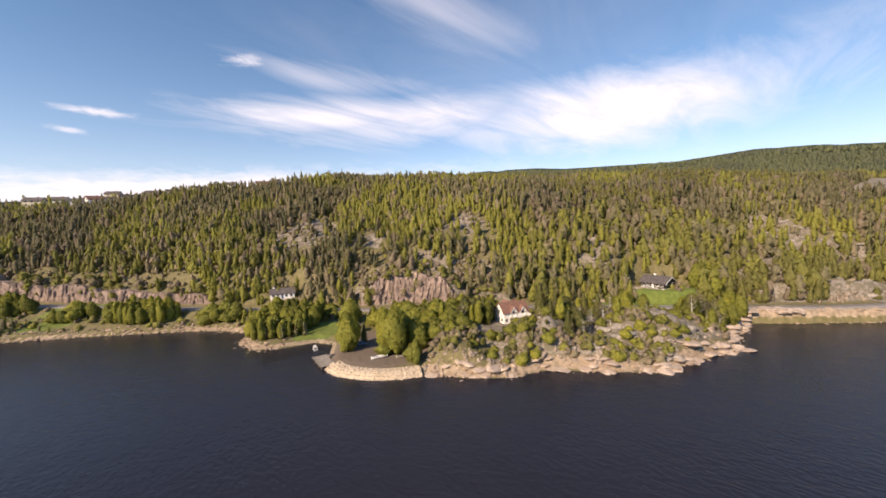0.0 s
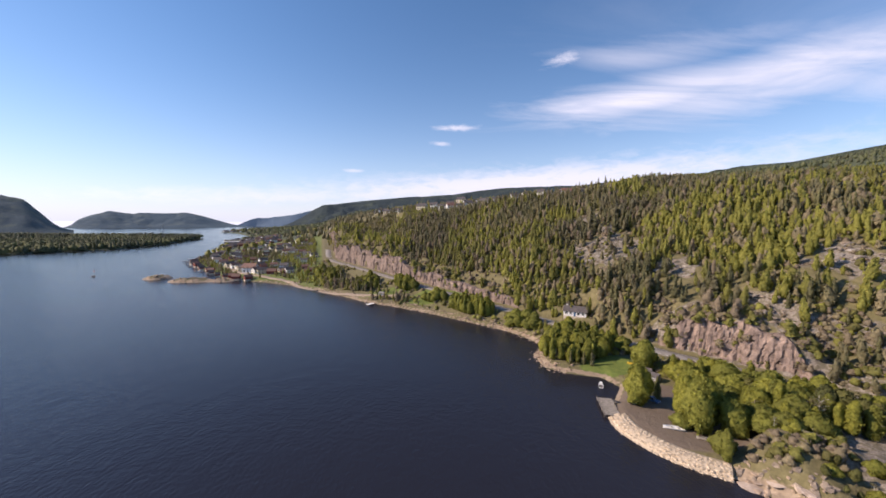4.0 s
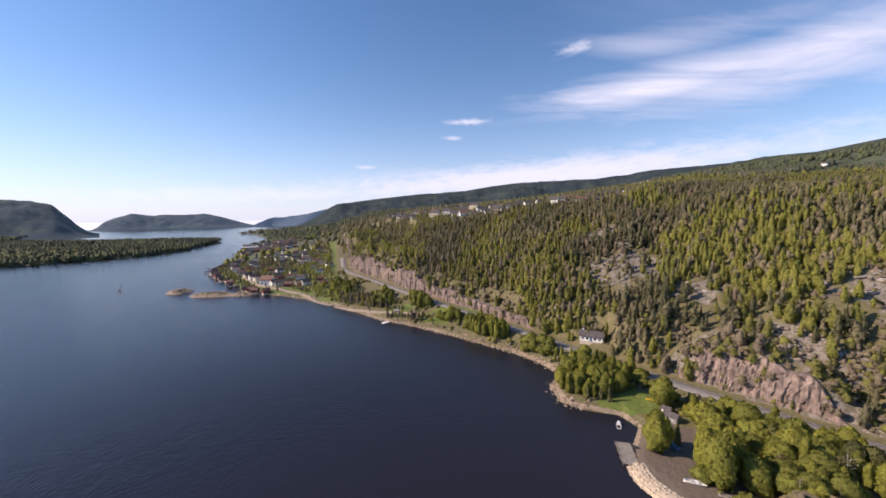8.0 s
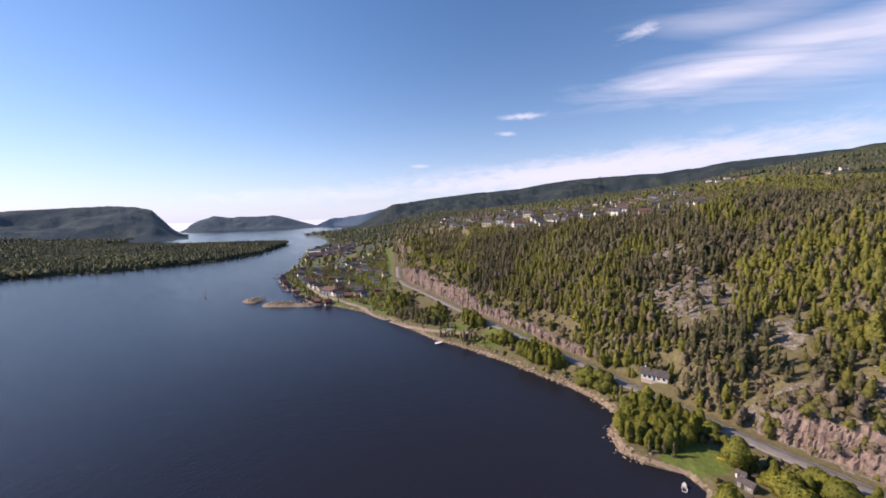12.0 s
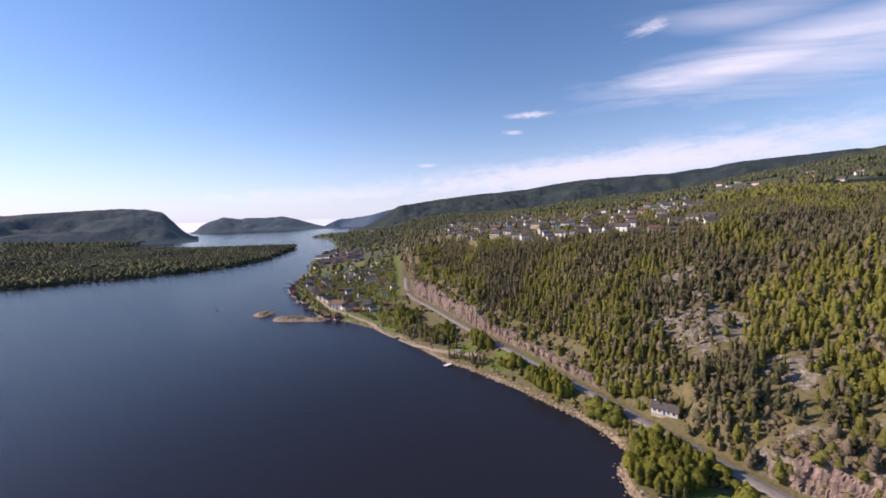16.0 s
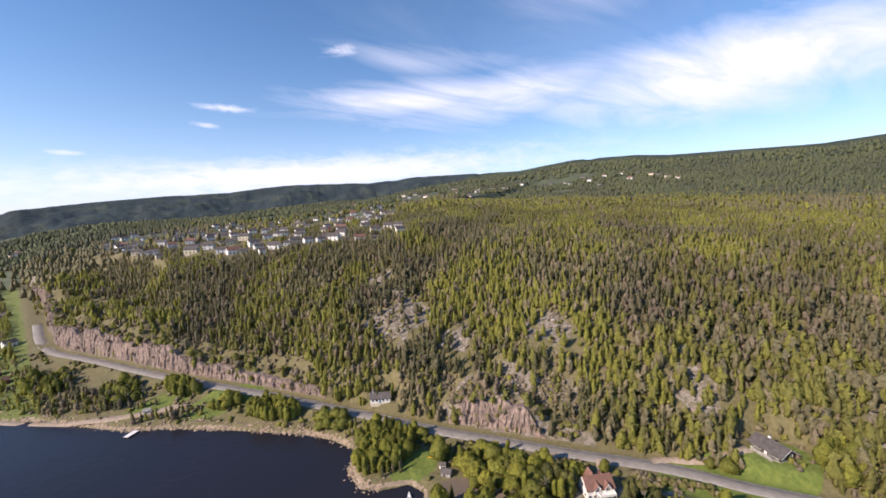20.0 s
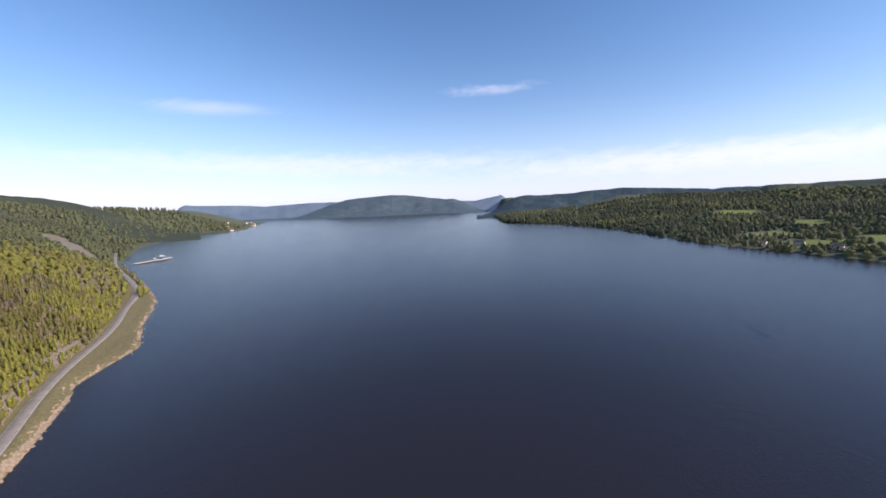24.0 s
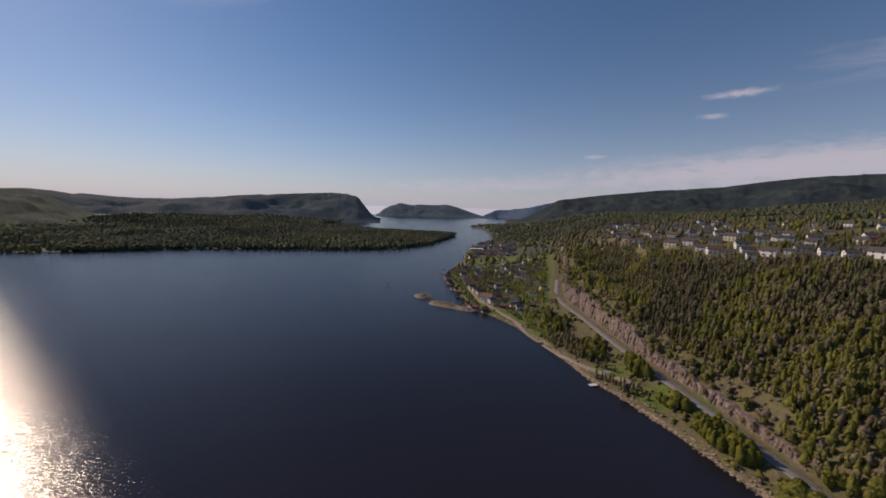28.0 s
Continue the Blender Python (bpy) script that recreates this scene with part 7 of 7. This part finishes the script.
def cottage_grove():
    """Young leafy trees round the dark cottage and up the slope behind it."""
    a_, r_ = rng.uniform(0, 2 * math.pi, 620), 13 + 47 * rng.uniform(0, 1, 620) ** 0.75
    x, y = 188 + r_ * np.sin(a_), 38 + r_ * np.cos(a_)
    q = land(x, y)
    lawn_ = (np.hypot((x - 166) / 20, (y - 40) / 20) < 1) | (np.hypot((x - 184) / 16, (y - 36) / 13) < 1)
    ok = q["above"] & (q["dr"] > 8) & clear_of(x, y) & ~lawn_ & (value_noise(x, y, 12, 41, 2) > 0.30)
    x, y, z = x[ok], y[ok], q["z"][ok]
    k = rng.uniform(0, 1, len(x)) < 0.72
    t = np.clip(rng.normal(0.62, 0.2, len(x)), 0, 1)
    h = rng.uniform(4.5, 11.5, len(x))
    wood("young_birch_wood", BIRCHY, x[k], y[k], z[k] - 0.3, h[k], 1.15, t[k], M_BROAD, "young light green birches behind the dark cottage")
    wood("young_pine_wood", PINES, x[~k], y[~k], z[~k] - 0.3, h[~k], 1.0, t[~k], M_PINE, "young dull green pines behind the dark cottage")


def undergrowth():
    """Low shrubs on the quarry, the road cut, the heath of the point and the banks."""
    x = np.concatenate([rng.uniform(-120, 215, 9000), rng.uniform(74, 170, 3000), rng.uniform(76, 152, 2600), rng.uniform(0, 330, 4000)])
    y = np.concatenate([rng.uniform(0, 420, 9000), rng.uniform(4, 76, 3000), rng.uniform(84, 168, 2600), rng.uniform(0, 380, 4000)])
    q = land(x, y)
    v = value_noise(x, y, 9, 91, 3)
    face_ = q["above"] & (q["step"] > 2.5) & (q["dr"] > 12.5) & (q["dr"] < 29) & (v > 0.40)
    heath_ = q["near"] & ~q["above"] & (q["ds"] > 3.2) & (q["dr"] > 5.5) & (q["flat"] < 0.1) & (q["plot"] < 0.2) & (v > np.where(q["az"] > 42, 0.56, 0.46)) & (np.hypot((x - 70) / 13, (y - 131) / 9) > 1)
    slope_ = q["above"] & (q["dr"] > 8) & (q["r"] < 420) & (v > 0.5) & (q["az"] > 10)
    ok = (face_ | heath_ | slope_) & clear_of(x, y) & (np.hypot(x - 73, y - 171) > 9) & (q["z"] > 0.9)
    x, y, z = x[ok], y[ok], q["z"][ok]
    t = rng.uniform(0, 1, len(x))
    k = rng.uniform(0, 1, len(x)) < np.where((q["az"][ok] > 42) & ~q["above"][ok], 0.34, np.where(face_[ok], 0.16, 0.5))
    hts = rng.uniform(0.9, 2.8, len(x))
    wood("green_shrubs", SHRUBS, x[k], y[k], z[k] - 0.3, hts[k], 1.5, t[k], M_BROAD, "low fresh green shrubs on rock and banks")
    wood("brown_shrubs", SHRUBS, x[~k], y[~k], z[~k] - 0.3, hts[~k] * 0.8, 1.6, t[~k], M_BARE, "low brownish shrubs and heather")


def ledge_shrubs():
    """Shrubs and saplings on the ledges and along the tops of the rock faces."""
    lg = np.random.default_rng(78)
    p = np.array(LEDGES)
    k = lg.uniform(0, 1, len(p)) < 0.55
    t = np.clip(lg.normal(0.5, 0.22, len(p)), 0, 1)
    wood("ledge_birches", BROAD, p[k, 0], p[k, 1], p[k, 2] - 0.6, p[k, 3] * 1.25, 1.6, t[k], M_BROAD, "green shrubs and saplings on the rock faces")
    wood("ledge_heather", BARES, p[~k, 0], p[~k, 1], p[~k, 2] - 0.5, p[~k, 3], 2.0, t[~k], M_BARE, "brown heather and twigs on the rock faces")


hillside()
cottage_grove()
undergrowth()
far_woods()
west_woods()
ledge_shrubs()
